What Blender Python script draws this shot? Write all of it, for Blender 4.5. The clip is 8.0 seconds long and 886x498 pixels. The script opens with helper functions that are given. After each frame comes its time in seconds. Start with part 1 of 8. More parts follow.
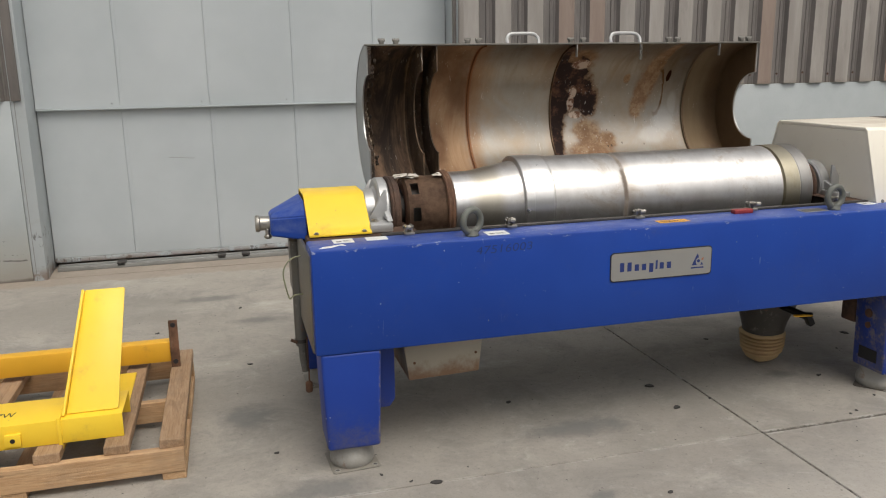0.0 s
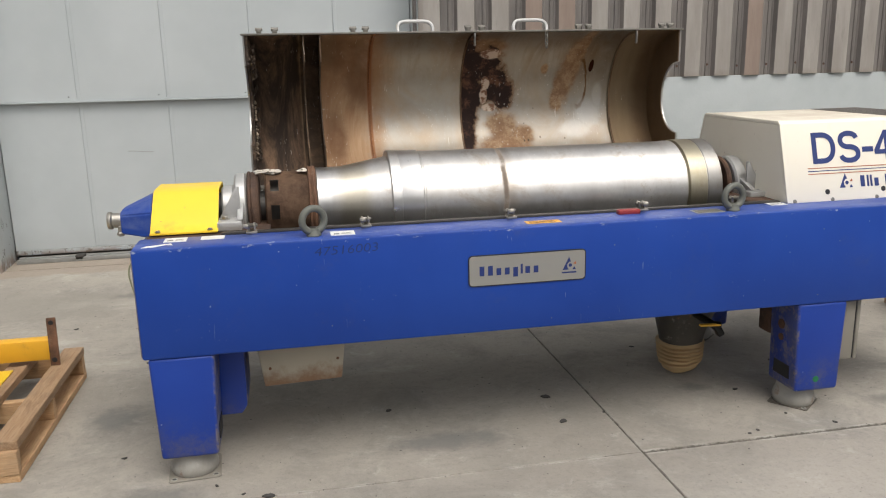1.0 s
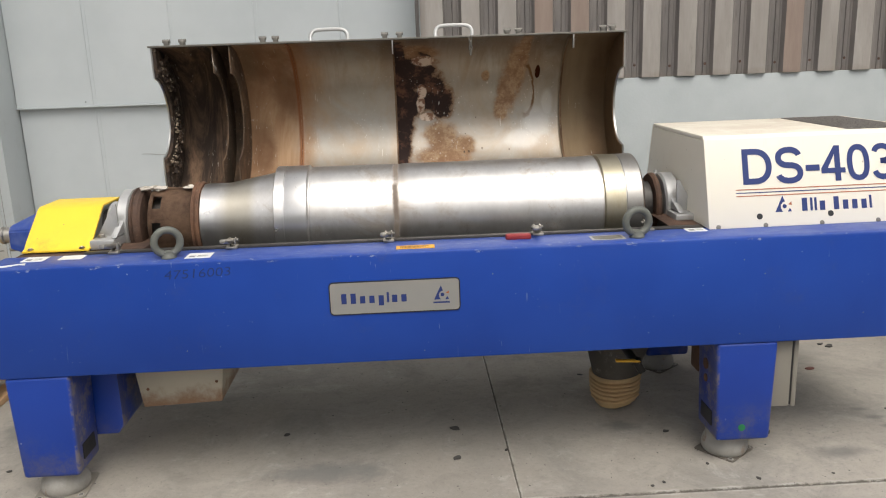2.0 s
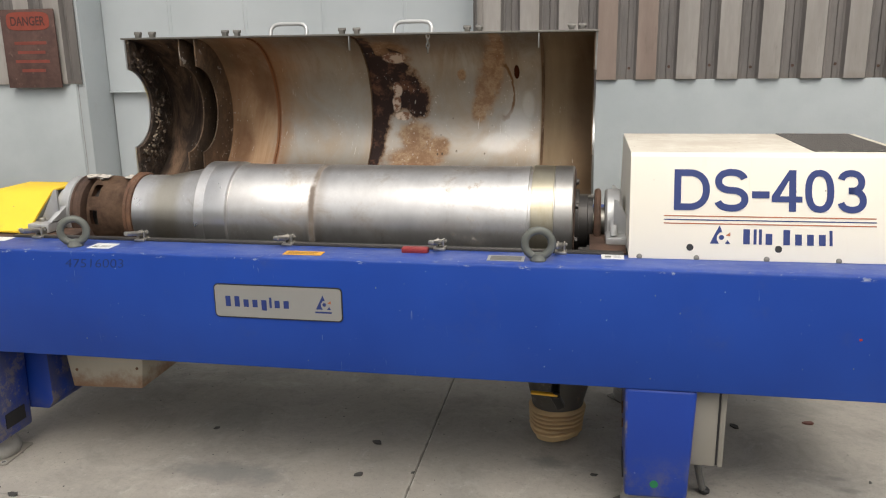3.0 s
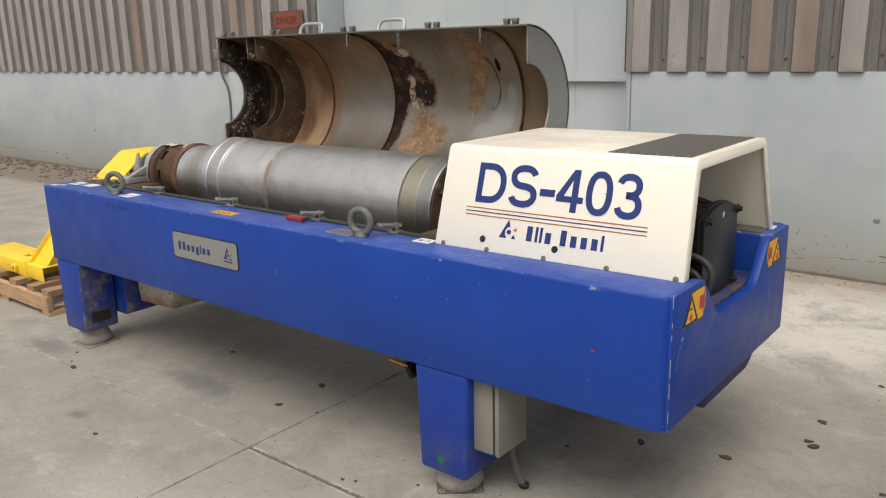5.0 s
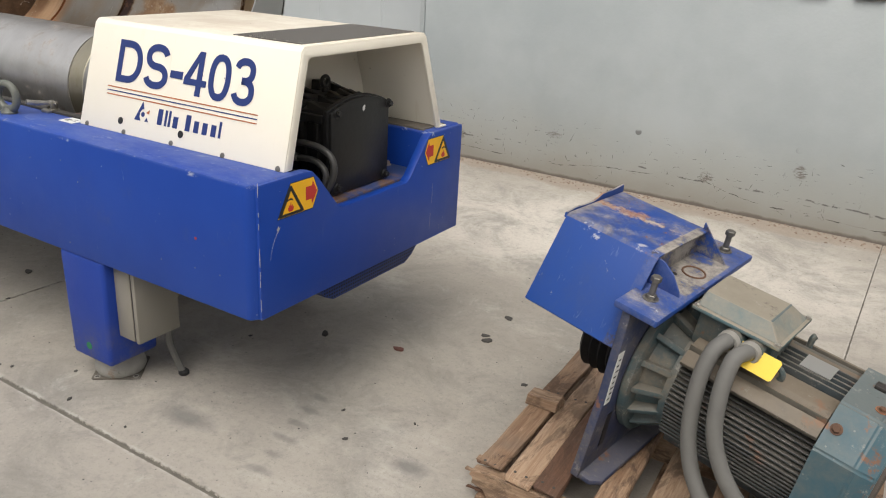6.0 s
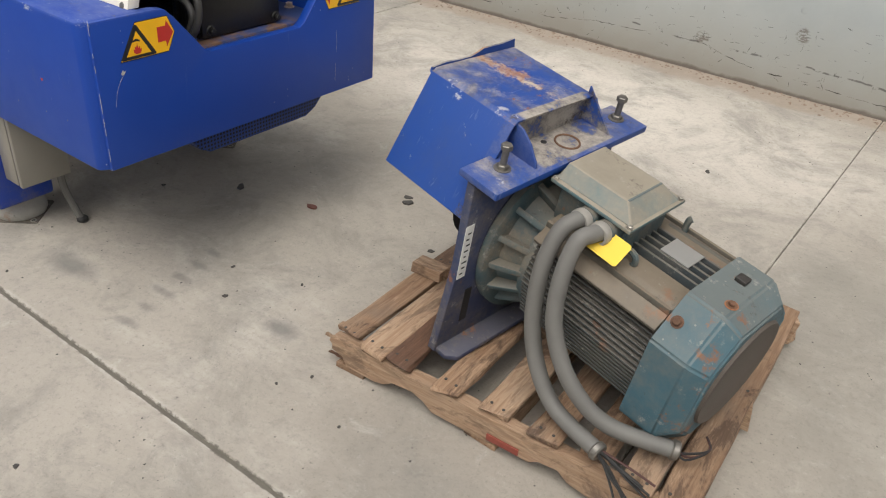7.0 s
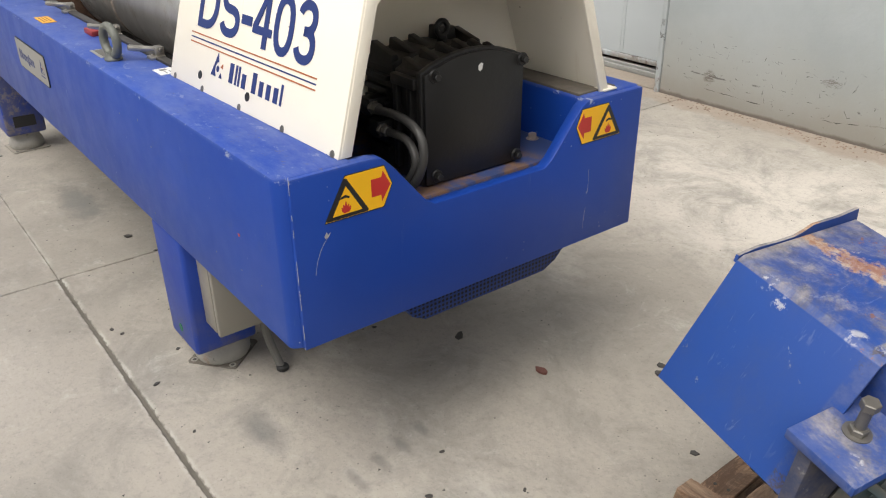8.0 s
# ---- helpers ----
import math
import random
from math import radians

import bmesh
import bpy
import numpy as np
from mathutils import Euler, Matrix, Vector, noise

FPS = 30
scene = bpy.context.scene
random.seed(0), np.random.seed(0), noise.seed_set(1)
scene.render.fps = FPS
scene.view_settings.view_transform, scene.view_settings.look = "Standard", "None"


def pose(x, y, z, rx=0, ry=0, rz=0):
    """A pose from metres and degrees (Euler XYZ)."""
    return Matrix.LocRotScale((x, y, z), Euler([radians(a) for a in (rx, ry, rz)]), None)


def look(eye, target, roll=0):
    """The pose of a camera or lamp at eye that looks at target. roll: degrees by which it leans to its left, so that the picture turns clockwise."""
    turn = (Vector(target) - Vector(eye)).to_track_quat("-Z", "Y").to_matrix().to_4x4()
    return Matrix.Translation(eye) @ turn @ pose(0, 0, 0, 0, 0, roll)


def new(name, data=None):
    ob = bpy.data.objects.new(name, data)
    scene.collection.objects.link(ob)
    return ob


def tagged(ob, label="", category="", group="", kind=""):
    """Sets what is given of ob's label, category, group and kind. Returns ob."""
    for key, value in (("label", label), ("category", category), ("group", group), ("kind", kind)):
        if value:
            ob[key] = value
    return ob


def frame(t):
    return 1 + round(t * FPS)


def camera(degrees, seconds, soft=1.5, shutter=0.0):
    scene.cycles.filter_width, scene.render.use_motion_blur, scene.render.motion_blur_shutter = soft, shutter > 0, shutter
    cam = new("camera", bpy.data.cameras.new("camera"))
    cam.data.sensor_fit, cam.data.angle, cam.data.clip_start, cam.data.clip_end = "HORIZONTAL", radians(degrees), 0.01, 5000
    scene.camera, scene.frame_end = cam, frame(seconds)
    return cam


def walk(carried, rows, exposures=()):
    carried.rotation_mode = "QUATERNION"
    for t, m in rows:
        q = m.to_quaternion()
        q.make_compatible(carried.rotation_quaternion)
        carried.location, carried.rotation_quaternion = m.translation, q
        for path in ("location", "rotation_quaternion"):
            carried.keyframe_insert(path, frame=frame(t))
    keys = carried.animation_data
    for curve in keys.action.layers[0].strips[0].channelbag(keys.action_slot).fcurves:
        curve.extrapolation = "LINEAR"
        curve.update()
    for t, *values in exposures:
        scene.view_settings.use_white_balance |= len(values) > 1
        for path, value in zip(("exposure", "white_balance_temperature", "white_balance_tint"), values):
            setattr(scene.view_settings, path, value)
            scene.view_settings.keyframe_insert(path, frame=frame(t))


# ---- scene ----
cam = camera(58.4, 8.0, soft=1.1)
PATH = [
    (0, (0.091, 0.073, 1.559), (0.599, 1.956, 1.115), -0.9),
    (0.5, (0.468, 0.102, 1.526), (1.023, 1.979, 1.114), 0.5),
    (1, (0.929, 0.078, 1.528), (1.296, 1.99, 1.072), -1.2),
    (1.5, (1.418, 0.063, 1.55), (1.564, 2.004, 1.093), -2.6),
    (2, (1.885, 0.187, 1.582), (1.961, 2.129, 1.113), -2.0),
    (2.2, (2.076, 0.221, 1.565), (2.095, 2.165, 1.092), -1.7),
    (3.3, (3.152, 0.51, 1.602), (2.658, 2.387, 1.12), -0.8),
    (3.5, (3.343, 0.544, 1.583), (2.764, 2.397, 1.105), -0.8),
    (3.8, (3.665, 0.582, 1.598), (2.967, 2.392, 1.111), -0.4),
    (4, (3.837, 0.631, 1.609), (3.053, 2.406, 1.124), -0.5),
    (4.2, (4.001, 0.702, 1.586), (3.144, 2.442, 1.097), -0.7),
    (5.3, (5.018, 1.098, 1.594), (3.753, 2.564, 1.094), -1.6),
    (5.5, (5.161, 1.214, 1.572), (3.962, 2.717, 1.024), 0.2),
    (6, (5.459, 1.475, 1.559), (4.493, 3.069, 0.832), 3.2),
    (6.5, (5.727, 1.707, 1.525), (4.815, 3.226, 0.598), 3.6),
    (6.8, (5.808, 1.825, 1.539), (4.88, 3.27, 0.518), 4.6),
    (7, (5.806, 1.909, 1.537), (4.844, 3.306, 0.478), 4.6),
    (7.3, (5.706, 2.022, 1.52), (4.685, 3.367, 0.452), 4.6),
    (7.5, (5.596, 2.126, 1.511), (4.456, 3.43, 0.511), 3.4),
    (7.7, (5.483, 2.192, 1.516), (4.214, 3.42, 0.575), 1.9),
    (8, (5.31, 2.323, 1.508), (3.896, 3.402, 0.595), -0.6),
]
walk(cam, [(t, look(eye, target, roll)) for t, eye, target, roll in PATH], [(0, 0.02), (0.5, 0.16), (1.0, 0.24), (2.0, 0.31), (4.0, 0.2), (5.5, 0.2), (6.0, 0.3), (6.5, 0.38), (7.0, 0.37), (8.0, 0.49)])

# world: an overcast sky and a wide, weak sun behind the camera's right shoulder
world = bpy.data.worlds.new("world")
scene.world = world
world.use_nodes = True
wn, wl = world.node_tree.nodes, world.node_tree.links
sky = wn.new("ShaderNodeTexSky")
sky.sky_type, sky.sun_disc = "NISHITA", False
sky.sun_elevation, sky.sun_rotation = radians(60), radians(160)
sky.dust_density, sky.ozone_density = 4.0, 1.0
grey = wn.new("ShaderNodeHueSaturation")
grey.inputs["Saturation"].default_value = 0.22
wl.new(sky.outputs[0], grey.inputs["Color"])
warm = wn.new("ShaderNodeMix")
warm.data_type, warm.blend_type = "RGBA", "MULTIPLY"
warm.inputs[0].default_value, warm.inputs[7].default_value = 1.0, (1.03, 1.0, 0.965, 1)
wl.new(grey.outputs[0], warm.inputs[6])
wl.new(warm.outputs[2], wn["Background"].inputs[0])
wn["Background"].inputs[1].default_value = 0.15
sun = new("sun", bpy.data.lights.new("sun", "SUN"))
sun.data.energy, sun.data.angle, sun.data.color = 1.2, radians(45), (1.0, 0.96, 0.89)
sun.matrix_world = look((3.4, -4.0, 9.0), (2.0, 0.6, 0.0))


# ---- materials ----
class Paint:
    """A node material with a few helpers; positions are in the object's space, or in the world's."""

    def __init__(self, name, rough=0.5, metal=0.0, place="object"):
        self.m = bpy.data.materials.new(name)
        self.m.use_nodes = True
        self.t = self.m.node_tree
        self.b = self.t.nodes["Principled BSDF"]
        self.b.inputs["Roughness"].default_value, self.b.inputs["Metallic"].default_value = rough, metal
        if place == "world":
            self.p = self.t.nodes.new("ShaderNodeNewGeometry").outputs["Position"]
        else:
            self.p = self.t.nodes.new("ShaderNodeTexCoord").outputs["Object"]
        self.info = None

    def put(self, socket, v):
        if isinstance(v, bpy.types.NodeSocket):
            self.t.links.new(v, socket)
        elif isinstance(v, (tuple, list)) and len(v) == 3 and socket.type == "RGBA":
            socket.default_value = (*v, 1)
        else:
            socket.default_value = v

    def random(self):
        if not self.info:
            self.info = self.t.nodes.new("ShaderNodeObjectInfo")
        return self.info.outputs["Random"]

    def calc(self, op, a, b=0.0, clamp=False):
        n = self.t.nodes.new("ShaderNodeMath")
        n.operation, n.use_clamp = op, clamp
        self.put(n.inputs[0], a), self.put(n.inputs[1], b)
        return n.outputs[0]

    def vec(self, op, a, b):
        n = self.t.nodes.new("ShaderNodeVectorMath")
        n.operation = op
        self.put(n.inputs[0], a), self.put(n.inputs[1], b)
        return n.outputs["Value"] if op in ("LENGTH", "DISTANCE") else n.outputs[0]

    def scaled(self, s):
        return self.vec("MULTIPLY", self.p, s)

    def noise(self, scale, detail=4.0, rough=0.6, at=None, twist=0.0):
        n = self.t.nodes.new("ShaderNodeTexNoise")
        self.put(n.inputs["Vector"], at or self.p)
        n.inputs["Scale"].default_value, n.inputs["Detail"].default_value = scale, detail
        n.inputs["Roughness"].default_value, n.inputs["Distortion"].default_value = rough, twist
        return n.outputs["Fac"]

    def cells(self, scale, at=None, feature="F1"):
        n = self.t.nodes.new("ShaderNodeTexVoronoi")
        n.feature = feature
        self.put(n.inputs["Vector"], at or self.p)
        n.inputs["Scale"].default_value = scale
        return n.outputs["Distance"]

    def step(self, v, a, b):
        """0 below a, 1 above b (or the other way round when a is the larger)."""
        n = self.t.nodes.new("ShaderNodeMapRange")
        n.interpolation_type = "SMOOTHSTEP"
        self.put(n.inputs["Value"], v)
        if a < b:
            n.inputs["From Min"].default_value, n.inputs["From Max"].default_value = a, b
        else:
            n.inputs["From Min"].default_value, n.inputs["From Max"].default_value = b, a
            n.inputs["To Min"].default_value, n.inputs["To Max"].default_value = 1, 0
        return n.outputs["Result"]

    def mix(self, fac, a, b):
        n = self.t.nodes.new("ShaderNodeMix")
        n.data_type = "RGBA"
        self.put(n.inputs[0], fac), self.put(n.inputs[6], a), self.put(n.inputs[7], b)
        return n.outputs[2]

    def axis(self, i):
        n = self.t.nodes.new("ShaderNodeSeparateXYZ")
        self.t.links.new(self.p, n.inputs[0])
        return n.outputs[i]

    def blotch(self, centre, radii, wobble=0.5, scale=9.0, soft=0.35):
        """A stain of uneven outline round a centre."""
        d = self.vec("LENGTH", self.vec("DIVIDE", self.vec("SUBTRACT", self.p, centre), radii), (0, 0, 0))
        d = self.calc("ADD", d, self.calc("MULTIPLY", self.calc("SUBTRACT", self.noise(scale, 5, 0.65), 0.5), wobble * 2.6))
        return self.step(d, 1.0, 1.0 - soft)

    def field(self, spots, *grains):
        """Distance to the nearest of some ellipses (x, z, rx, rz), roughened by grains of (scale, size)."""
        d = None
        for x, z, rx, rz in spots:
            e = self.vec("LENGTH", self.vec("DIVIDE", self.vec("SUBTRACT", self.p, (x, 4.15, z)), (rx, 9.0, rz)), (0, 0, 0))
            d = e if d is None else self.calc("MINIMUM", d, e)
        for scale, size in grains:
            d = self.calc("ADD", d, self.calc("MULTIPLY", self.calc("SUBTRACT", self.noise(scale, 6, 0.7), 0.5), size))
        return d

    def upward(self):
        n = self.t.nodes.new("ShaderNodeSeparateXYZ")
        self.t.links.new(self.t.nodes.new("ShaderNodeNewGeometry").outputs["Normal"], n.inputs[0])
        return n.outputs[2]

    def both(self, a, b):
        return self.calc("MULTIPLY", a, b)

    def either(self, a, b):
        return self.calc("MAXIMUM", a, b)

    def bump(self, height, strength=0.2, depth=0.01):
        n = self.t.nodes.new("ShaderNodeBump")
        n.inputs["Strength"].default_value, n.inputs["Distance"].default_value = strength, depth
        self.put(n.inputs["Height"], height)
        self.t.links.new(n.outputs[0], self.b.inputs["Normal"])

    def done(self, colour, rough=None, metal=None):
        self.put(self.b.inputs["Base Color"], colour)
        if rough is not None:
            self.put(self.b.inputs["Roughness"], rough)
        if metal is not None:
            self.put(self.b.inputs["Metallic"], metal)
        return self.m


def painted(name, colour, rough=0.45, chips=(0.7, 0.7, 0.68), dirt=(0.16, 0.14, 0.11), chip=0.05, grime=0.35, place="object"):
    """Sprayed paint with a little fading, grime and small chips."""
    p = Paint(name, rough, place=place)
    fade = p.step(p.noise(2.2, 3), 0.35, 0.75)
    c = p.mix(p.calc("MULTIPLY", fade, 0.35), colour, tuple(min(1, v * 1.25 + 0.01) for v in colour))
    g = p.calc("MULTIPLY", p.step(p.noise(7, 6, 0.7), 0.55, 0.85), grime)
    c = p.mix(g, c, dirt)
    speck = p.both(p.step(p.cells(16), chip, chip * 0.6), p.step(p.noise(5, 2), 0.5, 0.56))
    c = p.mix(speck, c, chips)
    r = p.calc("ADD", p.calc("MULTIPLY", p.noise(18, 4), 0.2), rough - 0.1)
    p.bump(p.noise(60, 3), 0.05, 0.002)
    return p.done(c, r)


def plain(name, colour, rough=0.5, metal=0.0, vary=0.25, scale=12.0, bump=0.1):
    p = Paint(name, rough, metal)
    n = p.noise(scale, 5, 0.65)
    c = p.mix(n, tuple(v * (1 - vary) for v in colour), tuple(min(1, v * (1 + vary)) for v in colour))
    p.bump(p.noise(scale * 6, 4), bump, 0.002)
    return p.done(c, p.calc("ADD", p.calc("MULTIPLY", n, 0.2), rough - 0.1))


def make_blue():
    p = Paint("blue_enamel", 0.4)
    c = p.mix(p.step(p.noise(1.6, 3), 0.35, 0.75), (0.0055, 0.043, 0.28), (0.01, 0.057, 0.335))
    c = p.mix(p.calc("MULTIPLY", p.step(p.noise(5, 6, 0.75), 0.56, 0.85), 0.3), c, (0.09, 0.09, 0.11))
    scuff = p.step(p.noise(3, 7, 0.75, p.scaled((6, 6, 0.8))), 0.64, 0.8)
    c = p.mix(p.calc("MULTIPLY", scuff, 0.16), c, (0.25, 0.28, 0.36))
    scratch = p.both(p.step(p.noise(26, 3, 0.5, p.scaled((3.0, 3.0, 0.25)), 1.2), 0.71, 0.74), p.step(p.noise(2.5, 2), 0.52, 0.6))
    c = p.mix(p.calc("MULTIPLY", scratch, 0.45), c, (0.3, 0.34, 0.45))
    chips = p.both(p.step(p.cells(9), 0.022, 0.014), p.step(p.noise(6, 2), 0.5, 0.56))
    c = p.mix(p.calc("MULTIPLY", chips, 0.8), c, (0.5, 0.52, 0.55))
    flecks = p.both(p.step(p.cells(34), 0.075, 0.05), p.step(p.noise(4, 3), 0.5, 0.58))
    c = p.mix(p.calc("MULTIPLY", flecks, 0.4), c, (0.4, 0.42, 0.48))
    spatter = p.both(p.step(p.cells(17, p.vec("ADD", p.p, (0.7, 2.3, 5.1))), 0.05, 0.03), p.step(p.noise(3, 4), 0.5, 0.58))
    c = p.mix(p.calc("MULTIPLY", spatter, 0.75), c, (0.5, 0.52, 0.55))
    arris = p.both(p.step(p.calc("ABSOLUTE", p.calc("SUBTRACT", p.axis(2), 0.904)), 0.011, 0.004), p.step(p.noise(22, 6, 0.76, p.scaled((0.5, 1, 1))), 0.58, 0.64))
    c = p.mix(p.calc("MULTIPLY", arris, 0.65), c, (0.42, 0.45, 0.5))
    rust = p.both(p.step(p.cells(5, p.vec("ADD", p.p, (3.1, 1.7, 0.4))), 0.04, 0.02), p.step(p.noise(4, 2), 0.5, 0.55))
    c = p.mix(rust, c, (0.3, 0.07, 0.04))
    top = p.both(p.step(p.axis(2), 0.9, 0.911), p.step(p.noise(14, 8, 0.78, p.scaled((0.4, 1, 1))), 0.3, 0.75))
    c = p.mix(p.calc("MULTIPLY", top, 0.26), c, (0.3, 0.34, 0.44))
    grit = p.both(p.step(p.axis(2), 0.9, 0.911), p.step(p.noise(40, 5, 0.7), 0.6, 0.72))
    c = p.mix(p.calc("MULTIPLY", grit, 0.5), c, (0.12, 0.1, 0.09))
    low = p.both(p.step(p.axis(2), 0.45, 0.15), p.step(p.noise(9, 6, 0.7), 0.45, 0.75))
    c = p.mix(p.calc("MULTIPLY", low, 0.4), c, (0.12, 0.11, 0.1))
    p.bump(p.calc("ADD", p.noise(45, 4), p.noise(3, 3)), 0.05, 0.003)
    p.b.inputs["Specular IOR Level"].default_value = 0.35
    return p.done(c, p.calc("ADD", p.calc("MULTIPLY", p.noise(9, 5), 0.3), 0.3))


def make_leg_blue():
    p = Paint("grimy_blue_enamel", 0.45, place="world")
    c = p.mix(p.step(p.noise(1.6, 3), 0.35, 0.75), (0.0033, 0.034, 0.265), (0.006, 0.046, 0.315))
    sides = p.t.nodes.new("ShaderNodeSeparateXYZ")
    p.t.links.new(p.t.nodes.new("ShaderNodeNewGeometry").outputs["Normal"], sides.inputs[0])
    inward = p.calc("SUBTRACT", 1.0, p.calc("MULTIPLY", p.step(p.axis(0), 1.4, 1.6), 2.0))
    flank = p.step(p.calc("MULTIPLY", sides.outputs[0], inward), 0.6, 0.9)
    grime = p.both(flank, p.step(p.noise(7, 7, 0.75, p.scaled((1, 1, 0.6))), 0.36, 0.62))
    c = p.mix(p.calc("MULTIPLY", grime, 0.55), c, p.mix(p.noise(12, 5, 0.7), (0.04, 0.045, 0.06), (0.14, 0.13, 0.12)))
    edge = p.both(p.step(p.calc("MULTIPLY", sides.outputs[0], inward), 0.25, 0.5), p.step(p.noise(14, 6, 0.75), 0.5, 0.62))
    c = p.mix(p.calc("MULTIPLY", edge, 0.6), c, (0.24, 0.2, 0.15))
    low = p.both(p.step(p.axis(2), 0.32, 0.1), p.step(p.noise(9, 7, 0.75), 0.42, 0.68))
    c = p.mix(p.calc("MULTIPLY", low, 0.5), c, (0.14, 0.125, 0.105))
    rust = p.both(p.step(p.noise(9, 6, 0.75, p.vec("ADD", p.p, (2, 5, 1))), 0.66, 0.72), p.either(flank, p.step(p.axis(2), 0.2, 0.12)))
    c = p.mix(p.calc("MULTIPLY", rust, 0.85), c, (0.2, 0.085, 0.04))
    chips = p.both(p.step(p.cells(22), 0.1, 0.06), p.step(p.noise(5, 3), 0.52, 0.58))
    c = p.mix(p.calc("MULTIPLY", chips, 0.8), c, (0.4, 0.42, 0.45))
    p.bump(p.noise(45, 5), 0.08, 0.003)
    return p.done(c, p.calc("ADD", p.calc("MULTIPLY", p.noise(9, 5), 0.3), 0.32))


def make_concrete():
    p = Paint("yard_concrete", 0.85, place="world")
    c = p.mix(p.step(p.noise(0.55, 5, 0.6), 0.3, 0.7), (0.277, 0.252, 0.218), (0.374, 0.344, 0.298))
    # extra brightness of the floor towards the wall, put into the concrete's colour
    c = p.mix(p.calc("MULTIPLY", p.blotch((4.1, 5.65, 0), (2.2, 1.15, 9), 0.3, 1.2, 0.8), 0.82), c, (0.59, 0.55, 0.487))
    c = p.mix(p.calc("MULTIPLY", p.step(p.noise(2.3, 8, 0.74, twist=0.6), 0.44, 0.68), 0.7), c, (0.212, 0.2, 0.178))
    c = p.mix(p.calc("MULTIPLY", p.step(p.noise(5.5, 8, 0.76, p.vec("ADD", p.p, (7, 3, 0)), 0.8), 0.5, 0.72), 0.5), c, (0.2, 0.19, 0.17))
    c = p.mix(p.calc("MULTIPLY", p.step(p.noise(1.1, 7, 0.74, p.scaled((0.7, 1.3, 1))), 0.53, 0.73), 0.48), c, (0.54, 0.51, 0.455))
    c = p.mix(p.calc("MULTIPLY", p.step(p.noise(6, 9, 0.8, p.vec("ADD", p.p, (1, 9, 0)), 0.8), 0.55, 0.7), 0.25), c, (0.58, 0.56, 0.51))
    # duller patches beside the pale one
    for x, y, a, b in ((6.2, 4.3, 0.9, 1.0), (5.7, 4.75, 0.5, 0.3), (-0.9, 5.6, 1.0, 0.5), (0.2, 2.45, 0.9, 0.5)):
        c = p.mix(p.calc("MULTIPLY", p.blotch((x, y, 0), (a, b, 9), 0.5, 2.2, 0.8), 0.55), c, (0.24, 0.225, 0.196))
    # a paler patch in front of the machine
    c = p.mix(p.calc("MULTIPLY", p.blotch((2.5, 2.25, 0), (1.0, 0.5, 9), 0.5, 2.2, 0.8), 0.5), c, (0.46, 0.428, 0.377))
    # broom marks and wheel scuffs
    c = p.mix(p.calc("MULTIPLY", p.step(p.noise(6, 6, 0.7, p.scaled((5, 0.5, 1))), 0.58, 0.74), 0.13), c, (0.17, 0.165, 0.15))
    c = p.mix(p.calc("MULTIPLY", p.step(p.noise(38, 6, 0.8), 0.48, 0.74), 0.45), c, (0.16, 0.15, 0.135))
    c = p.mix(p.calc("MULTIPLY", p.step(p.noise(30, 6, 0.8, p.vec("ADD", p.p, (5, 5, 0))), 0.56, 0.72), 0.2), c, (0.6, 0.58, 0.53))
    c = p.mix(p.calc("MULTIPLY", p.step(p.noise(110, 3, 0.7), 0.58, 0.72), 0.4), c, (0.1, 0.095, 0.085))
    pits = p.both(p.step(p.cells(26), 0.1, 0.06), p.step(p.noise(3.3, 4), 0.5, 0.58))
    c = p.mix(p.calc("MULTIPLY", pits, 0.65), c, (0.09, 0.085, 0.075))
    # oil and tyre marks, each with an outline of its own
    marks = None
    for x, y, a, b in ((3.56, 3.0, 0.16, 0.07), (2.75, 3.32, 0.1, 0.07), (-0.6, 4.6, 0.3, 0.1), (0.2, 5.1, 0.25, 0.09), (1.2, 4.6, 0.5, 0.16), (-0.1, 5.7, 0.3, 0.12),
                       (4.32, 3.22, 0.1, 0.06), (0.9, 2.2, 0.12, 0.06), (1.35, 2.5, 0.09, 0.05), (0.35, 2.85, 0.3, 0.12), (1.5, 3.05, 0.4, 0.12), (0.1, 3.6, 0.2, 0.2)):
        d = p.blotch((x, y, 0), (a, b, 1), 0.5, 11, 0.8)
        marks = d if marks is None else p.either(marks, d)
    for k in range(6):
        d = p.blotch((3.83 + 0.025 * k, 3.36 - 0.085 * k, 0), (0.065, 0.026, 1), 0.6, 16, 0.8)
        marks = p.either(marks, p.calc("MULTIPLY", d, 0.75))
    c = p.mix(p.calc("MULTIPLY", marks, 0.66), c, (0.13, 0.13, 0.125))
    # crumbled, whitish edges and dark crumbs along the joints
    jx = p.calc("PINGPONG", p.calc("SUBTRACT", p.axis(0), 2.243), 1.57)
    jy = p.calc("PINGPONG", p.calc("SUBTRACT", p.axis(1), 2.772), 1.95)
    jy = p.calc("ADD", jy, p.calc("MULTIPLY", p.step(p.axis(0), 2.26, 2.23), 0.009))
    jx = p.calc("ADD", jx, p.step(p.axis(0), 0.5, 0.4))
    gap = p.calc("ADD", p.calc("MINIMUM", p.calc("ADD", p.calc("MULTIPLY", jx, 1.7), 0.004), jy), p.calc("MULTIPLY", p.calc("SUBTRACT", p.noise(32, 7, 0.8), 0.5), 0.036))
    c = p.mix(p.calc("MULTIPLY", p.both(p.step(gap, 0.024, 0.01), p.step(p.noise(8, 4), 0.4, 0.62)), 0.55), c, (0.56, 0.54, 0.49))
    c = p.mix(p.calc("MULTIPLY", p.step(gap, 0.0105, 0.006), 0.8), c, (0.1, 0.09, 0.076))
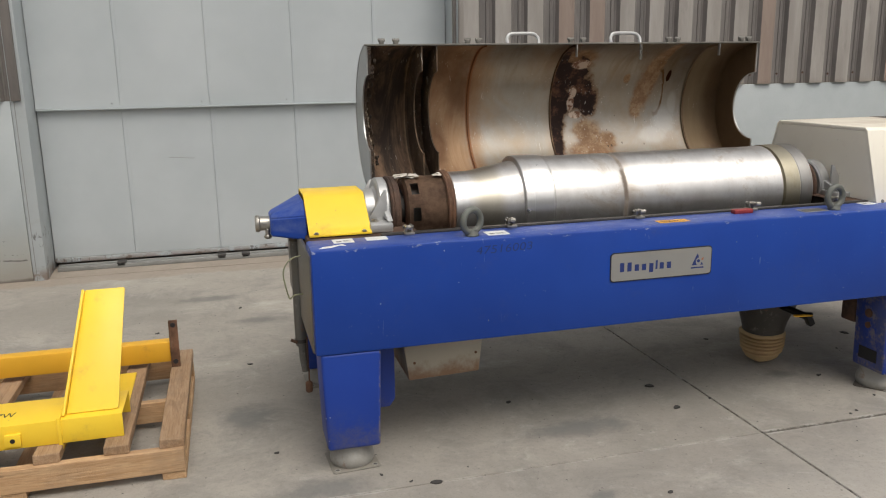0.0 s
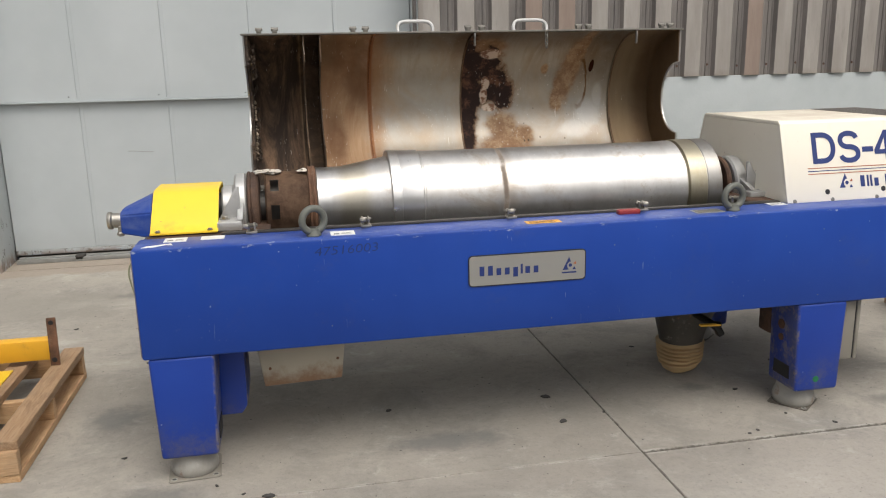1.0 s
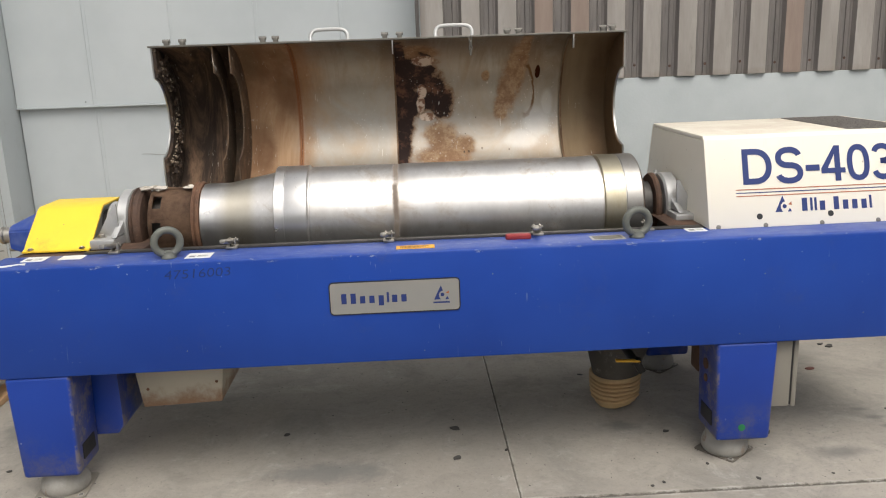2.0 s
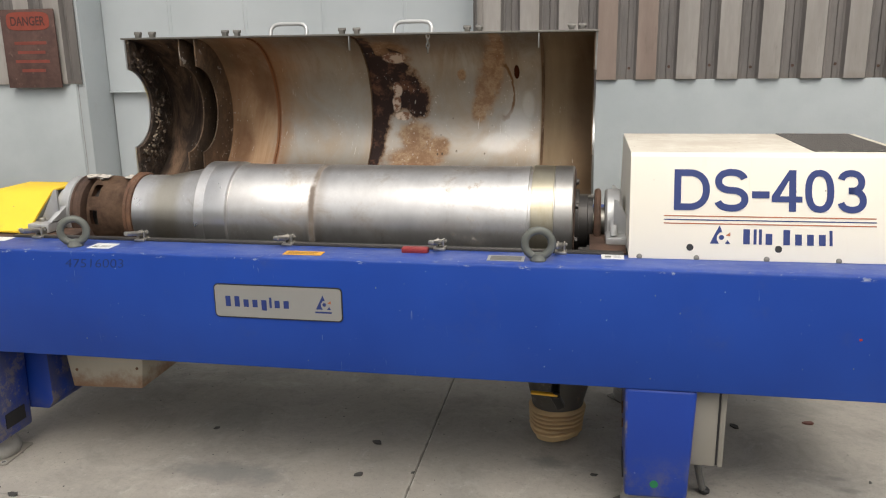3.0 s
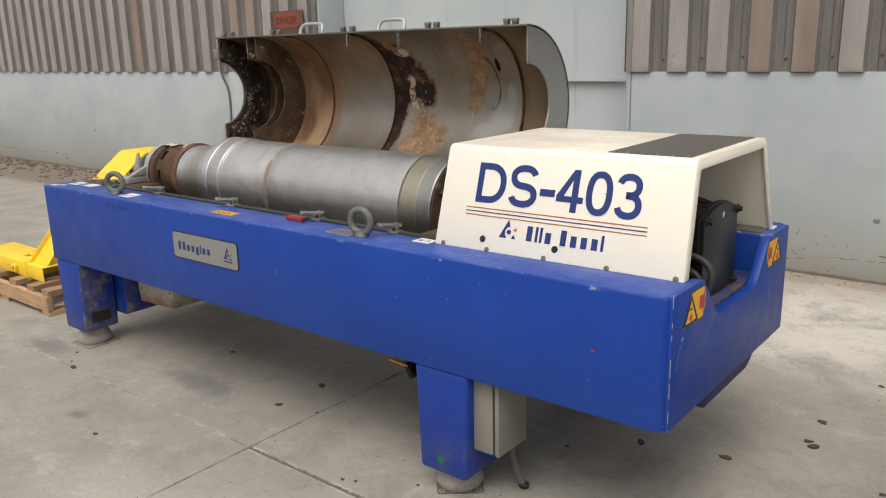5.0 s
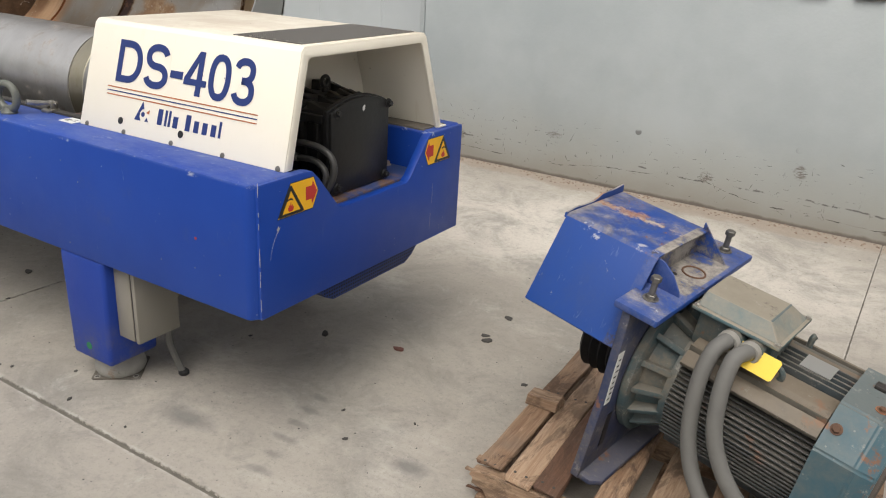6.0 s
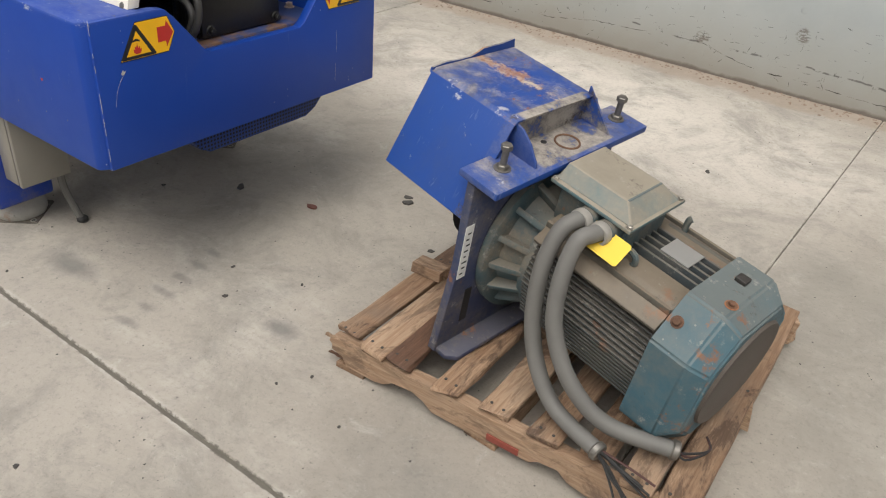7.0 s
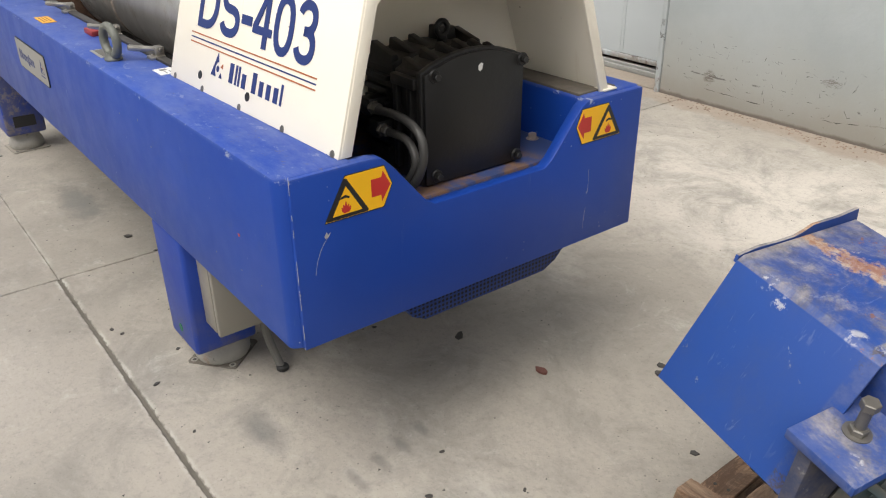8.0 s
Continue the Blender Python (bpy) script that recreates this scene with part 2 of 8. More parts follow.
    # dirt swept against the foot of the wall
    edge = p.calc("ADD", p.axis(1), p.calc("MULTIPLY", p.calc("SUBTRACT", p.noise(3, 7, 0.72), 0.5), 0.35))
    c = p.mix(p.calc("MULTIPLY", p.step(edge, 6.42, 6.5), 0.72), c, p.mix(p.noise(22, 6, 0.75), (0.19, 0.15, 0.115), (0.36, 0.3, 0.24)))
    rubble = p.both(p.step(p.calc("ADD", p.axis(0), p.noise(2, 4)), -1.5, -2.3), p.step(edge, 5.4, 5.8))
    c = p.mix(p.calc("MULTIPLY", rubble, 0.85), c, p.mix(p.noise(9, 6, 0.75), (0.07, 0.05, 0.035), (0.26, 0.2, 0.15)))
    p.bump(p.calc("ADD", p.noise(60, 6, 0.7), p.calc("MULTIPLY", p.noise(6, 4), 0.6)), 0.35, 0.006)
    return p.done(c, p.calc("ADD", p.calc("MULTIPLY", p.noise(4, 4), 0.2), 0.72))


def make_wall_paint():
    p = Paint("pale_blue_wall_paint", 0.6, place="world")
    c = p.mix(p.step(p.noise(1.2, 5, 0.6), 0.3, 0.7), (0.352, 0.386, 0.39), (0.425, 0.458, 0.462))
    c = p.mix(p.calc("MULTIPLY", p.step(p.noise(5, 6, 0.7, p.scaled((1, 1, 0.35))), 0.55, 0.8), 0.25), c, (0.4, 0.41, 0.39))
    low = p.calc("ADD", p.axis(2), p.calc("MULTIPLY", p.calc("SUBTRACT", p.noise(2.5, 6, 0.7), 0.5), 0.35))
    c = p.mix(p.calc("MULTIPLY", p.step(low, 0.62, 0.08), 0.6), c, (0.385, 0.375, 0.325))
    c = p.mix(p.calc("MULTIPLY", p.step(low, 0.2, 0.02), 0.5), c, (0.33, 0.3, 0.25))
    # scuffs: short dark strokes, mostly low on the wall
    streak = p.either(p.step(p.noise(17, 6, 0.65, p.scaled((0.45, 1, 2.6))), 0.645, 0.665), p.step(p.noise(22, 6, 0.65, p.vec("ADD", p.scaled((2.2, 1, 0.6)), (4, 0, 2))), 0.66, 0.68))
    band = p.step(p.calc("ABSOLUTE", p.calc("SUBTRACT", low, 0.27)), 0.2, 0.05)
    c = p.mix(p.calc("MULTIPLY", p.both(streak, band), 0.75), c, (0.07, 0.07, 0.065))
    line = p.both(p.step(p.calc("ABSOLUTE", p.calc("SUBTRACT", p.calc("ADD", p.axis(2), p.calc("MULTIPLY", p.noise(1.7, 5), 0.12)), 0.24)), 0.008, 0.002), p.step(p.noise(7, 4), 0.52, 0.58))
    c = p.mix(p.calc("MULTIPLY", line, 0.8), c, (0.09, 0.085, 0.08))
    for x, z, a, b in ((4.3, 0.2, 0.05, 0.045), (5.41, 0.075, 0.075, 0.032), (2.42, 0.18, 0.05, 0.05), (3.2, 0.3, 0.07, 0.03), (4.85, 0.34, 0.04, 0.05)):
        d = p.both(p.blotch((x, 6.65, z), (a, 1, b), 0.5, 13, 0.5), p.step(p.noise(55, 6, 0.75, p.scaled((0.5, 1, 1.7))), 0.44, 0.54))
        c = p.mix(p.calc("MULTIPLY", d, 0.75), c, (0.13, 0.11, 0.085))
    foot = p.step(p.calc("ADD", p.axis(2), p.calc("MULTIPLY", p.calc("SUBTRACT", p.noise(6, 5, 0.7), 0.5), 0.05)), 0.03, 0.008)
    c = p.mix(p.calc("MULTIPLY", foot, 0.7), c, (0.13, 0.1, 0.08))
    dots = p.both(p.step(p.cells(2.4), 0.06, 0.045), p.step(p.noise(3, 2), 0.5, 0.55))
    c = p.mix(p.calc("MULTIPLY", dots, 0.75), c, (0.1, 0.1, 0.095))
    p.bump(p.calc("ADD", p.noise(50, 5), p.noise(1.5, 3)), 0.12, 0.01)
    return p.done(c, 0.62)


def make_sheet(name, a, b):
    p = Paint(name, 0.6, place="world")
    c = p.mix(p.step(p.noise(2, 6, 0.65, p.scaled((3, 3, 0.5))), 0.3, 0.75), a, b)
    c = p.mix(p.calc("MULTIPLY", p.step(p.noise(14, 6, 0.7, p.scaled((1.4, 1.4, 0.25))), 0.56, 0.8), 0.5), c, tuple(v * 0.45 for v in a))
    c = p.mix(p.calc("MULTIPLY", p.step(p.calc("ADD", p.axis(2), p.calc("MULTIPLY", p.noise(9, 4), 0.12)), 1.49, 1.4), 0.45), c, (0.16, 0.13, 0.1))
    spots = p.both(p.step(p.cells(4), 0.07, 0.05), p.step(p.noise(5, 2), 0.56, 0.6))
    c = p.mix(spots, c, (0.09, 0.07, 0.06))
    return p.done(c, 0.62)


def make_door_paint():
    p = Paint("pale_door_paint", 0.5, place="world")
    c = p.mix(p.step(p.noise(1.1, 4), 0.3, 0.7), (0.43, 0.466, 0.476), (0.485, 0.52, 0.53))
    c = p.mix(p.calc("MULTIPLY", p.step(p.noise(4, 6, 0.7, p.scaled((2, 2, 0.4))), 0.55, 0.8), 0.22), c, (0.42, 0.43, 0.42))
    c = p.mix(p.calc("MULTIPLY", p.step(p.axis(2), 0.35, 0.02), 0.25), c, (0.36, 0.36, 0.34))
    p.bump(p.noise(3, 3), 0.05, 0.01)
    return p.done(c, 0.5)


def make_bowl_steel():
    p = Paint("turned_steel", 0.3, 1.0)
    # marks of turning run round the bowl; stains lie over them
    ring = p.either(p.calc("MULTIPLY", p.noise(26, 6, 0.75, p.scaled((2, 0.08, 0.08))), 0.5), p.noise(9, 7, 0.75, p.scaled((1, 0.7, 0.7))))
    c = p.mix(p.step(ring, 0.3, 0.75), (0.6, 0.583, 0.562), (0.73, 0.714, 0.69))
    cloud = p.step(p.noise(2.6, 6, 0.7, twist=0.4), 0.45, 0.72)
    c = p.mix(p.calc("MULTIPLY", cloud, 0.45), c, (0.45, 0.42, 0.38))
    stain = p.step(p.noise(5.5, 8, 0.76, twist=0.5), 0.5, 0.7)
    c = p.mix(p.calc("MULTIPLY", stain, 0.5), c, (0.37, 0.29, 0.21))
    runs = p.both(p.step(p.noise(15, 6, 0.7, p.scaled((1, 0.12, 0.3))), 0.6, 0.72), p.step(p.noise(3, 3), 0.48, 0.6))
    c = p.mix(p.calc("MULTIPLY", runs, 0.4), c, (0.3, 0.25, 0.2))
    specks = p.both(p.step(p.cells(40), 0.12, 0.07), p.step(p.noise(4, 3), 0.54, 0.6))
    c = p.mix(p.calc("MULTIPLY", specks, 0.7), c, (0.85, 0.83, 0.8))
    rust = p.both(p.step(p.noise(13, 8, 0.78), 0.54, 0.68), p.step(p.calc("ABSOLUTE", p.calc("SUBTRACT", p.axis(0), 2.42)), 0.2, 0.05))
    c = p.mix(p.calc("MULTIPLY", rust, 0.6), c, (0.34, 0.23, 0.14))
    smear = p.both(p.step(p.noise(11, 7, 0.75, p.scaled((1.2, 0.5, 0.5)), 0.6), 0.5, 0.66), p.step(p.axis(0), 2.3, 2.6))
    c = p.mix(p.calc("MULTIPLY", smear, 0.4), c, (0.42, 0.31, 0.2))
    seam = p.step(p.calc("ABSOLUTE", p.calc("SUBTRACT", p.calc("ADD", p.axis(0), p.calc("MULTIPLY", p.noise(9, 4), 0.03)), 1.842)), 0.018, 0.004)
    seam = p.both(seam, p.step(p.noise(8, 4), 0.25, 0.5))
    c = p.mix(p.calc("MULTIPLY", seam, 0.85), c, (0.06, 0.035, 0.022))
    shadow = p.step(p.calc("ABSOLUTE", p.calc("SUBTRACT", p.axis(0), 1.84)), 0.05, 0.01)
    c = p.mix(p.calc("MULTIPLY", shadow, 0.35), c, (0.34, 0.27, 0.2))
    # the gold-tinted ring and the darker ring at the end
    gold = p.both(p.step(p.axis(0), 2.664, 2.669), p.step(p.axis(0), 2.755, 2.75))
    c = p.mix(p.calc("MULTIPLY", gold, 0.8), c, p.mix(p.noise(5, 5, 0.7), (0.3, 0.26, 0.16), (0.47, 0.42, 0.29)))
    last = p.step(p.axis(0), 2.75, 2.755)
    c = p.mix(p.calc("MULTIPLY", last, 0.75), c, p.mix(p.noise(8, 6, 0.7), (0.19, 0.18, 0.16), (0.37, 0.355, 0.33)))
    neck = p.step(p.calc("ABSOLUTE", p.calc("SUBTRACT", p.axis(0), 1.19)), 0.09, 0.03)
    c = p.mix(p.calc("MULTIPLY", neck, 0.6), c, (0.44, 0.39, 0.28))
    # the machined flange and the end of the cone are left brighter
    bright = p.either(p.both(p.step(p.axis(0), 1.336, 1.34), p.step(p.axis(0), 1.474, 1.47)), p.both(p.step(p.axis(0), 1.04, 1.045), p.step(p.axis(0), 1.105, 1.085)))
    c = p.mix(p.calc("MULTIPLY", bright, 0.5), c, (0.76, 0.75, 0.735))
    r = p.calc("ADD", 0.31, p.calc("MULTIPLY", p.calc("ADD", stain, p.noise(20, 4)), 0.12))
    r = p.calc("SUBTRACT", r, p.calc("MULTIPLY", bright, 0.08))
    dirty = p.either(rust, seam)
    p.bump(p.calc("ADD", p.calc("MULTIPLY", p.noise(120, 2, 0.5, p.scaled((3, 0.1, 0.1))), 0.2), p.noise(40, 4)), 0.04, 0.002)
    return p.done(c, p.calc("ADD", r, p.calc("MULTIPLY", dirty, 0.35)), p.calc("SUBTRACT", 0.92, p.calc("MULTIPLY", dirty, 0.58)))


def make_lid_inside():
    p = Paint("stained_steel", 0.35, 1.0)
    c = p.mix(p.noise(6, 6, 0.7), (0.29, 0.267, 0.23), (0.43, 0.405, 0.365))
    cloud = p.step(p.noise(3.4, 6, 0.7, p.scaled((1, 0.6, 0.7)), 0.8), 0.36, 0.7)
    c = p.mix(p.calc("MULTIPLY", cloud, 0.6), c, (0.34, 0.25, 0.165))
    # orange-brown film up to the welded ring, streaked downwards
    film = p.step(p.calc("ADD", p.axis(0), p.calc("MULTIPLY", p.calc("SUBTRACT", p.noise(3, 5, 0.7), 0.5), 0.5)), 1.5, 1.28)
    streaks = p.step(p.noise(2.4, 6, 0.65, p.scaled((3.2, 0.8, 0.8)), 1.2), 0.25, 0.68)
    swirl = p.step(p.field(((1.31, 1.47, 0.07, 0.13), (1.22, 1.58, 0.11, 0.07), (1.17, 1.16, 0.05, 0.12)), (5, 1.2), (14, 0.6)), 1.7, 0.6)
    dark = p.both(film, p.calc("MULTIPLY", swirl, p.calc("ADD", 0.45, p.noise(7, 6, 0.7))))
    c = p.mix(p.calc("MULTIPLY", film, 0.9), c, p.mix(streaks, (0.58, 0.41, 0.25), (0.36, 0.2, 0.1)))
    c = p.mix(p.calc("MULTIPLY", dark, 0.7), c, (0.15, 0.072, 0.034))
    gold = p.step(p.calc("ADD", p.axis(0), p.calc("MULTIPLY", p.noise(8, 4), 0.01)), 2.645, 2.665)
    c = p.mix(p.calc("MULTIPLY", gold, 0.85), c, p.mix(p.noise(5, 6, 0.7, p.scaled((4, 0.4, 0.4))), (0.15, 0.095, 0.045), (0.3, 0.215, 0.115)))
    # the last band, browner towards the rim
    burnt = p.step(p.calc("ADD", p.axis(0), p.calc("MULTIPLY", p.calc("SUBTRACT", p.noise(6, 6, 0.7), 0.5), 0.06)), 2.75, 2.83)
    c = p.mix(p.calc("MULTIPLY", burnt, 0.75), c, p.mix(p.noise(9, 5, 0.7), (0.06, 0.032, 0.016), (0.16, 0.095, 0.045)))
    upper = p.both(p.step(p.noise(3, 6, 0.7, p.scaled((2.5, 0.6, 0.5)), 0.6), 0.4, 0.65), p.step(p.calc("ADD", p.axis(2), p.calc("MULTIPLY", p.noise(4, 4), 0.3)), 1.5, 1.75))
    c = p.mix(p.calc("MULTIPLY", upper, 0.65), c, (0.22, 0.15, 0.09))
    # tan deposits
    td = p.field(((2.46, 1.6, 0.03, 0.11), (2.43, 1.5, 0.045, 0.12), (2.39, 1.4, 0.05, 0.1), (2.36, 1.33, 0.04, 0.07), (2.05, 1.2, 0.09, 0.08), (2.05, 1.1, 0.13, 0.06), (2.16, 1.15, 0.06, 0.05), (1.95, 1.6, 0.1, 0.04), (2.28, 1.49, 0.02, 0.025)), (7, 1.1), (30, 0.7))
    tan = p.step(td, 1.3, 0.7)
    c = p.mix(p.calc("MULTIPLY", tan, 0.85), c, p.mix(p.step(p.noise(16, 6, 0.75), 0.4, 0.65), (0.28, 0.145, 0.065), (0.46, 0.31, 0.18)))
    loop = p.both(p.step(p.calc("ABSOLUTE", p.calc("SUBTRACT", p.field(((2.475, 1.4, 0.055, 0.14),), (5, 0.7)), 0.9)), 0.13, 0.03), p.step(p.axis(0), 2.46, 2.485))
    c = p.mix(p.calc("MULTIPLY", loop, 0.9), c, (0.16, 0.085, 0.035))
    # a patch of brighter steel colour, low on the right
    bright_patch = p.both(p.step(p.field(((2.54, 1.25, 0.07, 0.09), (2.46, 1.17, 0.09, 0.05), (2.59, 1.34, 0.03, 0.07)), (6, 1.0), (18, 0.5)), 1.3, 0.6), p.step(p.axis(0), 2.652, 2.648))
    c = p.mix(p.calc("MULTIPLY", bright_patch, 0.42), c, p.mix(p.noise(5, 5, 0.6, p.scaled((2, 0.5, 0.6))), (0.5, 0.48, 0.46), (0.66, 0.65, 0.63)))
    # dark crimson muck along the rib and out over the shell, brown where it thins
    md = p.field(((1.88, 1.5, 0.07, 0.09), (1.97, 1.51, 0.055, 0.09), (1.885, 1.38, 0.07, 0.1), (2.0, 1.42, 0.07, 0.08), (2.06, 1.36, 0.05, 0.07), (1.87, 1.27, 0.05, 0.08), (1.855, 1.17, 0.045, 0.09), (1.845, 1.08, 0.035, 0.08), (1.855, 1.6, 0.035, 0.06)), (6, 1.5), (24, 0.8))
    halo, core = p.both(p.step(md, 1.55, 0.95), p.step(p.axis(0), 1.835, 1.84)), p.both(p.step(md, 1.1, 0.85), p.step(p.axis(0), 1.835, 1.84))
    ribs = p.either(p.both(p.step(p.axis(0), 1.828, 1.83), p.step(p.axis(0), 1.84, 1.838)), p.both(p.step(p.axis(0), 2.652, 2.654), p.step(p.axis(0), 2.666, 2.664)))
    bd = p.field(((1.965, 1.42, 0.024, 0.035), (1.958, 1.36, 0.022, 0.05), (1.985, 1.295, 0.04, 0.022), (1.975, 1.57, 0.06, 0.025)), (18, 1.0))
    bare = p.step(bd, 1.1, 0.8)
    thin = p.step(p.noise(13, 6, 0.72, p.vec("ADD", p.p, (2, 0, 5))), 0.5, 0.66)
    c = p.mix(p.calc("MULTIPLY", halo, 0.85), c, p.mix(p.noise(9, 5), (0.14, 0.07, 0.033), (0.31, 0.18, 0.09)))
    c = p.mix(p.calc("MULTIPLY", ribs, 0.9), c, p.mix(p.step(p.noise(7, 6, 0.7), 0.35, 0.65), (0.09, 0.045, 0.022), (0.24, 0.15, 0.085)))
    c = p.mix(core, c, p.mix(p.calc("MULTIPLY", thin, 0.8), (0.024, 0.01, 0.007), (0.17, 0.075, 0.04)))
    c = p.mix(p.calc("MULTIPLY", bare, 0.9), c, p.mix(p.step(p.noise(30, 5), 0.42, 0.56), (0.24, 0.12, 0.07), (0.66, 0.53, 0.42)))
    spots = p.both(p.step(p.cells(24, p.scaled((1.0, 0.5, 0.7))), 0.14, 0.09), p.step(p.field(((2.2, 1.25, 0.13, 0.14), (2.35, 1.2, 0.12, 0.1)), (6, 1.0)), 1.1, 0.8))
    c = p.mix(p.calc("MULTIPLY", spots, 0.8), c, (0.1, 0.07, 0.05))
    flour = p.both(p.step(p.cells(46, p.scaled((1.0, 0.5, 0.8))), 0.24, 0.14), p.step(p.field(((2.1, 1.22, 0.13, 0.12), (2.3, 1.45, 0.03, 0.07), (2.02, 1.12, 0.1, 0.08)), (6, 1.0)), 1.1, 0.7))
    c = p.mix(p.calc("MULTIPLY", flour, 0.35), c, (0.72, 0.67, 0.6))
    hole = p.step(p.field(((2.538, 1.5, 0.014, 0.034),), (20, 0.3)), 1.0, 0.85)
    c = p.mix(hole, c, (0.045, 0.015, 0.008))
    # tar-black drum end
    black = p.step(p.calc("ADD", p.axis(0), p.calc("MULTIPLY", p.noise(5, 5), 0.05)), 1.05, 1.02)
    tarry = p.mix(p.step(p.noise(4, 7, 0.72, p.scaled((2.2, 0.5, 0.5)), 0.7), 0.42, 0.74), (0.022, 0.013, 0.009), (0.25, 0.155, 0.095))
    c = p.mix(p.calc("MULTIPLY", black, 0.97), c, tarry)
    mid = p.both(p.step(p.axis(0), 1.01, 1.015), p.step(p.axis(0), 1.112, 1.105))
    c = p.mix(p.calc("MULTIPLY", mid, 0.9), c, p.mix(p.step(p.noise(7, 7, 0.74), 0.4, 0.72), (0.03, 0.019, 0.013), (0.17, 0.105, 0.062)))
    weld = p.step(p.calc("ABSOLUTE", p.calc("SUBTRACT", p.axis(0), 1.355)), 0.015, 0.006)
    c = p.mix(p.calc("MULTIPLY", weld, 0.85), c, (0.24, 0.085, 0.03))
    rim = p.step(p.calc("ABSOLUTE", p.calc("SUBTRACT", p.axis(0), 1.39)), 0.06, 0.0)
    c = p.mix(p.calc("MULTIPLY", rim, 0.45), c, (0.32, 0.18, 0.085))
    specks = p.both(p.step(p.cells(55, p.scaled((1, 0.6, 0.8))), 0.17, 0.1), p.both(p.step(p.noise(5, 4), 0.5, 0.58), p.calc("SUBTRACT", 1.0, black)))
    c = p.mix(p.calc("MULTIPLY", p.both(specks, p.calc("SUBTRACT", 1.0, gold)), 0.5), c, (0.6, 0.56, 0.5))
    scratch = p.both(p.step(p.noise(16, 4, 0.55, p.vec("ADD", p.scaled((2.6, 0.4, 0.5)), (0, 0, 3)), 2.0), 0.66, 0.69), p.step(p.noise(4, 3), 0.5, 0.58))
    c = p.mix(p.calc("MULTIPLY", scratch, 0.5), c, (0.66, 0.61, 0.54))
    dirty = p.calc("MAXIMUM", p.either(core, p.either(black, mid)), p.calc("MULTIPLY", p.either(film, p.either(gold, p.either(tan, halo))), 0.55))
    r = p.calc("ADD", p.calc("MULTIPLY", dirty, 0.35), p.calc("ADD", 0.38, p.calc("MULTIPLY", p.noise(15, 5), 0.16)))
    p.bump(p.calc("ADD", p.noise(22, 6, 0.7), p.calc("MULTIPLY", p.either(core, p.calc("MULTIPLY", tan, 0.4)), 0.9)), 0.2, 0.006)
    return p.done(c, r, p.calc("SUBTRACT", 1.0, p.calc("MULTIPLY", dirty, 0.8)))


def make_crust():
    p = Paint("crusted_residue", 0.8)
    c = p.mix(p.step(p.noise(12, 6, 0.75), 0.4, 0.66), (0.035, 0.022, 0.015), (0.12, 0.075, 0.046))
    pale = p.both(p.step(p.noise(34, 6, 0.78), 0.53, 0.62), p.step(p.noise(7, 3), 0.48, 0.58))
    c = p.mix(pale, c, p.mix(p.noise(50, 3), (0.3, 0.19, 0.11), (0.62, 0.57, 0.5)))
    p.bump(p.noise(24, 6, 0.75), 1.0, 0.03)
    return p.done(c, 0.7)


def make_rust(name="rusted_iron", a=(0.07, 0.035, 0.02), b=(0.2, 0.1, 0.055)):
    p = Paint(name, 0.75)
    c = p.mix(p.step(p.noise(8, 7, 0.72), 0.3, 0.72), a, b)
    c = p.mix(p.calc("MULTIPLY", p.step(p.noise(20, 5), 0.6, 0.75), 0.5), c, (0.28, 0.2, 0.14))
    p.bump(p.noise(45, 6, 0.7), 0.3, 0.004)
    return p.done(c, 0.78)


def make_wood(name, light, dark, grey=0.0, vary=0.45):
    p = Paint(name, 0.75)
    n = p.t.nodes.new("ShaderNodeVectorMath")
    n.operation = "ADD"
    off = p.t.nodes.new("ShaderNodeCombineXYZ")
    for i, k in enumerate((17.0, 5.0, 9.0)):
        p.t.links.new(p.calc("MULTIPLY", p.random(), k), off.inputs[i])
    p.t.links.new(p.p, n.inputs[0]), p.t.links.new(off.outputs[0], n.inputs[1])
    p.p = n.outputs[0]
    grain = p.noise(9, 6, 0.65, p.scaled((0.6, 7, 7)), 0.8)
    c = p.mix(p.step(grain, 0.3, 0.7), light, dark)
    fine = p.noise(60, 4, 0.6, p.scaled((0.25, 4, 4)))
    c = p.mix(p.calc("MULTIPLY", p.step(fine, 0.45, 0.75), 0.4), c, tuple(v * 0.45 for v in dark))
    # split grain, bleached to silver
    pale = p.both(p.step(p.noise(22, 5, 0.7, p.scaled((0.5, 6, 6))), 0.56, 0.7), p.step(p.noise(3, 3), 0.4, 0.6))
    c = p.mix(p.calc("MULTIPLY", pale, 0.3 + grey), c, tuple(min(1, v * 1.5 + 0.06) for v in light))
    spots = p.both(p.step(p.cells(4.2, p.scaled((1, 2.6, 2.6))), 0.13, 0.07), p.step(p.noise(3, 2), 0.46, 0.52))
    c = p.mix(p.calc("MULTIPLY", spots, 0.85), c, (0.05, 0.022, 0.012))
    c = p.mix(p.calc("MULTIPLY", p.random(), vary), c, tuple(v * 0.5 for v in dark))
    c = p.mix(p.calc("MULTIPLY", p.step(p.noise(4, 6, 0.7), 0.45, 0.75), 0.25 + grey), c, (0.15, 0.125, 0.105))
    wet = p.both(p.step(p.noise(6, 7, 0.78, p.vec("ADD", p.scaled((0.7, 1.6, 1.6)), (3, 8, 1)), 0.6), 0.49, 0.6), 0.9)
    c = p.mix(p.calc("MULTIPLY", wet, grey * 3), c, (0.045, 0.025, 0.016))
    p.bump(p.calc("ADD", grain, fine), 0.4, 0.005)
    return p.done(c, 0.78)


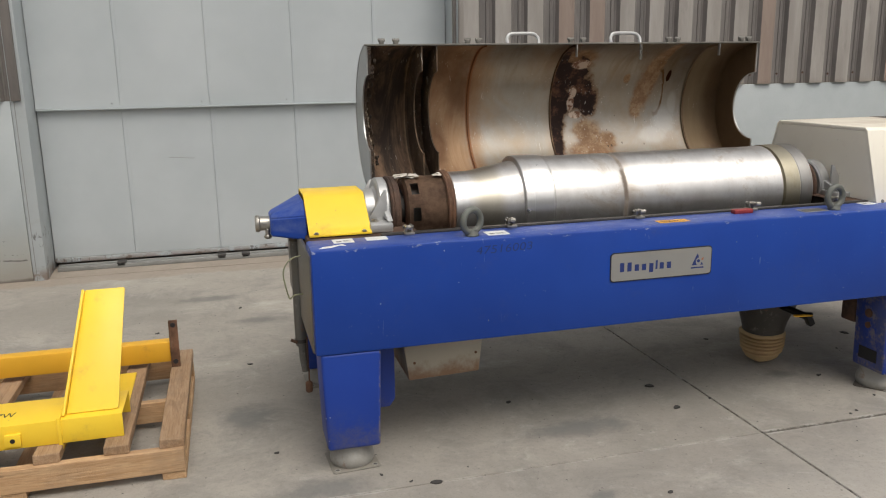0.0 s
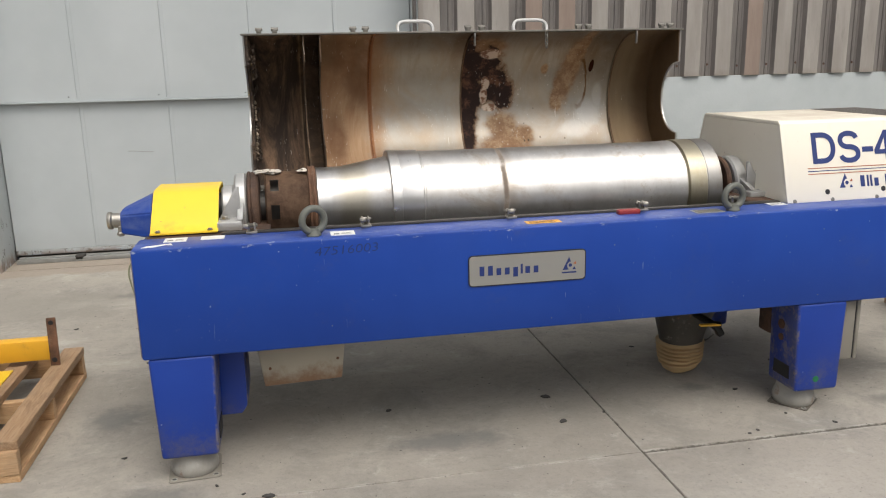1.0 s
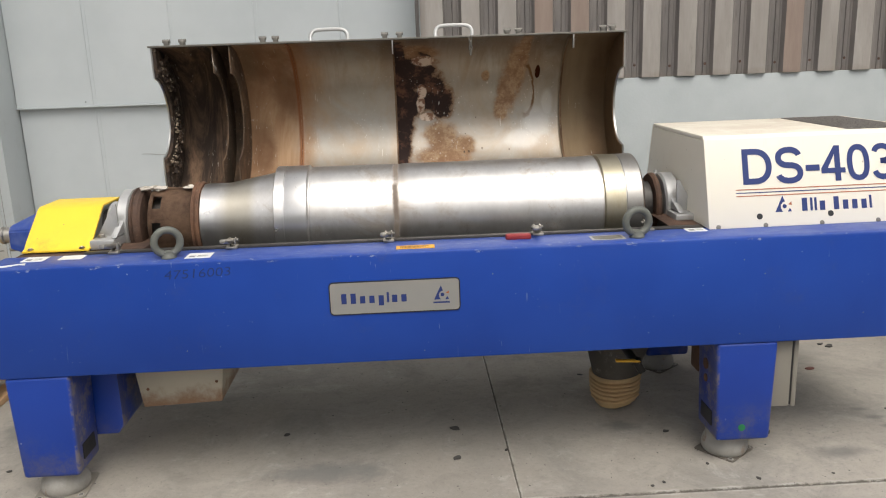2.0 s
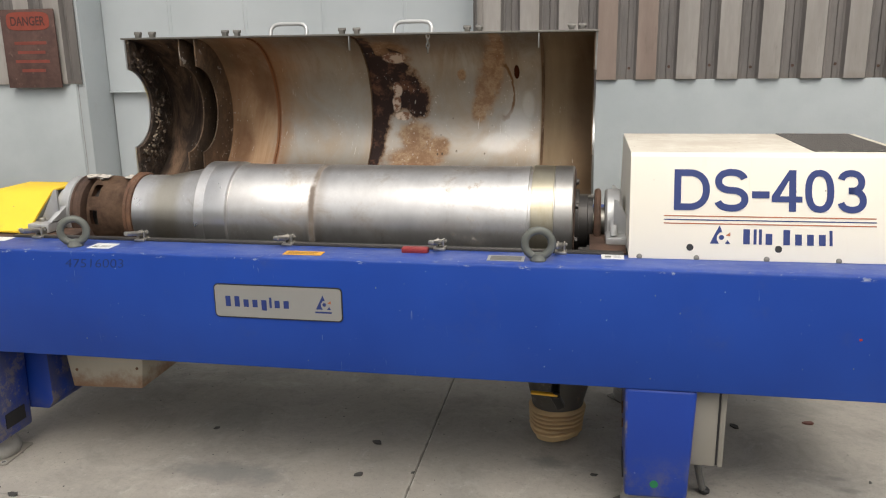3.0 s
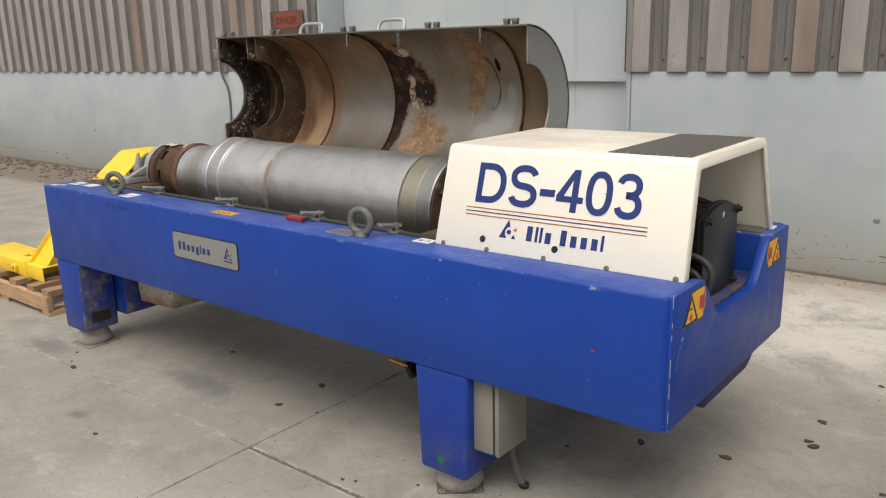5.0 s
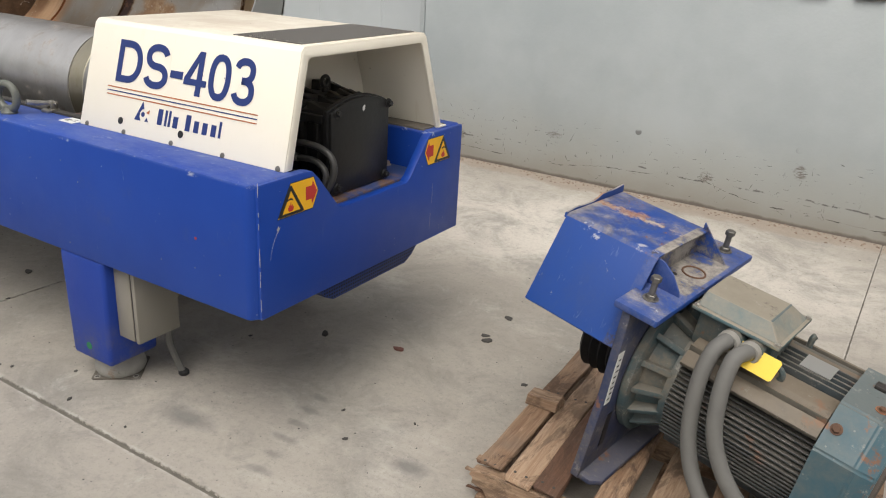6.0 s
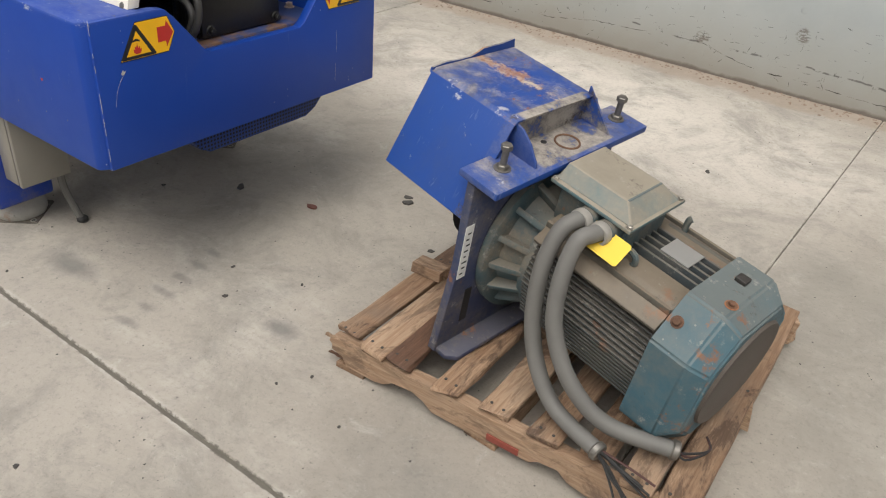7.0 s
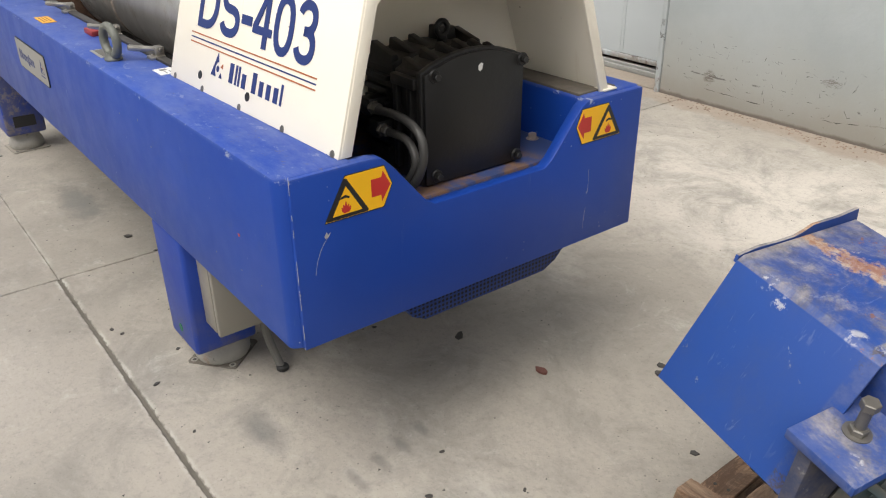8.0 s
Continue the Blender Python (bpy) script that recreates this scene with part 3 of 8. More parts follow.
def make_motor_paint(name, colour, dust, rust=0.8, settle=0.5, tones=((0.17, 0.135, 0.095), (0.31, 0.275, 0.21))):
    """Old motor paint under settled dust, with rust spots and scuffs."""
    p = Paint(name, 0.6)
    c = p.mix(p.noise(5, 5), tuple(v * 0.8 for v in colour), tuple(v * 1.2 for v in colour))
    lies = p.calc("MULTIPLY", p.step(p.calc("ADD", p.upward(), p.calc("MULTIPLY", p.calc("SUBTRACT", p.noise(7, 6, 0.75), 0.5), 1.1)), 0.25, 0.9), settle)
    film = p.calc("MULTIPLY", p.step(p.noise(6, 7, 0.74), 0.4, 0.68), dust)
    c = p.mix(p.calc("MAXIMUM", film, lies), c, p.mix(p.noise(11, 5, 0.7), *tones))
    c = p.mix(p.calc("MULTIPLY", p.both(p.step(p.noise(16, 7, 0.78), 0.57, 0.7), p.step(p.noise(4, 3), 0.42, 0.56)), 0.6), c, (0.38, 0.36, 0.32))
    fleck = p.both(p.step(p.cells(38), 0.12, 0.07), p.step(p.noise(6, 3), 0.48, 0.56))
    c = p.mix(p.calc("MULTIPLY", fleck, 0.3), c, (0.45, 0.42, 0.38))
    c = p.mix(p.calc("MULTIPLY", p.step(p.noise(9, 6, 0.72, p.vec("ADD", p.p, (4, 2, 1))), 0.6, 0.68), rust), c, p.mix(p.noise(20, 4), (0.12, 0.05, 0.025), (0.3, 0.13, 0.055)))
    c = p.mix(p.calc("MULTIPLY", p.step(p.noise(12, 6, 0.75, p.vec("ADD", p.p, (1, 6, 3))), 0.6, 0.7), 0.6), c, (0.04, 0.034, 0.028))
    p.bump(p.noise(40, 6, 0.7), 0.25, 0.004)
    return p.done(c, p.calc("ADD", 0.5, p.calc("MULTIPLY", p.noise(9, 4), 0.25)))


def make_guard_blue():
    p = Paint("worn_blue_paint", 0.45)
    c = p.mix(p.noise(3, 4), (0.007, 0.047, 0.235), (0.011, 0.062, 0.285))
    # a dull film everywhere, thick dust on what faces up
    film = p.step(p.noise(5, 7, 0.75, p.scaled((1, 1, 0.6))), 0.42, 0.75)
    c = p.mix(p.calc("MULTIPLY", film, 0.25), c, (0.07, 0.08, 0.12))
    up = p.step(p.upward(), 0.5, 0.9)
    lip = p.step(p.calc("ADD", p.axis(0), p.calc("MULTIPLY", p.calc("SUBTRACT", p.noise(9, 6, 0.7), 0.5), 0.16)), -0.27, -0.33)
    between = p.both(p.step(p.axis(1), -0.075, -0.055), p.step(p.axis(1), 0.215, 0.195))
    shelf = p.both(p.both(p.step(p.axis(0), -0.062, -0.056), p.step(p.axis(0), 0.066, 0.058)), p.both(p.step(p.noise(13, 6, 0.76), 0.36, 0.48), p.calc("ADD", p.calc("MULTIPLY", between, 0.85), 0.15)))
    soot = p.both(p.step(p.axis(0), -0.062, -0.056), p.step(p.noise(16, 7, 0.78, p.vec("ADD", p.p, (6, 1, 2))), 0.56, 0.64))
    thin = p.step(p.noise(7, 8, 0.78, twist=0.5), 0.4, 0.7)
    dust = p.either(p.both(up, p.either(p.calc("MULTIPLY", lip, 0.85), p.calc("MULTIPLY", thin, 0.8))), p.calc("MULTIPLY", shelf, 0.95))
    c = p.mix(dust, c, p.mix(p.step(p.noise(13, 6, 0.75), 0.35, 0.65), (0.1, 0.09, 0.08), (0.36, 0.325, 0.275)))
    c = p.mix(p.calc("MULTIPLY", soot, 0.8), c, (0.06, 0.045, 0.035))
    trail = p.calc("ADD", p.calc("SUBTRACT", p.axis(1), 0.1), p.calc("ADD", p.calc("MULTIPLY", p.axis(0), -0.12), p.calc("MULTIPLY", p.calc("SUBTRACT", p.noise(7, 7, 0.75), 0.5), 0.22)))
    rust = p.both(p.both(p.step(p.calc("ABSOLUTE", trail), 0.024, 0.008), up), p.both(p.step(p.axis(0), -0.04, -0.06), p.step(p.noise(10, 5, 0.7, p.vec("ADD", p.p, (9, 9, 1))), 0.4, 0.5)))
    c = p.mix(p.calc("MULTIPLY", rust, 0.85), c, p.mix(p.step(p.noise(15, 6, 0.75), 0.4, 0.6), (0.3, 0.14, 0.07), (0.46, 0.38, 0.28)))
    spots = p.both(p.step(p.noise(18, 6, 0.75, p.vec("ADD", p.p, (3, 3, 3))), 0.62, 0.68), up)
    c = p.mix(p.calc("MULTIPLY", spots, 0.8), c, (0.2, 0.085, 0.04))
    splash = None
    for x, y, z, s in ((-0.255, -0.1, 0.365, 0.022), (-0.215, -0.108, 0.35, 0.02), (-0.09, -0.085, 0.37, 0.02), (-0.05, -0.075, 0.37, 0.014), (-0.1, 0.14, 0.37, 0.018), (0.04, -0.2, 0.284, 0.016)):
        d = p.both(p.blotch((x, y, z), (s, s, s), 0.5, 30, 0.5), p.step(p.noise(48, 5, 0.75), 0.5, 0.6))
        splash = d if splash is None else p.either(splash, d)
    c = p.mix(p.calc("MULTIPLY", splash, 0.7), c, (0.5, 0.5, 0.5))
    scuff = p.both(p.step(p.noise(20, 5, 0.6, p.scaled((2.4, 0.8, 0.35)), 1.4), 0.61, 0.67), p.step(p.noise(4, 3), 0.4, 0.52))
    c = p.mix(p.calc("MULTIPLY", scuff, 0.13), c, (0.42, 0.44, 0.5))
    nicks = p.both(p.step(p.noise(34, 5, 0.75, p.scaled((1, 1, 0.6))), 0.64, 0.69), p.step(p.noise(6, 4), 0.5, 0.6))
    c = p.mix(p.calc("MULTIPLY", nicks, 0.6), c, p.mix(p.noise(9, 3), (0.14, 0.1, 0.08), (0.45, 0.45, 0.47)))
    p.bump(p.calc("ADD", p.noise(40, 4), p.noise(4, 2)), 0.1, 0.003)
    return p.done(c, p.calc("ADD", 0.36, p.calc("MULTIPLY", p.calc("ADD", p.noise(7, 4), dust), 0.25)))


def make_mesh_sheet(name, colour, hole, pitch):
    p = Paint(name, 0.5, 0.3)
    u = p.calc("PINGPONG", p.calc("ADD", p.axis(1), 10.0), pitch / 2)
    v = p.calc("PINGPONG", p.calc("ADD", p.calc("ADD", p.axis(0), p.axis(2)), 10.0), pitch / 2)
    d = p.calc("SQRT", p.calc("ADD", p.calc("MULTIPLY", u, u), p.calc("MULTIPLY", v, v)))
    dots = p.step(d, pitch * 0.36, pitch * 0.3)
    c = p.mix(dots, colour, hole)
    p.bump(p.calc("SUBTRACT", 1.0, dots), 0.4, 0.002)
    return p.done(c, 0.55)


def make_cream():
    p = Paint("cream_enamel", 0.4)
    c = p.mix(p.noise(2.5, 4), (0.84, 0.785, 0.66), (0.89, 0.845, 0.73))
    c = p.mix(p.calc("MULTIPLY", p.step(p.noise(8, 7, 0.75), 0.55, 0.8), 0.14), c, (0.55, 0.45, 0.33))
    dust = p.both(p.step(p.upward(), 0.7, 0.95), p.step(p.noise(3.5, 6, 0.72), 0.3, 0.68))
    c = p.mix(p.calc("MULTIPLY", dust, 0.6), c, (0.56, 0.46, 0.36))
    drips = p.step(p.noise(7, 5, 0.6, p.scaled((3.5, 1, 0.4))), 0.62, 0.78)
    c = p.mix(p.calc("MULTIPLY", drips, 0.25), c, (0.58, 0.45, 0.3))
    specks = p.both(p.step(p.cells(26), 0.075, 0.05), p.step(p.noise(4, 3), 0.52, 0.58))
    c = p.mix(p.calc("MULTIPLY", specks, 0.8), c, (0.2, 0.13, 0.08))
    p.bump(p.noise(60, 3), 0.05, 0.002)
    return p.done(c, p.calc("ADD", p.calc("MULTIPLY", p.noise(14, 4), 0.2), 0.3))


LEGBLUE = make_leg_blue()
BLUE, CONCRETE, WALLPAINT, DOORPAINT = make_blue(), make_concrete(), make_wall_paint(), make_door_paint()
SHEET = make_sheet("beige_cladding", (0.265, 0.243, 0.22), (0.365, 0.342, 0.315))
SHEETBROWN = make_sheet("brown_cladding", (0.22, 0.165, 0.135), (0.3, 0.235, 0.195))
SHEETDARK = make_sheet("darker_cladding", (0.13, 0.12, 0.112), (0.21, 0.19, 0.175))
JOINT = plain("joint_dirt", (0.13, 0.118, 0.098), 0.9, 0.0, 0.5, 25, 0.4)
DARKRUST = make_rust("dark_rust", (0.035, 0.02, 0.014), (0.12, 0.065, 0.04))
BOWLSTEEL, LIDINSIDE, CRUST, RUST = make_bowl_steel(), make_lid_inside(), make_crust(), make_rust()
DRUMRUST = make_rust("mottled_drum_rust", (0.095, 0.052, 0.032), (0.27, 0.165, 0.1))
OLDWOOD = make_wood("weathered_wood", (0.37, 0.25, 0.16), (0.21, 0.12, 0.068), 0.25, 0.5)
TANWOOD = make_wood("pale_weathered_wood", (0.49, 0.35, 0.235), (0.32, 0.2, 0.122), 0.2, 0.4)
DARKWOOD = make_wood("dark_weathered_wood", (0.19, 0.1, 0.058), (0.1, 0.048, 0.027), 0.18, 0.4)
NEWWOOD = make_wood("pine_wood", (0.6, 0.4, 0.225), (0.46, 0.27, 0.13), 0.03, 0.3)
GREYPINE = make_wood("weathered_pine", (0.46, 0.31, 0.185), (0.32, 0.195, 0.105), 0.07, 0.3)
MOTORBLUE = make_motor_paint("teal_motor_paint", (0.046, 0.108, 0.138), 0.4, 0.9, 0.42, ((0.15, 0.115, 0.08), (0.27, 0.23, 0.17)))
MOTORDUST = make_motor_paint("dusty_motor_casting", (0.05, 0.085, 0.095), 0.85, 0.8, 0.7, ((0.11, 0.085, 0.06), (0.25, 0.21, 0.155)))
MOTORDARK = make_motor_paint("dark_motor_fins", (0.035, 0.045, 0.05), 0.35, 0.5, 0.55, ((0.09, 0.075, 0.058), (0.22, 0.195, 0.155)))
MOTORBROWN = make_motor_paint("grimy_motor_casting", (0.08, 0.075, 0.062), 0.4, 0.5, 0.7, ((0.12, 0.09, 0.06), (0.24, 0.195, 0.14)))
BOXLID = make_motor_paint("dust_covered_lid", (0.085, 0.15, 0.165), 0.85, 0.45, 0.88, ((0.2, 0.165, 0.122), (0.34, 0.295, 0.225)))
GUARDBLUE = make_guard_blue()
BRACKET = make_motor_paint("dusty_blue_bracket", (0.03, 0.042, 0.095), 0.95, 0.9, 0.5, ((0.075, 0.068, 0.066), (0.17, 0.15, 0.135)))
CREAM = make_cream()
YELLOW = painted("yellow_enamel", (0.88, 0.585, 0.036), 0.42, (0.3, 0.22, 0.1), (0.44, 0.25, 0.06), 0.05, 0.65)
YELLOWOLD = painted("worn_yellow_enamel", (0.72, 0.385, 0.025), 0.5, (0.2, 0.12, 0.05), (0.22, 0.13, 0.045), 0.06, 0.75)
LIDOUT = plain("dull_steel", (0.42, 0.42, 0.41), 0.38, 0.9, 0.12, 8)
ALU = plain("cast_aluminium", (0.5, 0.5, 0.49), 0.42, 0.55, 0.2, 20, 0.2)
ZINC = plain("zinc_plated_steel", (0.4, 0.38, 0.34), 0.4, 0.85, 0.3, 40, 0.2)
GALV = make_motor_paint("galvanised_foot", (0.3, 0.29, 0.265), 0.4, 0.5, 0.3, ((0.09, 0.08, 0.065), (0.2, 0.175, 0.14)))
FOOTPLATE = make_motor_paint("rusty_base_plate", (0.1, 0.088, 0.072), 0.3, 0.45, 0.3, ((0.07, 0.055, 0.04), (0.17, 0.15, 0.125)))
PALEPLATE = make_motor_paint("dusty_base_plate", (0.2, 0.188, 0.165), 0.3, 0.4, 0.3)
GRILLE = plain("dusty_fan_grille", (0.085, 0.07, 0.058), 0.7, 0.0, 0.4, 14, 0.3)
CASTGREEN = plain("grey_green_iron", (0.135, 0.142, 0.125), 0.55, 0.2, 0.25, 20, 0.2)
DARKSTEEL = plain("dark_steel", (0.07, 0.065, 0.06), 0.5, 0.6, 0.4, 15, 0.2)
BLACK = plain("black_paint", (0.013, 0.0125, 0.012), 0.42, 0.0, 0.5, 12, 0.35)
BLACK.node_tree.nodes["Principled BSDF"].inputs["Specular IOR Level"].default_value = 0.25
GEARBLACK = plain("black_casting", (0.0085, 0.0082, 0.008), 0.42, 0.0, 0.6, 7, 0.5)
HOSEGREY = plain("dull_hose_rubber", (0.042, 0.041, 0.039), 0.5, 0.0, 0.4, 14, 0.15)
BOLTPINK = plain("oxidised_bolt", (0.36, 0.29, 0.25), 0.6, 0.2, 0.4, 40, 0.2)
GASKET = plain("grimy_gasket", (0.115, 0.1, 0.082), 0.75, 0.0, 0.6, 22, 0.4)
PIPEGREY = make_motor_paint("grimy_grey_pipe", (0.12, 0.118, 0.108), 0.3, 0.5, 0.3, ((0.07, 0.055, 0.042), (0.16, 0.14, 0.11)))
OUTLETGREY = make_motor_paint("grimy_outlet_casting", (0.06, 0.055, 0.048), 0.4, 0.6, 0.4, ((0.05, 0.04, 0.03), (0.13, 0.11, 0.088)))
RUBBER = plain("black_rubber", (0.016, 0.016, 0.016), 0.6, 0.0, 0.3, 20)
CONDUIT = plain("grey_conduit", (0.13, 0.127, 0.118), 0.6, 0.0, 0.3, 7, 0.15)
WHITE = plain("white_sticker", (0.72, 0.72, 0.7), 0.5, 0.0, 0.08, 20, 0.02)
ORANGE = plain("amber_sticker", (0.72, 0.36, 0.03), 0.5, 0.0, 0.12, 20, 0.02)
SIGNYELLOW = plain("signal_yellow", (0.88, 0.48, 0.01), 0.45, 0.0, 0.08, 20, 0.02)
SIGNRED = plain("signal_red", (0.5, 0.03, 0.025), 0.45, 0.0, 0.12, 20, 0.02)
INK = plain("black_ink", (0.015, 0.015, 0.016), 0.5, 0.0, 0.2, 20, 0.02)
NAVY = plain("navy_print", (0.013, 0.032, 0.155), 0.45, 0.0, 0.1, 20, 0.02)
ORANGELINE = plain("orange_print", (0.42, 0.13, 0.05), 0.45, 0.0, 0.1, 20, 0.02)
PLATE = plain("satin_plate", (0.34, 0.34, 0.325), 0.4, 0.45, 0.08, 6, 0.03)
MARKER = plain("faded_marker", (0.008, 0.024, 0.12), 0.5, 0.0, 0.2, 30, 0.02)
TAGYELLOW = plain("yellow_tag", (0.74, 0.52, 0.05), 0.6, 0.0, 0.06, 10, 0.03)
BEIGEBOX = painted("beige_box_enamel", (0.22, 0.205, 0.175), 0.45, (0.5, 0.5, 0.48), (0.25, 0.2, 0.15), 0.02, 0.25)
BOOT = plain("tan_rubber_boot", (0.5, 0.35, 0.18), 0.75, 0.0, 0.25, 14, 0.3)
MESHBLACK = make_mesh_sheet("black_wire_mesh", (0.17, 0.155, 0.14), (0.035, 0.032, 0.03), 0.009)
MESHBLUE = make_mesh_sheet("blue_perforated_sheet", (0.009, 0.034, 0.17), (0.002, 0.003, 0.006), 0.0125)


def make_jamb():
    p = Paint("pale_jamb_paint", 0.5, place="world")
    c = p.mix(p.noise(2.2, 4), (0.39, 0.425, 0.435), (0.46, 0.495, 0.505))
    c = p.mix(p.calc("MULTIPLY", p.step(p.noise(7, 6, 0.72), 0.52, 0.8), 0.35), c, (0.3, 0.29, 0.26))
    low = p.step(p.calc("ADD", p.axis(2), p.calc("MULTIPLY", p.noise(3, 4), 0.3)), 0.75, 0.5)
    scuff = p.both(low, p.step(p.noise(16, 6, 0.75, p.scaled((1, 1, 0.8))), 0.56, 0.61))
    c = p.mix(p.calc("MULTIPLY", scuff, 0.8), c, (0.1, 0.095, 0.085))
    rust = p.both(p.step(p.axis(2), 0.12, 0.03), p.step(p.noise(9, 5, 0.7), 0.4, 0.55))
    c = p.mix(p.calc("MULTIPLY", rust, 0.7), c, (0.2, 0.12, 0.07))
    return p.done(c, 0.52)


JAMB = make_jamb()
TRACK = plain("grimy_track", (0.27, 0.27, 0.255), 0.6, 0.2, 0.4, 12, 0.2)
BRICKRED = plain("red_chip", (0.13, 0.05, 0.038), 0.8, 0.0, 0.3, 30)
OLDINK = plain("weathered_ink", (0.06, 0.022, 0.018), 0.6, 0.0, 0.5, 30, 0.1)
FADEDINK = plain("faded_print", (0.2, 0.2, 0.195), 0.5, 0.0, 0.5, 60, 0.02)
DULLZINC = plain("tarnished_zinc", (0.2, 0.19, 0.17), 0.45, 0.7, 0.4, 30, 0.2)
RUSTRED = plain("rust_red_print", (0.2, 0.045, 0.03), 0.6, 0.0, 0.4, 16, 0.1)
FLAKE = plain("dark_flake", (0.05, 0.046, 0.042), 0.8, 0.0, 0.5, 30)
RUSTYSIGN = make_rust("rusted_sign", (0.07, 0.036, 0.03), (0.12, 0.066, 0.052))
CRUMB = plain("pale_crumbs", (0.25, 0.19, 0.145), 0.9, 0.0, 0.7, 30, 0.3)
DIRT = make_rust("brown_dirt", (0.05, 0.04, 0.03), (0.14, 0.105, 0.075))


def make_chute():
    p = Paint("rust_streaked_cream", 0.5)
    c = p.mix(p.noise(3, 4), (0.4, 0.36, 0.28), (0.5, 0.46, 0.37))
    rust = p.step(p.calc("ADD", p.axis(2), p.calc("MULTIPLY", p.calc("SUBTRACT", p.noise(14, 6, 0.7), 0.5), 0.18)), 0.34, 0.25)
    c = p.mix(p.calc("MULTIPLY", rust, 0.8), c, (0.2, 0.085, 0.03))
    return p.done(c, 0.55)


CHUTE = make_chute()


def make_mount_blue():
    p = Paint("rust_edged_blue", 0.5)
    c = p.mix(p.noise(6, 5, 0.7), (0.008, 0.035, 0.16), (0.05, 0.065, 0.12))
    rust = p.both(p.step(p.noise(12, 6, 0.75), 0.42, 0.58), p.both(p.step(p.axis(1), 3.76, 3.7), p.step(p.axis(2), 0.735, 0.75)))
    c = p.mix(rust, c, p.mix(p.noise(20, 4), (0.09, 0.045, 0.028), (0.19, 0.115, 0.075)))
    spots = p.step(p.noise(14, 6, 0.75, p.vec("ADD", p.p, (3, 1, 1))), 0.6, 0.68)
    return p.done(p.mix(p.calc("MULTIPLY", spots, 0.8), c, (0.15, 0.075, 0.045)), 0.55)


PLATEBLUE = make_mount_blue()

# ---- mesh helpers ----
FRAMES = {}


def root(name, m, label, category, group="", local=False):
    """An Empty for a thing. local: its parts are built in its own space, else in the world's."""
    ob = new(name)
    ob.empty_display_size = 0.1
    ob.matrix_basis = m
    FRAMES[ob.name] = Matrix.Identity(4) if local else m.inverted()
    return tagged(ob, label, category, group)


def mesh_of(name, bm, smooth=True):
    me = bpy.data.meshes.new(name)
    bmesh.ops.recalc_face_normals(bm, faces=bm.faces)
    bm.to_mesh(me)
    bm.free()
    if smooth:
        me.polygons.foreach_set("use_smooth", [True] * len(me.polygons))
        me.set_sharp_from_angle(angle=radians(32))
    return me


def part(name, bm, material, parent=None, label="", at=None, smooth=True):
    """ONE mesh object out of a bmesh (or a ready mesh), under a thing, a part or nothing."""
    me = bm if isinstance(bm, bpy.types.Mesh) else mesh_of(name, bm, smooth)
    if not me.materials:
        me.materials.append(material)
    ob = new(name, me)
    if at is not None:
        ob.matrix_basis = at
    if parent is not None:
        ob.parent = parent
        ob.matrix_parent_inverse = FRAMES.get(parent.name, Matrix.Identity(4))
    if label:
        tagged(ob, label)
    return ob


def box(lo, hi, bevel=0.0, segs=2):
    bm = bmesh.new()
    bmesh.ops.create_cube(bm, size=1.0)
    for v in bm.verts:
        v.co = Vector([(lo[i] + hi[i]) / 2 + v.co[i] * (hi[i] - lo[i]) for i in range(3)])
    if bevel:
        bmesh.ops.bevel(bm, geom=bm.edges[:], offset=bevel, segments=segs, profile=0.5, affect="EDGES")
    return bm


def join(*bms):
    out = bmesh.new()
    for b in bms:
        me = bpy.data.meshes.new("tmp")
        b.to_mesh(me)
        b.free()
        out.from_mesh(me)
        bpy.data.meshes.remove(me)
    return out


def moved(bm, m):
    bm.transform(m)
    return bm


def prism(poly, axis, a, b, bevel=0.0):
    """A polygon in the two other axes, pushed along an axis from a to b."""
    bm = bmesh.new()
    put = {"x": lambda p, h: (h, p[0], p[1]), "y": lambda p, h: (p[0], h, p[1]), "z": lambda p, h: (p[0], p[1], h)}[axis]
    low, high = [bm.verts.new(put(p, a)) for p in poly], [bm.verts.new(put(p, b)) for p in poly]
    n = len(poly)
    bm.faces.new(low), bm.faces.new(high[::-1])
    for i in range(n):
        bm.faces.new((low[i], high[i], high[(i + 1) % n], low[(i + 1) % n]))
    if bevel:
        bmesh.ops.recalc_face_normals(bm, faces=bm.faces)
        bmesh.ops.bevel(bm, geom=bm.edges[:], offset=bevel, segments=2, profile=0.5, affect="EDGES")
    return bm


def lathe(profile, segs=64, a0=0.0, a1=360.0):
    """A profile of (x, radius) turned about the x axis; angles from +y towards +z."""
    bm = bmesh.new()
    full = abs(a1 - a0) >= 360
    count = segs if full else segs + 1
    rings = []
    for k in range(count):
        a = radians(a0 + (a1 - a0) * k / segs)
        rings.append([bm.verts.new((x, r * math.cos(a), r * math.sin(a))) for x, r in profile])
    for k in range(segs):
        p, q = rings[k], rings[(k + 1) % count]
        for i in range(len(profile) - 1):
            bm.faces.new((p[i], q[i], q[i + 1], p[i + 1]))
    bmesh.ops.remove_doubles(bm, verts=bm.verts, dist=1e-6)
    return bm


def disc(r, depth, segs=24, bevel=0.0):
    """A cylinder on the z axis from 0 to depth."""
    c = min(bevel, r * 0.5)
    prof = [(0, 0), (0, r - c), (c, r), (depth - c, r), (depth, r - c), (depth, 0)] if c else [(0, 0), (0, r), (depth, r), (depth, 0)]
    return moved(lathe(prof, segs), Matrix.Rotation(radians(-90), 4, "Y"))


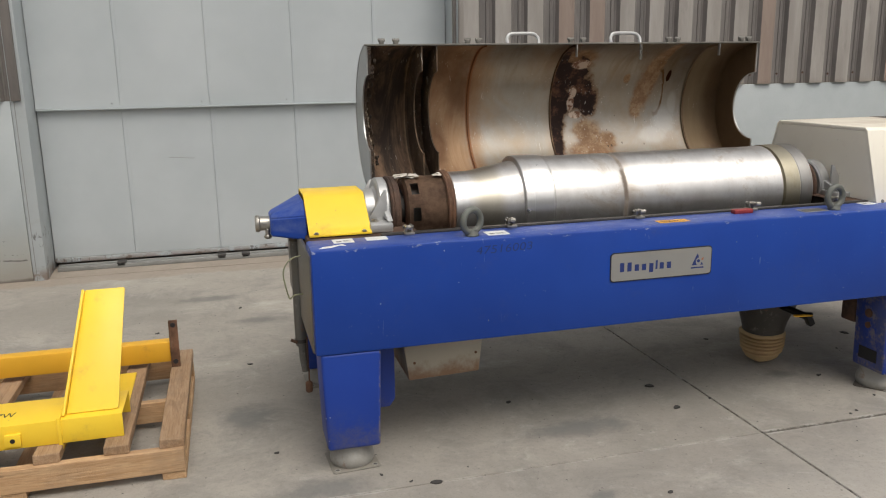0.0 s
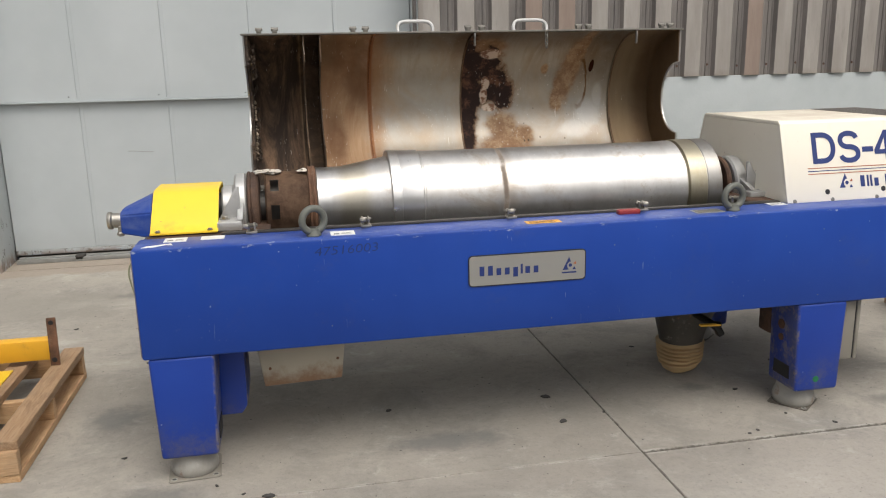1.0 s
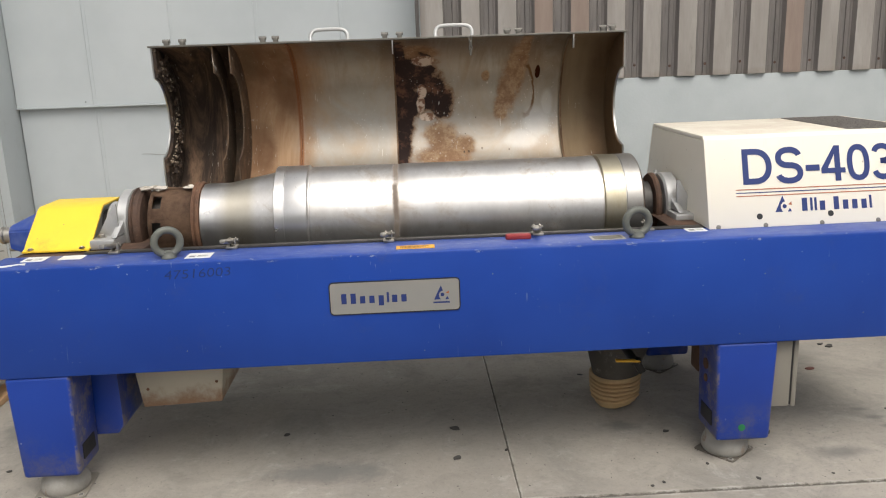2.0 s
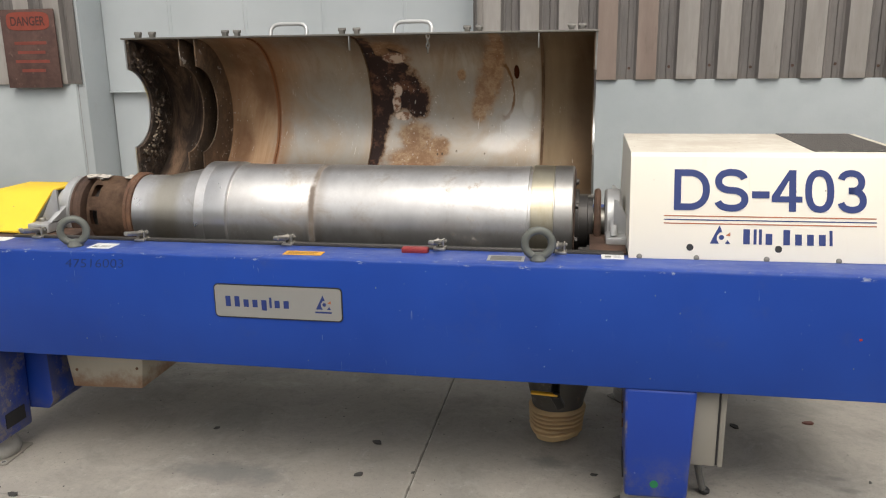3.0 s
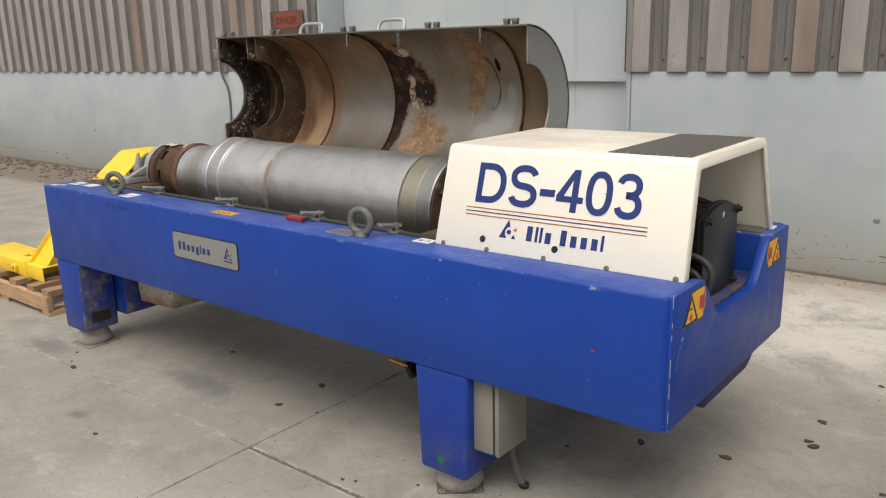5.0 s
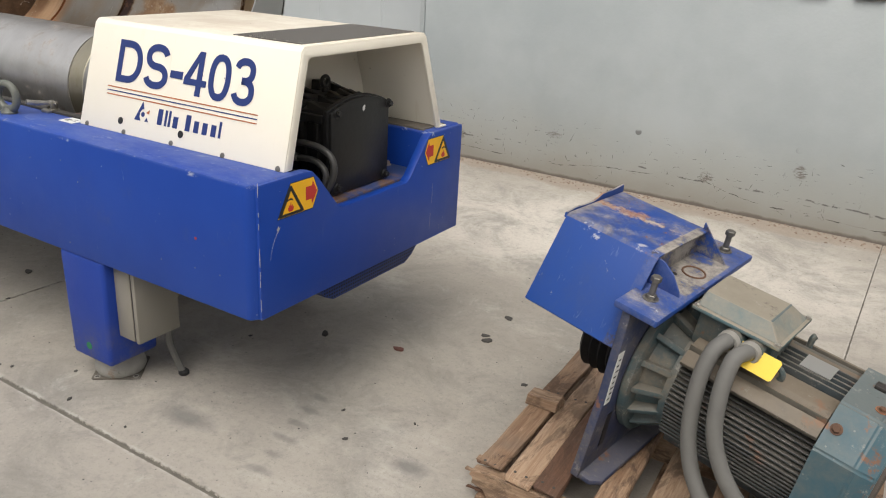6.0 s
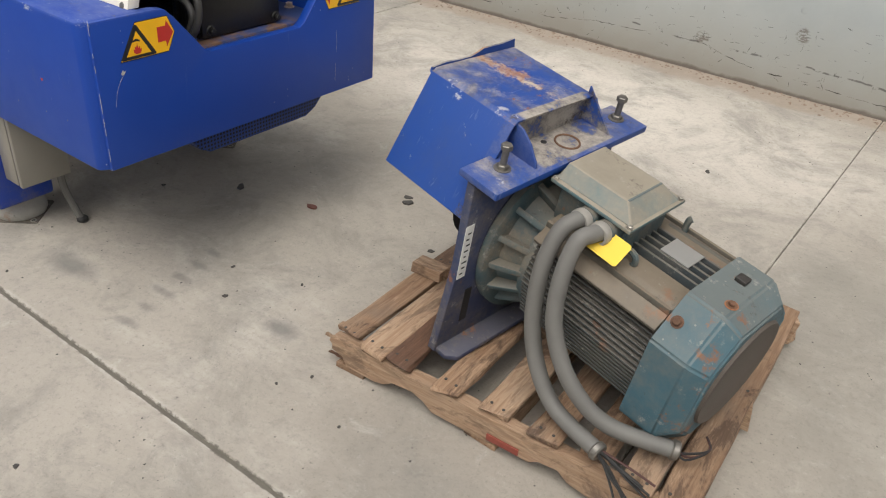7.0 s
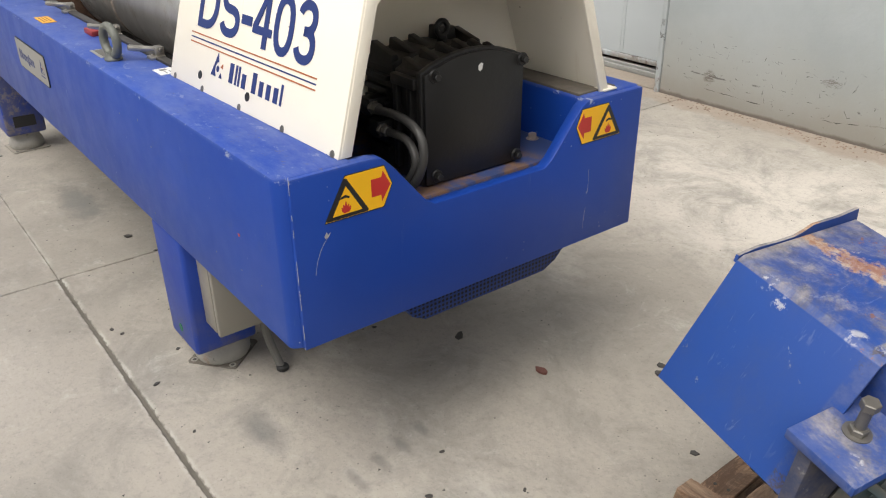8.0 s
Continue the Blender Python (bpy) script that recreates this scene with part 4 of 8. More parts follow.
def tube(points, r, segs=12, steps=8, closed=False):
    """A round bar or hose along a smooth curve through points."""
    pts = [Vector(p) for p in points]
    n, path = len(pts), []
    for i in range(n if closed else n - 1):
        p0, p1, p2, p3 = (pts[(i - 1) % n] if closed or i else pts[0]), pts[i], pts[(i + 1) % n], (pts[(i + 2) % n] if closed or i + 2 < n else pts[-1])
        for s in range(steps):
            t = s / steps
            path.append(0.5 * (2 * p1 + (p2 - p0) * t + (2 * p0 - 5 * p1 + 4 * p2 - p3) * t * t + (3 * p1 - p0 - 3 * p2 + p3) * t ** 3))
    if not closed:
        path.append(pts[-1])
    bm = bmesh.new()
    rings, side = [], None
    for i, c in enumerate(path):
        d = (path[(i + 1) % len(path)] - path[i - 1]) if closed or 0 < i < len(path) - 1 else (path[1] - path[0] if i == 0 else path[-1] - path[-2])
        d.normalize()
        side = (side - d * side.dot(d)) if side else d.orthogonal()
        side.normalize()
        up = d.cross(side)
        rings.append([bm.verts.new(c + r * (math.cos(a) * side + math.sin(a) * up)) for a in (2 * math.pi * k / segs for k in range(segs))])
    for i in range(len(rings) if closed else len(rings) - 1):
        p, q = rings[i], rings[(i + 1) % len(rings)]
        for k in range(segs):
            bm.faces.new((p[k], p[(k + 1) % segs], q[(k + 1) % segs], q[k]))
    if not closed:
        bm.faces.new(rings[0]), bm.faces.new(rings[-1][::-1])
    return bm


def bolt(r=0.012, h=0.009, stem=0.0, washer=True):
    """A hexagon bolt head on the z axis, with washer."""
    bms = [disc(r * 1.5, 0.002, 16)] if washer else []
    bms.append(moved(disc(r, h, 6, 0.0015), Matrix.Translation((0, 0, 0.002 + stem))))
    if stem:
        bms.append(disc(r * 0.6, stem + 0.004, 12))
    return join(*bms)


def text_mesh(body, size, depth=0.0008, bold=0.0, shear=0.0, width=1.0):
    cu = bpy.data.curves.new("lettering", "FONT")
    cu.body, cu.size, cu.extrude, cu.offset, cu.shear, cu.resolution_u = body, size, depth, bold, shear, 4
    ob = bpy.data.objects.new("lettering", cu)
    scene.collection.objects.link(ob)
    me = bpy.data.meshes.new_from_object(ob.evaluated_get(bpy.context.evaluated_depsgraph_get()))
    bpy.data.objects.remove(ob)
    bpy.data.curves.remove(cu)
    bm = bmesh.new()
    bm.from_mesh(me)
    bpy.data.meshes.remove(me)
    xs, ys = [v.co.x for v in bm.verts], [v.co.y for v in bm.verts]
    for v in bm.verts:
        v.co.x, v.co.y = (v.co.x - min(xs)) * width, v.co.y - min(ys)
    return bm, (max(xs) - min(xs)) * width, max(ys) - min(ys)


def fitted_text(body, width, height, bold=0.0, shear=0.0, depth=0.0006):
    """Lettering scaled to a width and a height, its corner at the origin, in the xy plane."""
    bm, w, h = text_mesh(body, height * 1.4, depth, bold, shear)
    for v in bm.verts:
        v.co.x, v.co.y = v.co.x * width / w, v.co.y * height / h
    return bm


def flat(poly, depth=0.0008):
    return prism(poly, "z", 0.0, depth)


def ribbon(points, w, closed=False, depth=0.0012):
    """A flat stroke of even width along a line in the xy plane."""
    bm, n, rows = bmesh.new(), len(points), []
    for k in range(n):
        p, q, r = Vector(points[k - 1] if closed or k else points[k]), Vector(points[k]), Vector(points[(k + 1) % n] if closed or k < n - 1 else points[k])
        d0, d1 = (q - p), (r - q)
        d0 = d0.normalized() if d0.length > 1e-9 else d1.normalized()
        d1 = d1.normalized() if d1.length > 1e-9 else d0
        t = (d0 + d1).normalized()
        side = Vector((-t.y, t.x)) * (w / 2 / max(0.5, t.dot(d0)))
        rows.append([bm.verts.new((q.x + f * side.x, q.y + f * side.y, z)) for z in (0.0, depth) for f in (-1, 1)])
    for k in range(n if closed else n - 1):
        a, b = rows[k], rows[(k + 1) % n]
        for i, j in ((2, 3), (1, 0), (0, 2), (3, 1)):
            bm.faces.new((a[i], b[i], b[j], a[j]))
    if not closed:
        for a in (rows[0], rows[-1]):
            bm.faces.new((a[0], a[1], a[3], a[2]))
    bmesh.ops.recalc_face_normals(bm, faces=bm.faces[:])
    return bm


def arc(cx, cy, a, b, t0, t1, n=14, e=0.9):
    pts = []
    for k in range(n + 1):
        t = radians(t0 + (t1 - t0) * k / n)
        c, d = math.cos(t), math.sin(t)
        pts.append((cx + a * math.copysign(abs(c) ** e, c), cy + b * math.copysign(abs(d) ** e, d)))
    return pts


def stroke_letter(ch, w, h, s):
    """D, S, 0 and 3 in an even grotesque stroke."""
    a, q = (w - s) / 2, (h - s) / 4
    if ch == "D":
        return ribbon([(s / 2, s / 2), (s / 2, h - s / 2)] + arc(w * 0.42, h / 2, w * 0.58 - s / 2, (h - s) / 2, 90, -90, 24), s, True)
    if ch == "0":
        return ribbon(arc(w / 2, h / 2, a, (h - s) / 2, 0, 345, 23, 0.84), s * 0.95, True)
    if ch == "S":
        top, low = arc(w / 2, h - s / 2 - q, a * 0.95, q, 14, 255, 22), arc(w / 2, s / 2 + q, a, q, 75, -166, 22)
        return ribbon(top + low, s)
    top, low = arc(w * 0.49, h - s / 2 - q * 0.96, a * 0.92, q * 0.96, 166, -90, 22), arc(w / 2, s / 2 + q * 1.04, a, q * 1.04, 90, -166, 22)
    return join(ribbon(top[:-1] + [(w * 0.4, top[-1][1])], s * 0.95), ribbon([(w * 0.4, low[0][1])] + low[1:], s * 0.95))


# ---- the yard and the building ----
ground = part("ground", box((-150, -150, -0.3), (150, 150, -0.007)), JOINT)
tagged(ground, "pale grey concrete yard with joints and stains", "ground", kind="structure")


def slab_mesh(w, d):
    bm = box((-w / 2, -d / 2, -0.03), (w / 2, d / 2, 0.0))
    bmesh.ops.bevel(bm, geom=[e for e in bm.edges if all(v.co.z > -0.01 for v in e.verts)], offset=0.003, segments=2, affect="EDGES")
    return mesh_of("slab", bm)


# the western bays are poured twice as wide, with tight joints
SLAB, WIDESLAB = slab_mesh(3.135, 3.887), slab_mesh(6.2755, 3.8975)
for j in range(-4, 1):
    for i in range(6):
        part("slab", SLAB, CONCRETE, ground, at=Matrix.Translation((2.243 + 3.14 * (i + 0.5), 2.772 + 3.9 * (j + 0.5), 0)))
    for i in range(3):
        part("slab", WIDESLAB, CONCRETE, ground, at=Matrix.Translation((2.2415 - 6.28 * (i + 0.5), 2.772 + 3.9 * (j + 0.5), 0)))
door_slab = slab_mesh(3.9, 0.7)
part("slab", door_slab, CONCRETE, ground, at=Matrix.Translation((0.33, 7.032, 0.0)))

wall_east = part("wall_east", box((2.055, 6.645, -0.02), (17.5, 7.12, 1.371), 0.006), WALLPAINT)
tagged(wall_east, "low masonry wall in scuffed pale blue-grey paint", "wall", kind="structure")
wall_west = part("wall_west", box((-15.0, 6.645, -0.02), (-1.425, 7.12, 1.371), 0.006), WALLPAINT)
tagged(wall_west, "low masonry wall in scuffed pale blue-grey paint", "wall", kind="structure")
jamb = part("jamb_west", prism([(-1.422, 6.64), (-1.325, 6.64), (-1.345, 7.17), (-1.422, 7.17)], "z", -0.01, 5.2, 0.005), JAMB)
tagged(jamb, "pale painted steel jamb beside the sliding door", "door jamb", kind="structure")
part("seam", box((-1.4, 6.6375, 0.0), (-1.396, 6.6405, 1.37)), TRACK, jamb)
jamb2 = part("jamb_east", box((2.015, 6.635, -0.01), (2.051, 7.17, 5.2), 0.006), JAMB)
tagged(jamb2, "pale painted steel jamb beside the sliding door", "door jamb", kind="structure")
back = part("wall_north", box((-15, 7.22, 0), (17.5, 7.4, 5.6)), WALLPAINT)
tagged(back, "plain wall closing the building behind the cladding", "wall", kind="structure")

# scrapes along the foot of the eastern wall: a long broken line, clusters of short strokes
scrapes = bmesh.new()
rnd = random.Random(9)


def stroke(x0, z0, x1, z1, w):
    n = max(2, int(math.hypot(x1 - x0, z1 - z0) / 0.02))
    dx, dz = x1 - x0, z1 - z0
    size = math.hypot(dx, dz) or 1.0
    lo, hi = [], []
    for k in range(n + 1):
        f = k / n
        h = w * rnd.uniform(0.25, 1.0) * (0.25 + min(1.0, 6 * f * (1 - f)))
        x, z = x0 + dx * f + rnd.uniform(-0.002, 0.002), z0 + dz * f + rnd.uniform(-0.003, 0.003)
        lo.append(scrapes.verts.new((x + dz / size * h / 2, 6.6445, z - dx / size * h / 2)))
        hi.append(scrapes.verts.new((x - dz / size * h / 2, 6.6445, z + dx / size * h / 2)))
    for k in range(n):
        scrapes.faces.new((lo[k], lo[k + 1], hi[k + 1], hi[k]))


LINE = [(2.4, 0.1), (2.7, 0.09), (3.02, 0.087), (3.25, 0.09), (3.59, 0.143), (3.84, 0.15), (4.11, 0.17), (4.3, 0.171), (4.53, 0.115), (4.72, 0.09), (4.9, 0.095), (5.3, 0.075), (6.2, 0.09)]
for (x0, z0), (x1, z1) in zip(LINE, LINE[1:]):
    x = x0
    while x < x1:
        l = rnd.uniform(0.015, 0.16)
        if rnd.random() < 0.72:
            e = min(x1, x + l)
            f, g = (x - x0) / (x1 - x0), (e - x0) / (x1 - x0)
            stroke(x, z0 + (z1 - z0) * f, e, z0 + (z1 - z0) * g, rnd.uniform(0.0015, 0.007))
        x += l + rnd.uniform(0.0, 0.03)
for cx, cz, sx, sz, n in ((2.34, 0.31, 0.03, 0.02, 4), (2.25, 0.2, 0.03, 0.03, 4), (2.42, 0.18, 0.05, 0.04, 8), (2.6, 0.17, 0.06, 0.03, 7), (2.45, 0.28, 0.03, 0.05, 5), (2.82, 0.26, 0.04, 0.05, 5), (2.88, 0.34, 0.02, 0.02, 2), (3.1, 0.3, 0.06, 0.03, 7),
                          (3.22, 0.28, 0.06, 0.03, 6), (2.95, 0.1, 0.1, 0.02, 6), (3.3, 0.14, 0.12, 0.03, 7), (3.9, 0.2, 0.2, 0.05, 9), (4.04, 0.37, 0.05, 0.01, 3), (4.3, 0.2, 0.04, 0.04, 10), (4.15, 0.22, 0.12, 0.03, 8), (4.6, 0.2, 0.15, 0.06, 6), (4.85, 0.32, 0.05, 0.05, 5), (4.8, 0.12, 0.15, 0.03, 6),
                          (5.15, 0.36, 0.05, 0.04, 3), (4.2, 0.1, 1.6, 0.05, 40), (4.2, 0.26, 1.7, 0.12, 26), (7.0, 0.2, 1.6, 0.12, 30)):
    for k in range(n):
        x, z, a = rnd.gauss(cx, sx), max(0.03, rnd.gauss(cz, sz)), rnd.choice((0.0, 0.0, 0.2, -0.3, 1.1, 1.9)) + rnd.uniform(-0.3, 0.3)
        l = rnd.uniform(0.008, 0.042)
        if x > 2.09:
            stroke(x, z, x + l * math.cos(a), z + l * math.sin(a), rnd.uniform(0.0012, 0.0042))
tagged(part("scrapes", scrapes, plain("scraped_paint", (0.085, 0.08, 0.07), 0.8, 0.0, 0.6, 40, 0.1), wall_east, smooth=False), kind="stuff")

# unseen walls, added to keep low sky light from filling the machine's shade
for name, lo, hi in (("wall_south", (-16.0, -10.3, -0.02), (18.5, -10.0, 5.0)), ("wall_far_west", (-15.4, -10.0, -0.02), (-15.05, 7.4, 5.0)), ("wall_far_east", (17.55, -10.0, -0.02), (17.9, 7.4, 5.0))):
    tagged(part(name, box(lo, hi), WALLPAINT), "unseen plain wall added to block low sky light", "wall", kind="structure")

# cladding: a trough-shaped sheet, one period of which is a panel
def cladding_mesh(name, material, pitch):
    f, g, h = 6.622, 6.668, pitch / 2 - 0.0005
    prof = [(-h, g), (-h + 0.0045, g - 0.007), (-h + 0.0095, g), (-0.108, g), (-0.1, g - 0.006), (-0.09, g - 0.006), (-0.071, f), (0.071, f), (0.09, g - 0.006), (0.1, g - 0.006), (0.108, g), (h, g)]
    bm = bmesh.new()
    lo = [bm.verts.new((x, y, 1.372)) for x, y in prof]
    hi = [bm.verts.new((x, y, 5.2)) for x, y in prof]
    lob = [bm.verts.new((x, y + 0.003, 1.372)) for x, y in prof]
    hib = [bm.verts.new((x, y + 0.003, 5.2)) for x, y in prof]
    for k in range(len(prof) - 1):
        bm.faces.new((lo[k], lo[k + 1], hi[k + 1], hi[k]))
        bm.faces.new((lob[k], hib[k], hib[k + 1], lob[k + 1]))
        bm.faces.new((lo[k], lob[k], lob[k + 1], lo[k + 1]))
    me = mesh_of(name, bm, False)
    me.materials.append(material), me.materials.append(SHEETDARK)
    # faces set back in the troughs take the darker sheet colour
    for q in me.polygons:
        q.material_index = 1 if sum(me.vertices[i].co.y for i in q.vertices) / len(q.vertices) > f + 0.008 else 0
    return me


CLADSCREW = mesh_of("screw", moved(bolt(0.007, 0.005), Matrix.Rotation(radians(90), 4, "X")))
for name, x0, pitch, k0, k1, browns in (("cladding_east", 2.415, 0.288, -1, 50, (2, 3, 9, 14, 15, 22)), ("cladding_west", -1.55, 0.28, -48, 1, (-3, -4, -11))):
    clad = part(name, box((x0 + pitch * (k0 - 0.5) + 0.002, 6.675, 1.374), (x0 + pitch * (k1 - 0.5) - 0.002, 6.695, 5.2)), SHEET)
    tagged(clad, "corrugated metal cladding, beige with browner sheets", "cladding", kind="structure")
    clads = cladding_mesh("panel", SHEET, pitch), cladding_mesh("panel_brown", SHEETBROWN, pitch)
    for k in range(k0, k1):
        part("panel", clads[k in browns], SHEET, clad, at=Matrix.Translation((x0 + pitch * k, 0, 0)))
        if -16 < k < 14:
            part("screw", CLADSCREW, DARKRUST, clad, at=Matrix.Translation((x0 + pitch * k - 0.122, 6.667, 1.455 + 0.008 * (k % 3))))
    # the cut end of the sheet beside the door
    part("end_trim", box((-1.412, 6.615, 1.372), (-1.345, 6.634, 5.2), 0.004) if x0 < 0 else box((2.02, 6.612, 1.372), (2.064, 6.632, 5.2), 0.004), SHEET if x0 > 0 else SHEETDARK, clad)

# the sliding door: two tiers of flat panels in a recess, on a floor track
door_1 = part("door_1", box((-1.335, 7.06, 0.05), (2.013, 7.1, 5.2)), DOORPAINT)
tagged(door_1, "closed pale blue sliding door of flat steel panels", "door", kind="structure")
for k in range(5):
    x0, x1 = max(-1.335, -1.4 + 0.69 * k), min(2.01, -1.4 + 0.69 * (k + 1))
    part("panel", box((x0 + 0.0004, 7.035, 0.085), (x1 - 0.0004, 7.058, 1.278), 0.002, 1), DOORPAINT, door_1)
    part("panel", box((x0 + 0.0004, 7.0, 1.293), (x1 - 0.0004, 7.058, 5.2), 0.002, 1), DOORPAINT, door_1)
    if k:
        # shallow lap beside each seam
        part("lap", box((x0 + 0.004, 6.9955, 1.313), (x0 + 0.03, 6.9995, 5.2), 0.001, 1), DOORPAINT, door_1)
        part("lap", box((x0 + 0.004, 7.031, 0.095), (x0 + 0.03, 7.0345, 1.253), 0.001, 1), DOORPAINT, door_1)
        part("rivet", moved(disc(0.005, 0.003, 8), Matrix.Translation((x0 - 0.06, 7.0, 1.325)) @ Matrix.Rotation(radians(90), 4, "X")), DARKSTEEL, door_1)
part("rail", box((-1.335, 6.985, 1.28), (2.01, 7.058, 1.292), 0.002), DOORPAINT, door_1)
part("bottom_rail", box((-1.335, 7.025, 0.045), (2.01, 7.058, 0.083), 0.004), JAMB, door_1)
part("scratch", tube([(-0.375, 7.0345, 0.873), (-0.3, 7.0342, 0.871), (-0.23, 7.0345, 0.863), (-0.175, 7.0348, 0.861)], 0.0022, 5, 3), TRACK, door_1, "thin dark scratch")
track = part("door_track", join(box((-1.3, 6.89, 0.0), (2.01, 6.915, 0.035), 0.004), box((-1.3, 6.96, 0.0), (2.01, 6.99, 0.04), 0.004), box((-1.3, 6.915, 0.0), (2.01, 6.96, 0.012))), TRACK)
tagged(track, "grimy steel floor track of the sliding door", "door track", kind="structure")
for x in (-0.85, -0.05, 0.15, 1.1):
    part("bracket", box((x, 6.89, 0.012), (x + 0.07, 6.98, 0.05), 0.006), DARKSTEEL, track)

# a rusted warning board and a socket with its conduit on the western cladding
sign = root("warning_sign", Matrix.Translation((-1.77, 6.6, 1.34)), "rusted warning board fixed to the cladding", "sign")
part("board", box((-2.01, 6.585, 1.345), (-1.51, 6.599, 1.985), 0.003), RUSTYSIGN, sign)
part("heading", prism([(-1.755 + 0.2 * math.copysign(abs(math.cos(a)) ** 0.5, math.cos(a)), 1.89 + 0.075 * math.copysign(abs(math.sin(a)) ** 0.5, math.sin(a))) for a in (2 * math.pi * k / 28 for k in range(28))], "y", 6.5825, 6.585), plain("faded_red", (0.24, 0.05, 0.03), 0.6, 0, 0.35, 14), sign, "faded red oval panel")
part("lettering", moved(fitted_text("DANGER", 0.32, 0.075, 0.002), Matrix.Translation((-1.915, 6.5822, 1.852)) @ Matrix.Rotation(radians(90), 4, "X")), OLDINK, sign)
for k, w in enumerate((0.3, 0.26, 0.32, 0.22)):
    part("text_line", box((-1.755 - w / 2, 6.5835, 1.7 - 0.075 * k), (-1.755 + w / 2, 6.585, 1.725 - 0.075 * k)), RUSTRED, sign)
socket = root("wall_socket", Matrix.Translation((-2.92, 6.58, 1.5)), "grey outlet box on the cladding, with a thin conduit", "outlet box")
sockbox = part("box_body", box((-2.99, 6.55, 1.51), (-2.875, 6.62, 1.632), 0.008), CONDUIT, socket)
part("cover_plate", box((-2.982, 6.545, 1.518), (-2.883, 6.5505, 1.624), 0.002), ZINC, sockbox)
part("conduit", tube([(-2.93, 6.585, 1.515), (-2.93, 6.585, 1.4), (-2.915, 6.6, 1.3), (-2.88, 6.63, 1.15), (-2.885, 6.632, 0.85), (-2.94, 6.632, 0.5), (-2.95, 6.632, 0.02)], 0.0125, 8, 6), CONDUIT, socket)

# ---- the decanter centrifuge ----
machine = root("decanter_centrifuge", Matrix.Translation((2.15, 3.5, 0)), "blue decanter centrifuge with its steel lid swung open", "centrifuge")
AY, AZ = 3.495, 0.948
AXIS = Matrix.Translation((0, AY, AZ))

plan = [(0.36, 2.945), (3.928, 2.945), (3.944, 2.974), (3.944, 3.13), (0.36, 3.13)]
part("front_beam", prism(plan, "z", 0.497, 0.912, 0.011), BLUE, machine, "long blue-painted steel beam")
part("rear_beam", box((0.36, 3.842, 0.497), (3.936, 4.06, 0.912), 0.011, 3), BLUE, machine)
part("end_saddle", box((0.375, 3.1, 0.52), (0.84, 3.9, 0.9), 0.006), DARKRUST, machine, "rusty saddle between the beams")
part("end_skin", box((0.354, 2.972, 0.5), (0.366, 4.048, 0.885), 0.004), DULLZINC, machine, "dull metal end sheet")
part("bearing_saddle", box((2.91, 3.1, 0.52), (3.06, 3.9, 0.905), 0.006), DARKSTEEL, machine)
end_poly = [(2.972, 0.498), (4.055, 0.498), (4.055, 0.907), (3.84, 0.908), (3.818, 0.895), (3.716, 0.772), (3.694, 0.757), (3.338, 0.757), (3.316, 0.77), (3.222, 0.88), (3.197, 0.903), (3.17, 0.908), (2.972, 0.908)]
part("end_plate", prism(end_poly, "x", 3.918, 3.951, 0.003), BLUE, machine, "notched blue end plate")
part("tub_floor", box((3.05, 3.1, 0.64), (3.925, 3.9, 0.672), 0.003), BLUE, machine)
part("mount_plate", box((3.07, 3.28, 0.672), (3.914, 3.85, 0.763), 0.005), PLATEBLUE, machine, "blue mount plate with rusty edge")
part("trough", moved(lathe([(0.84, 0.345), (2.91, 0.345), (2.91, 0.338), (0.84, 0.338)], 40, 186, 354), AXIS), DARKSTEEL, machine)
for y in (3.128, 3.858):
    part("rim_strip", box((0.66, y - 0.012, 0.908), (3.0, y + 0.018, 0.921), 0.003), DARKSTEEL, machine, "thin dark steel rim strip")


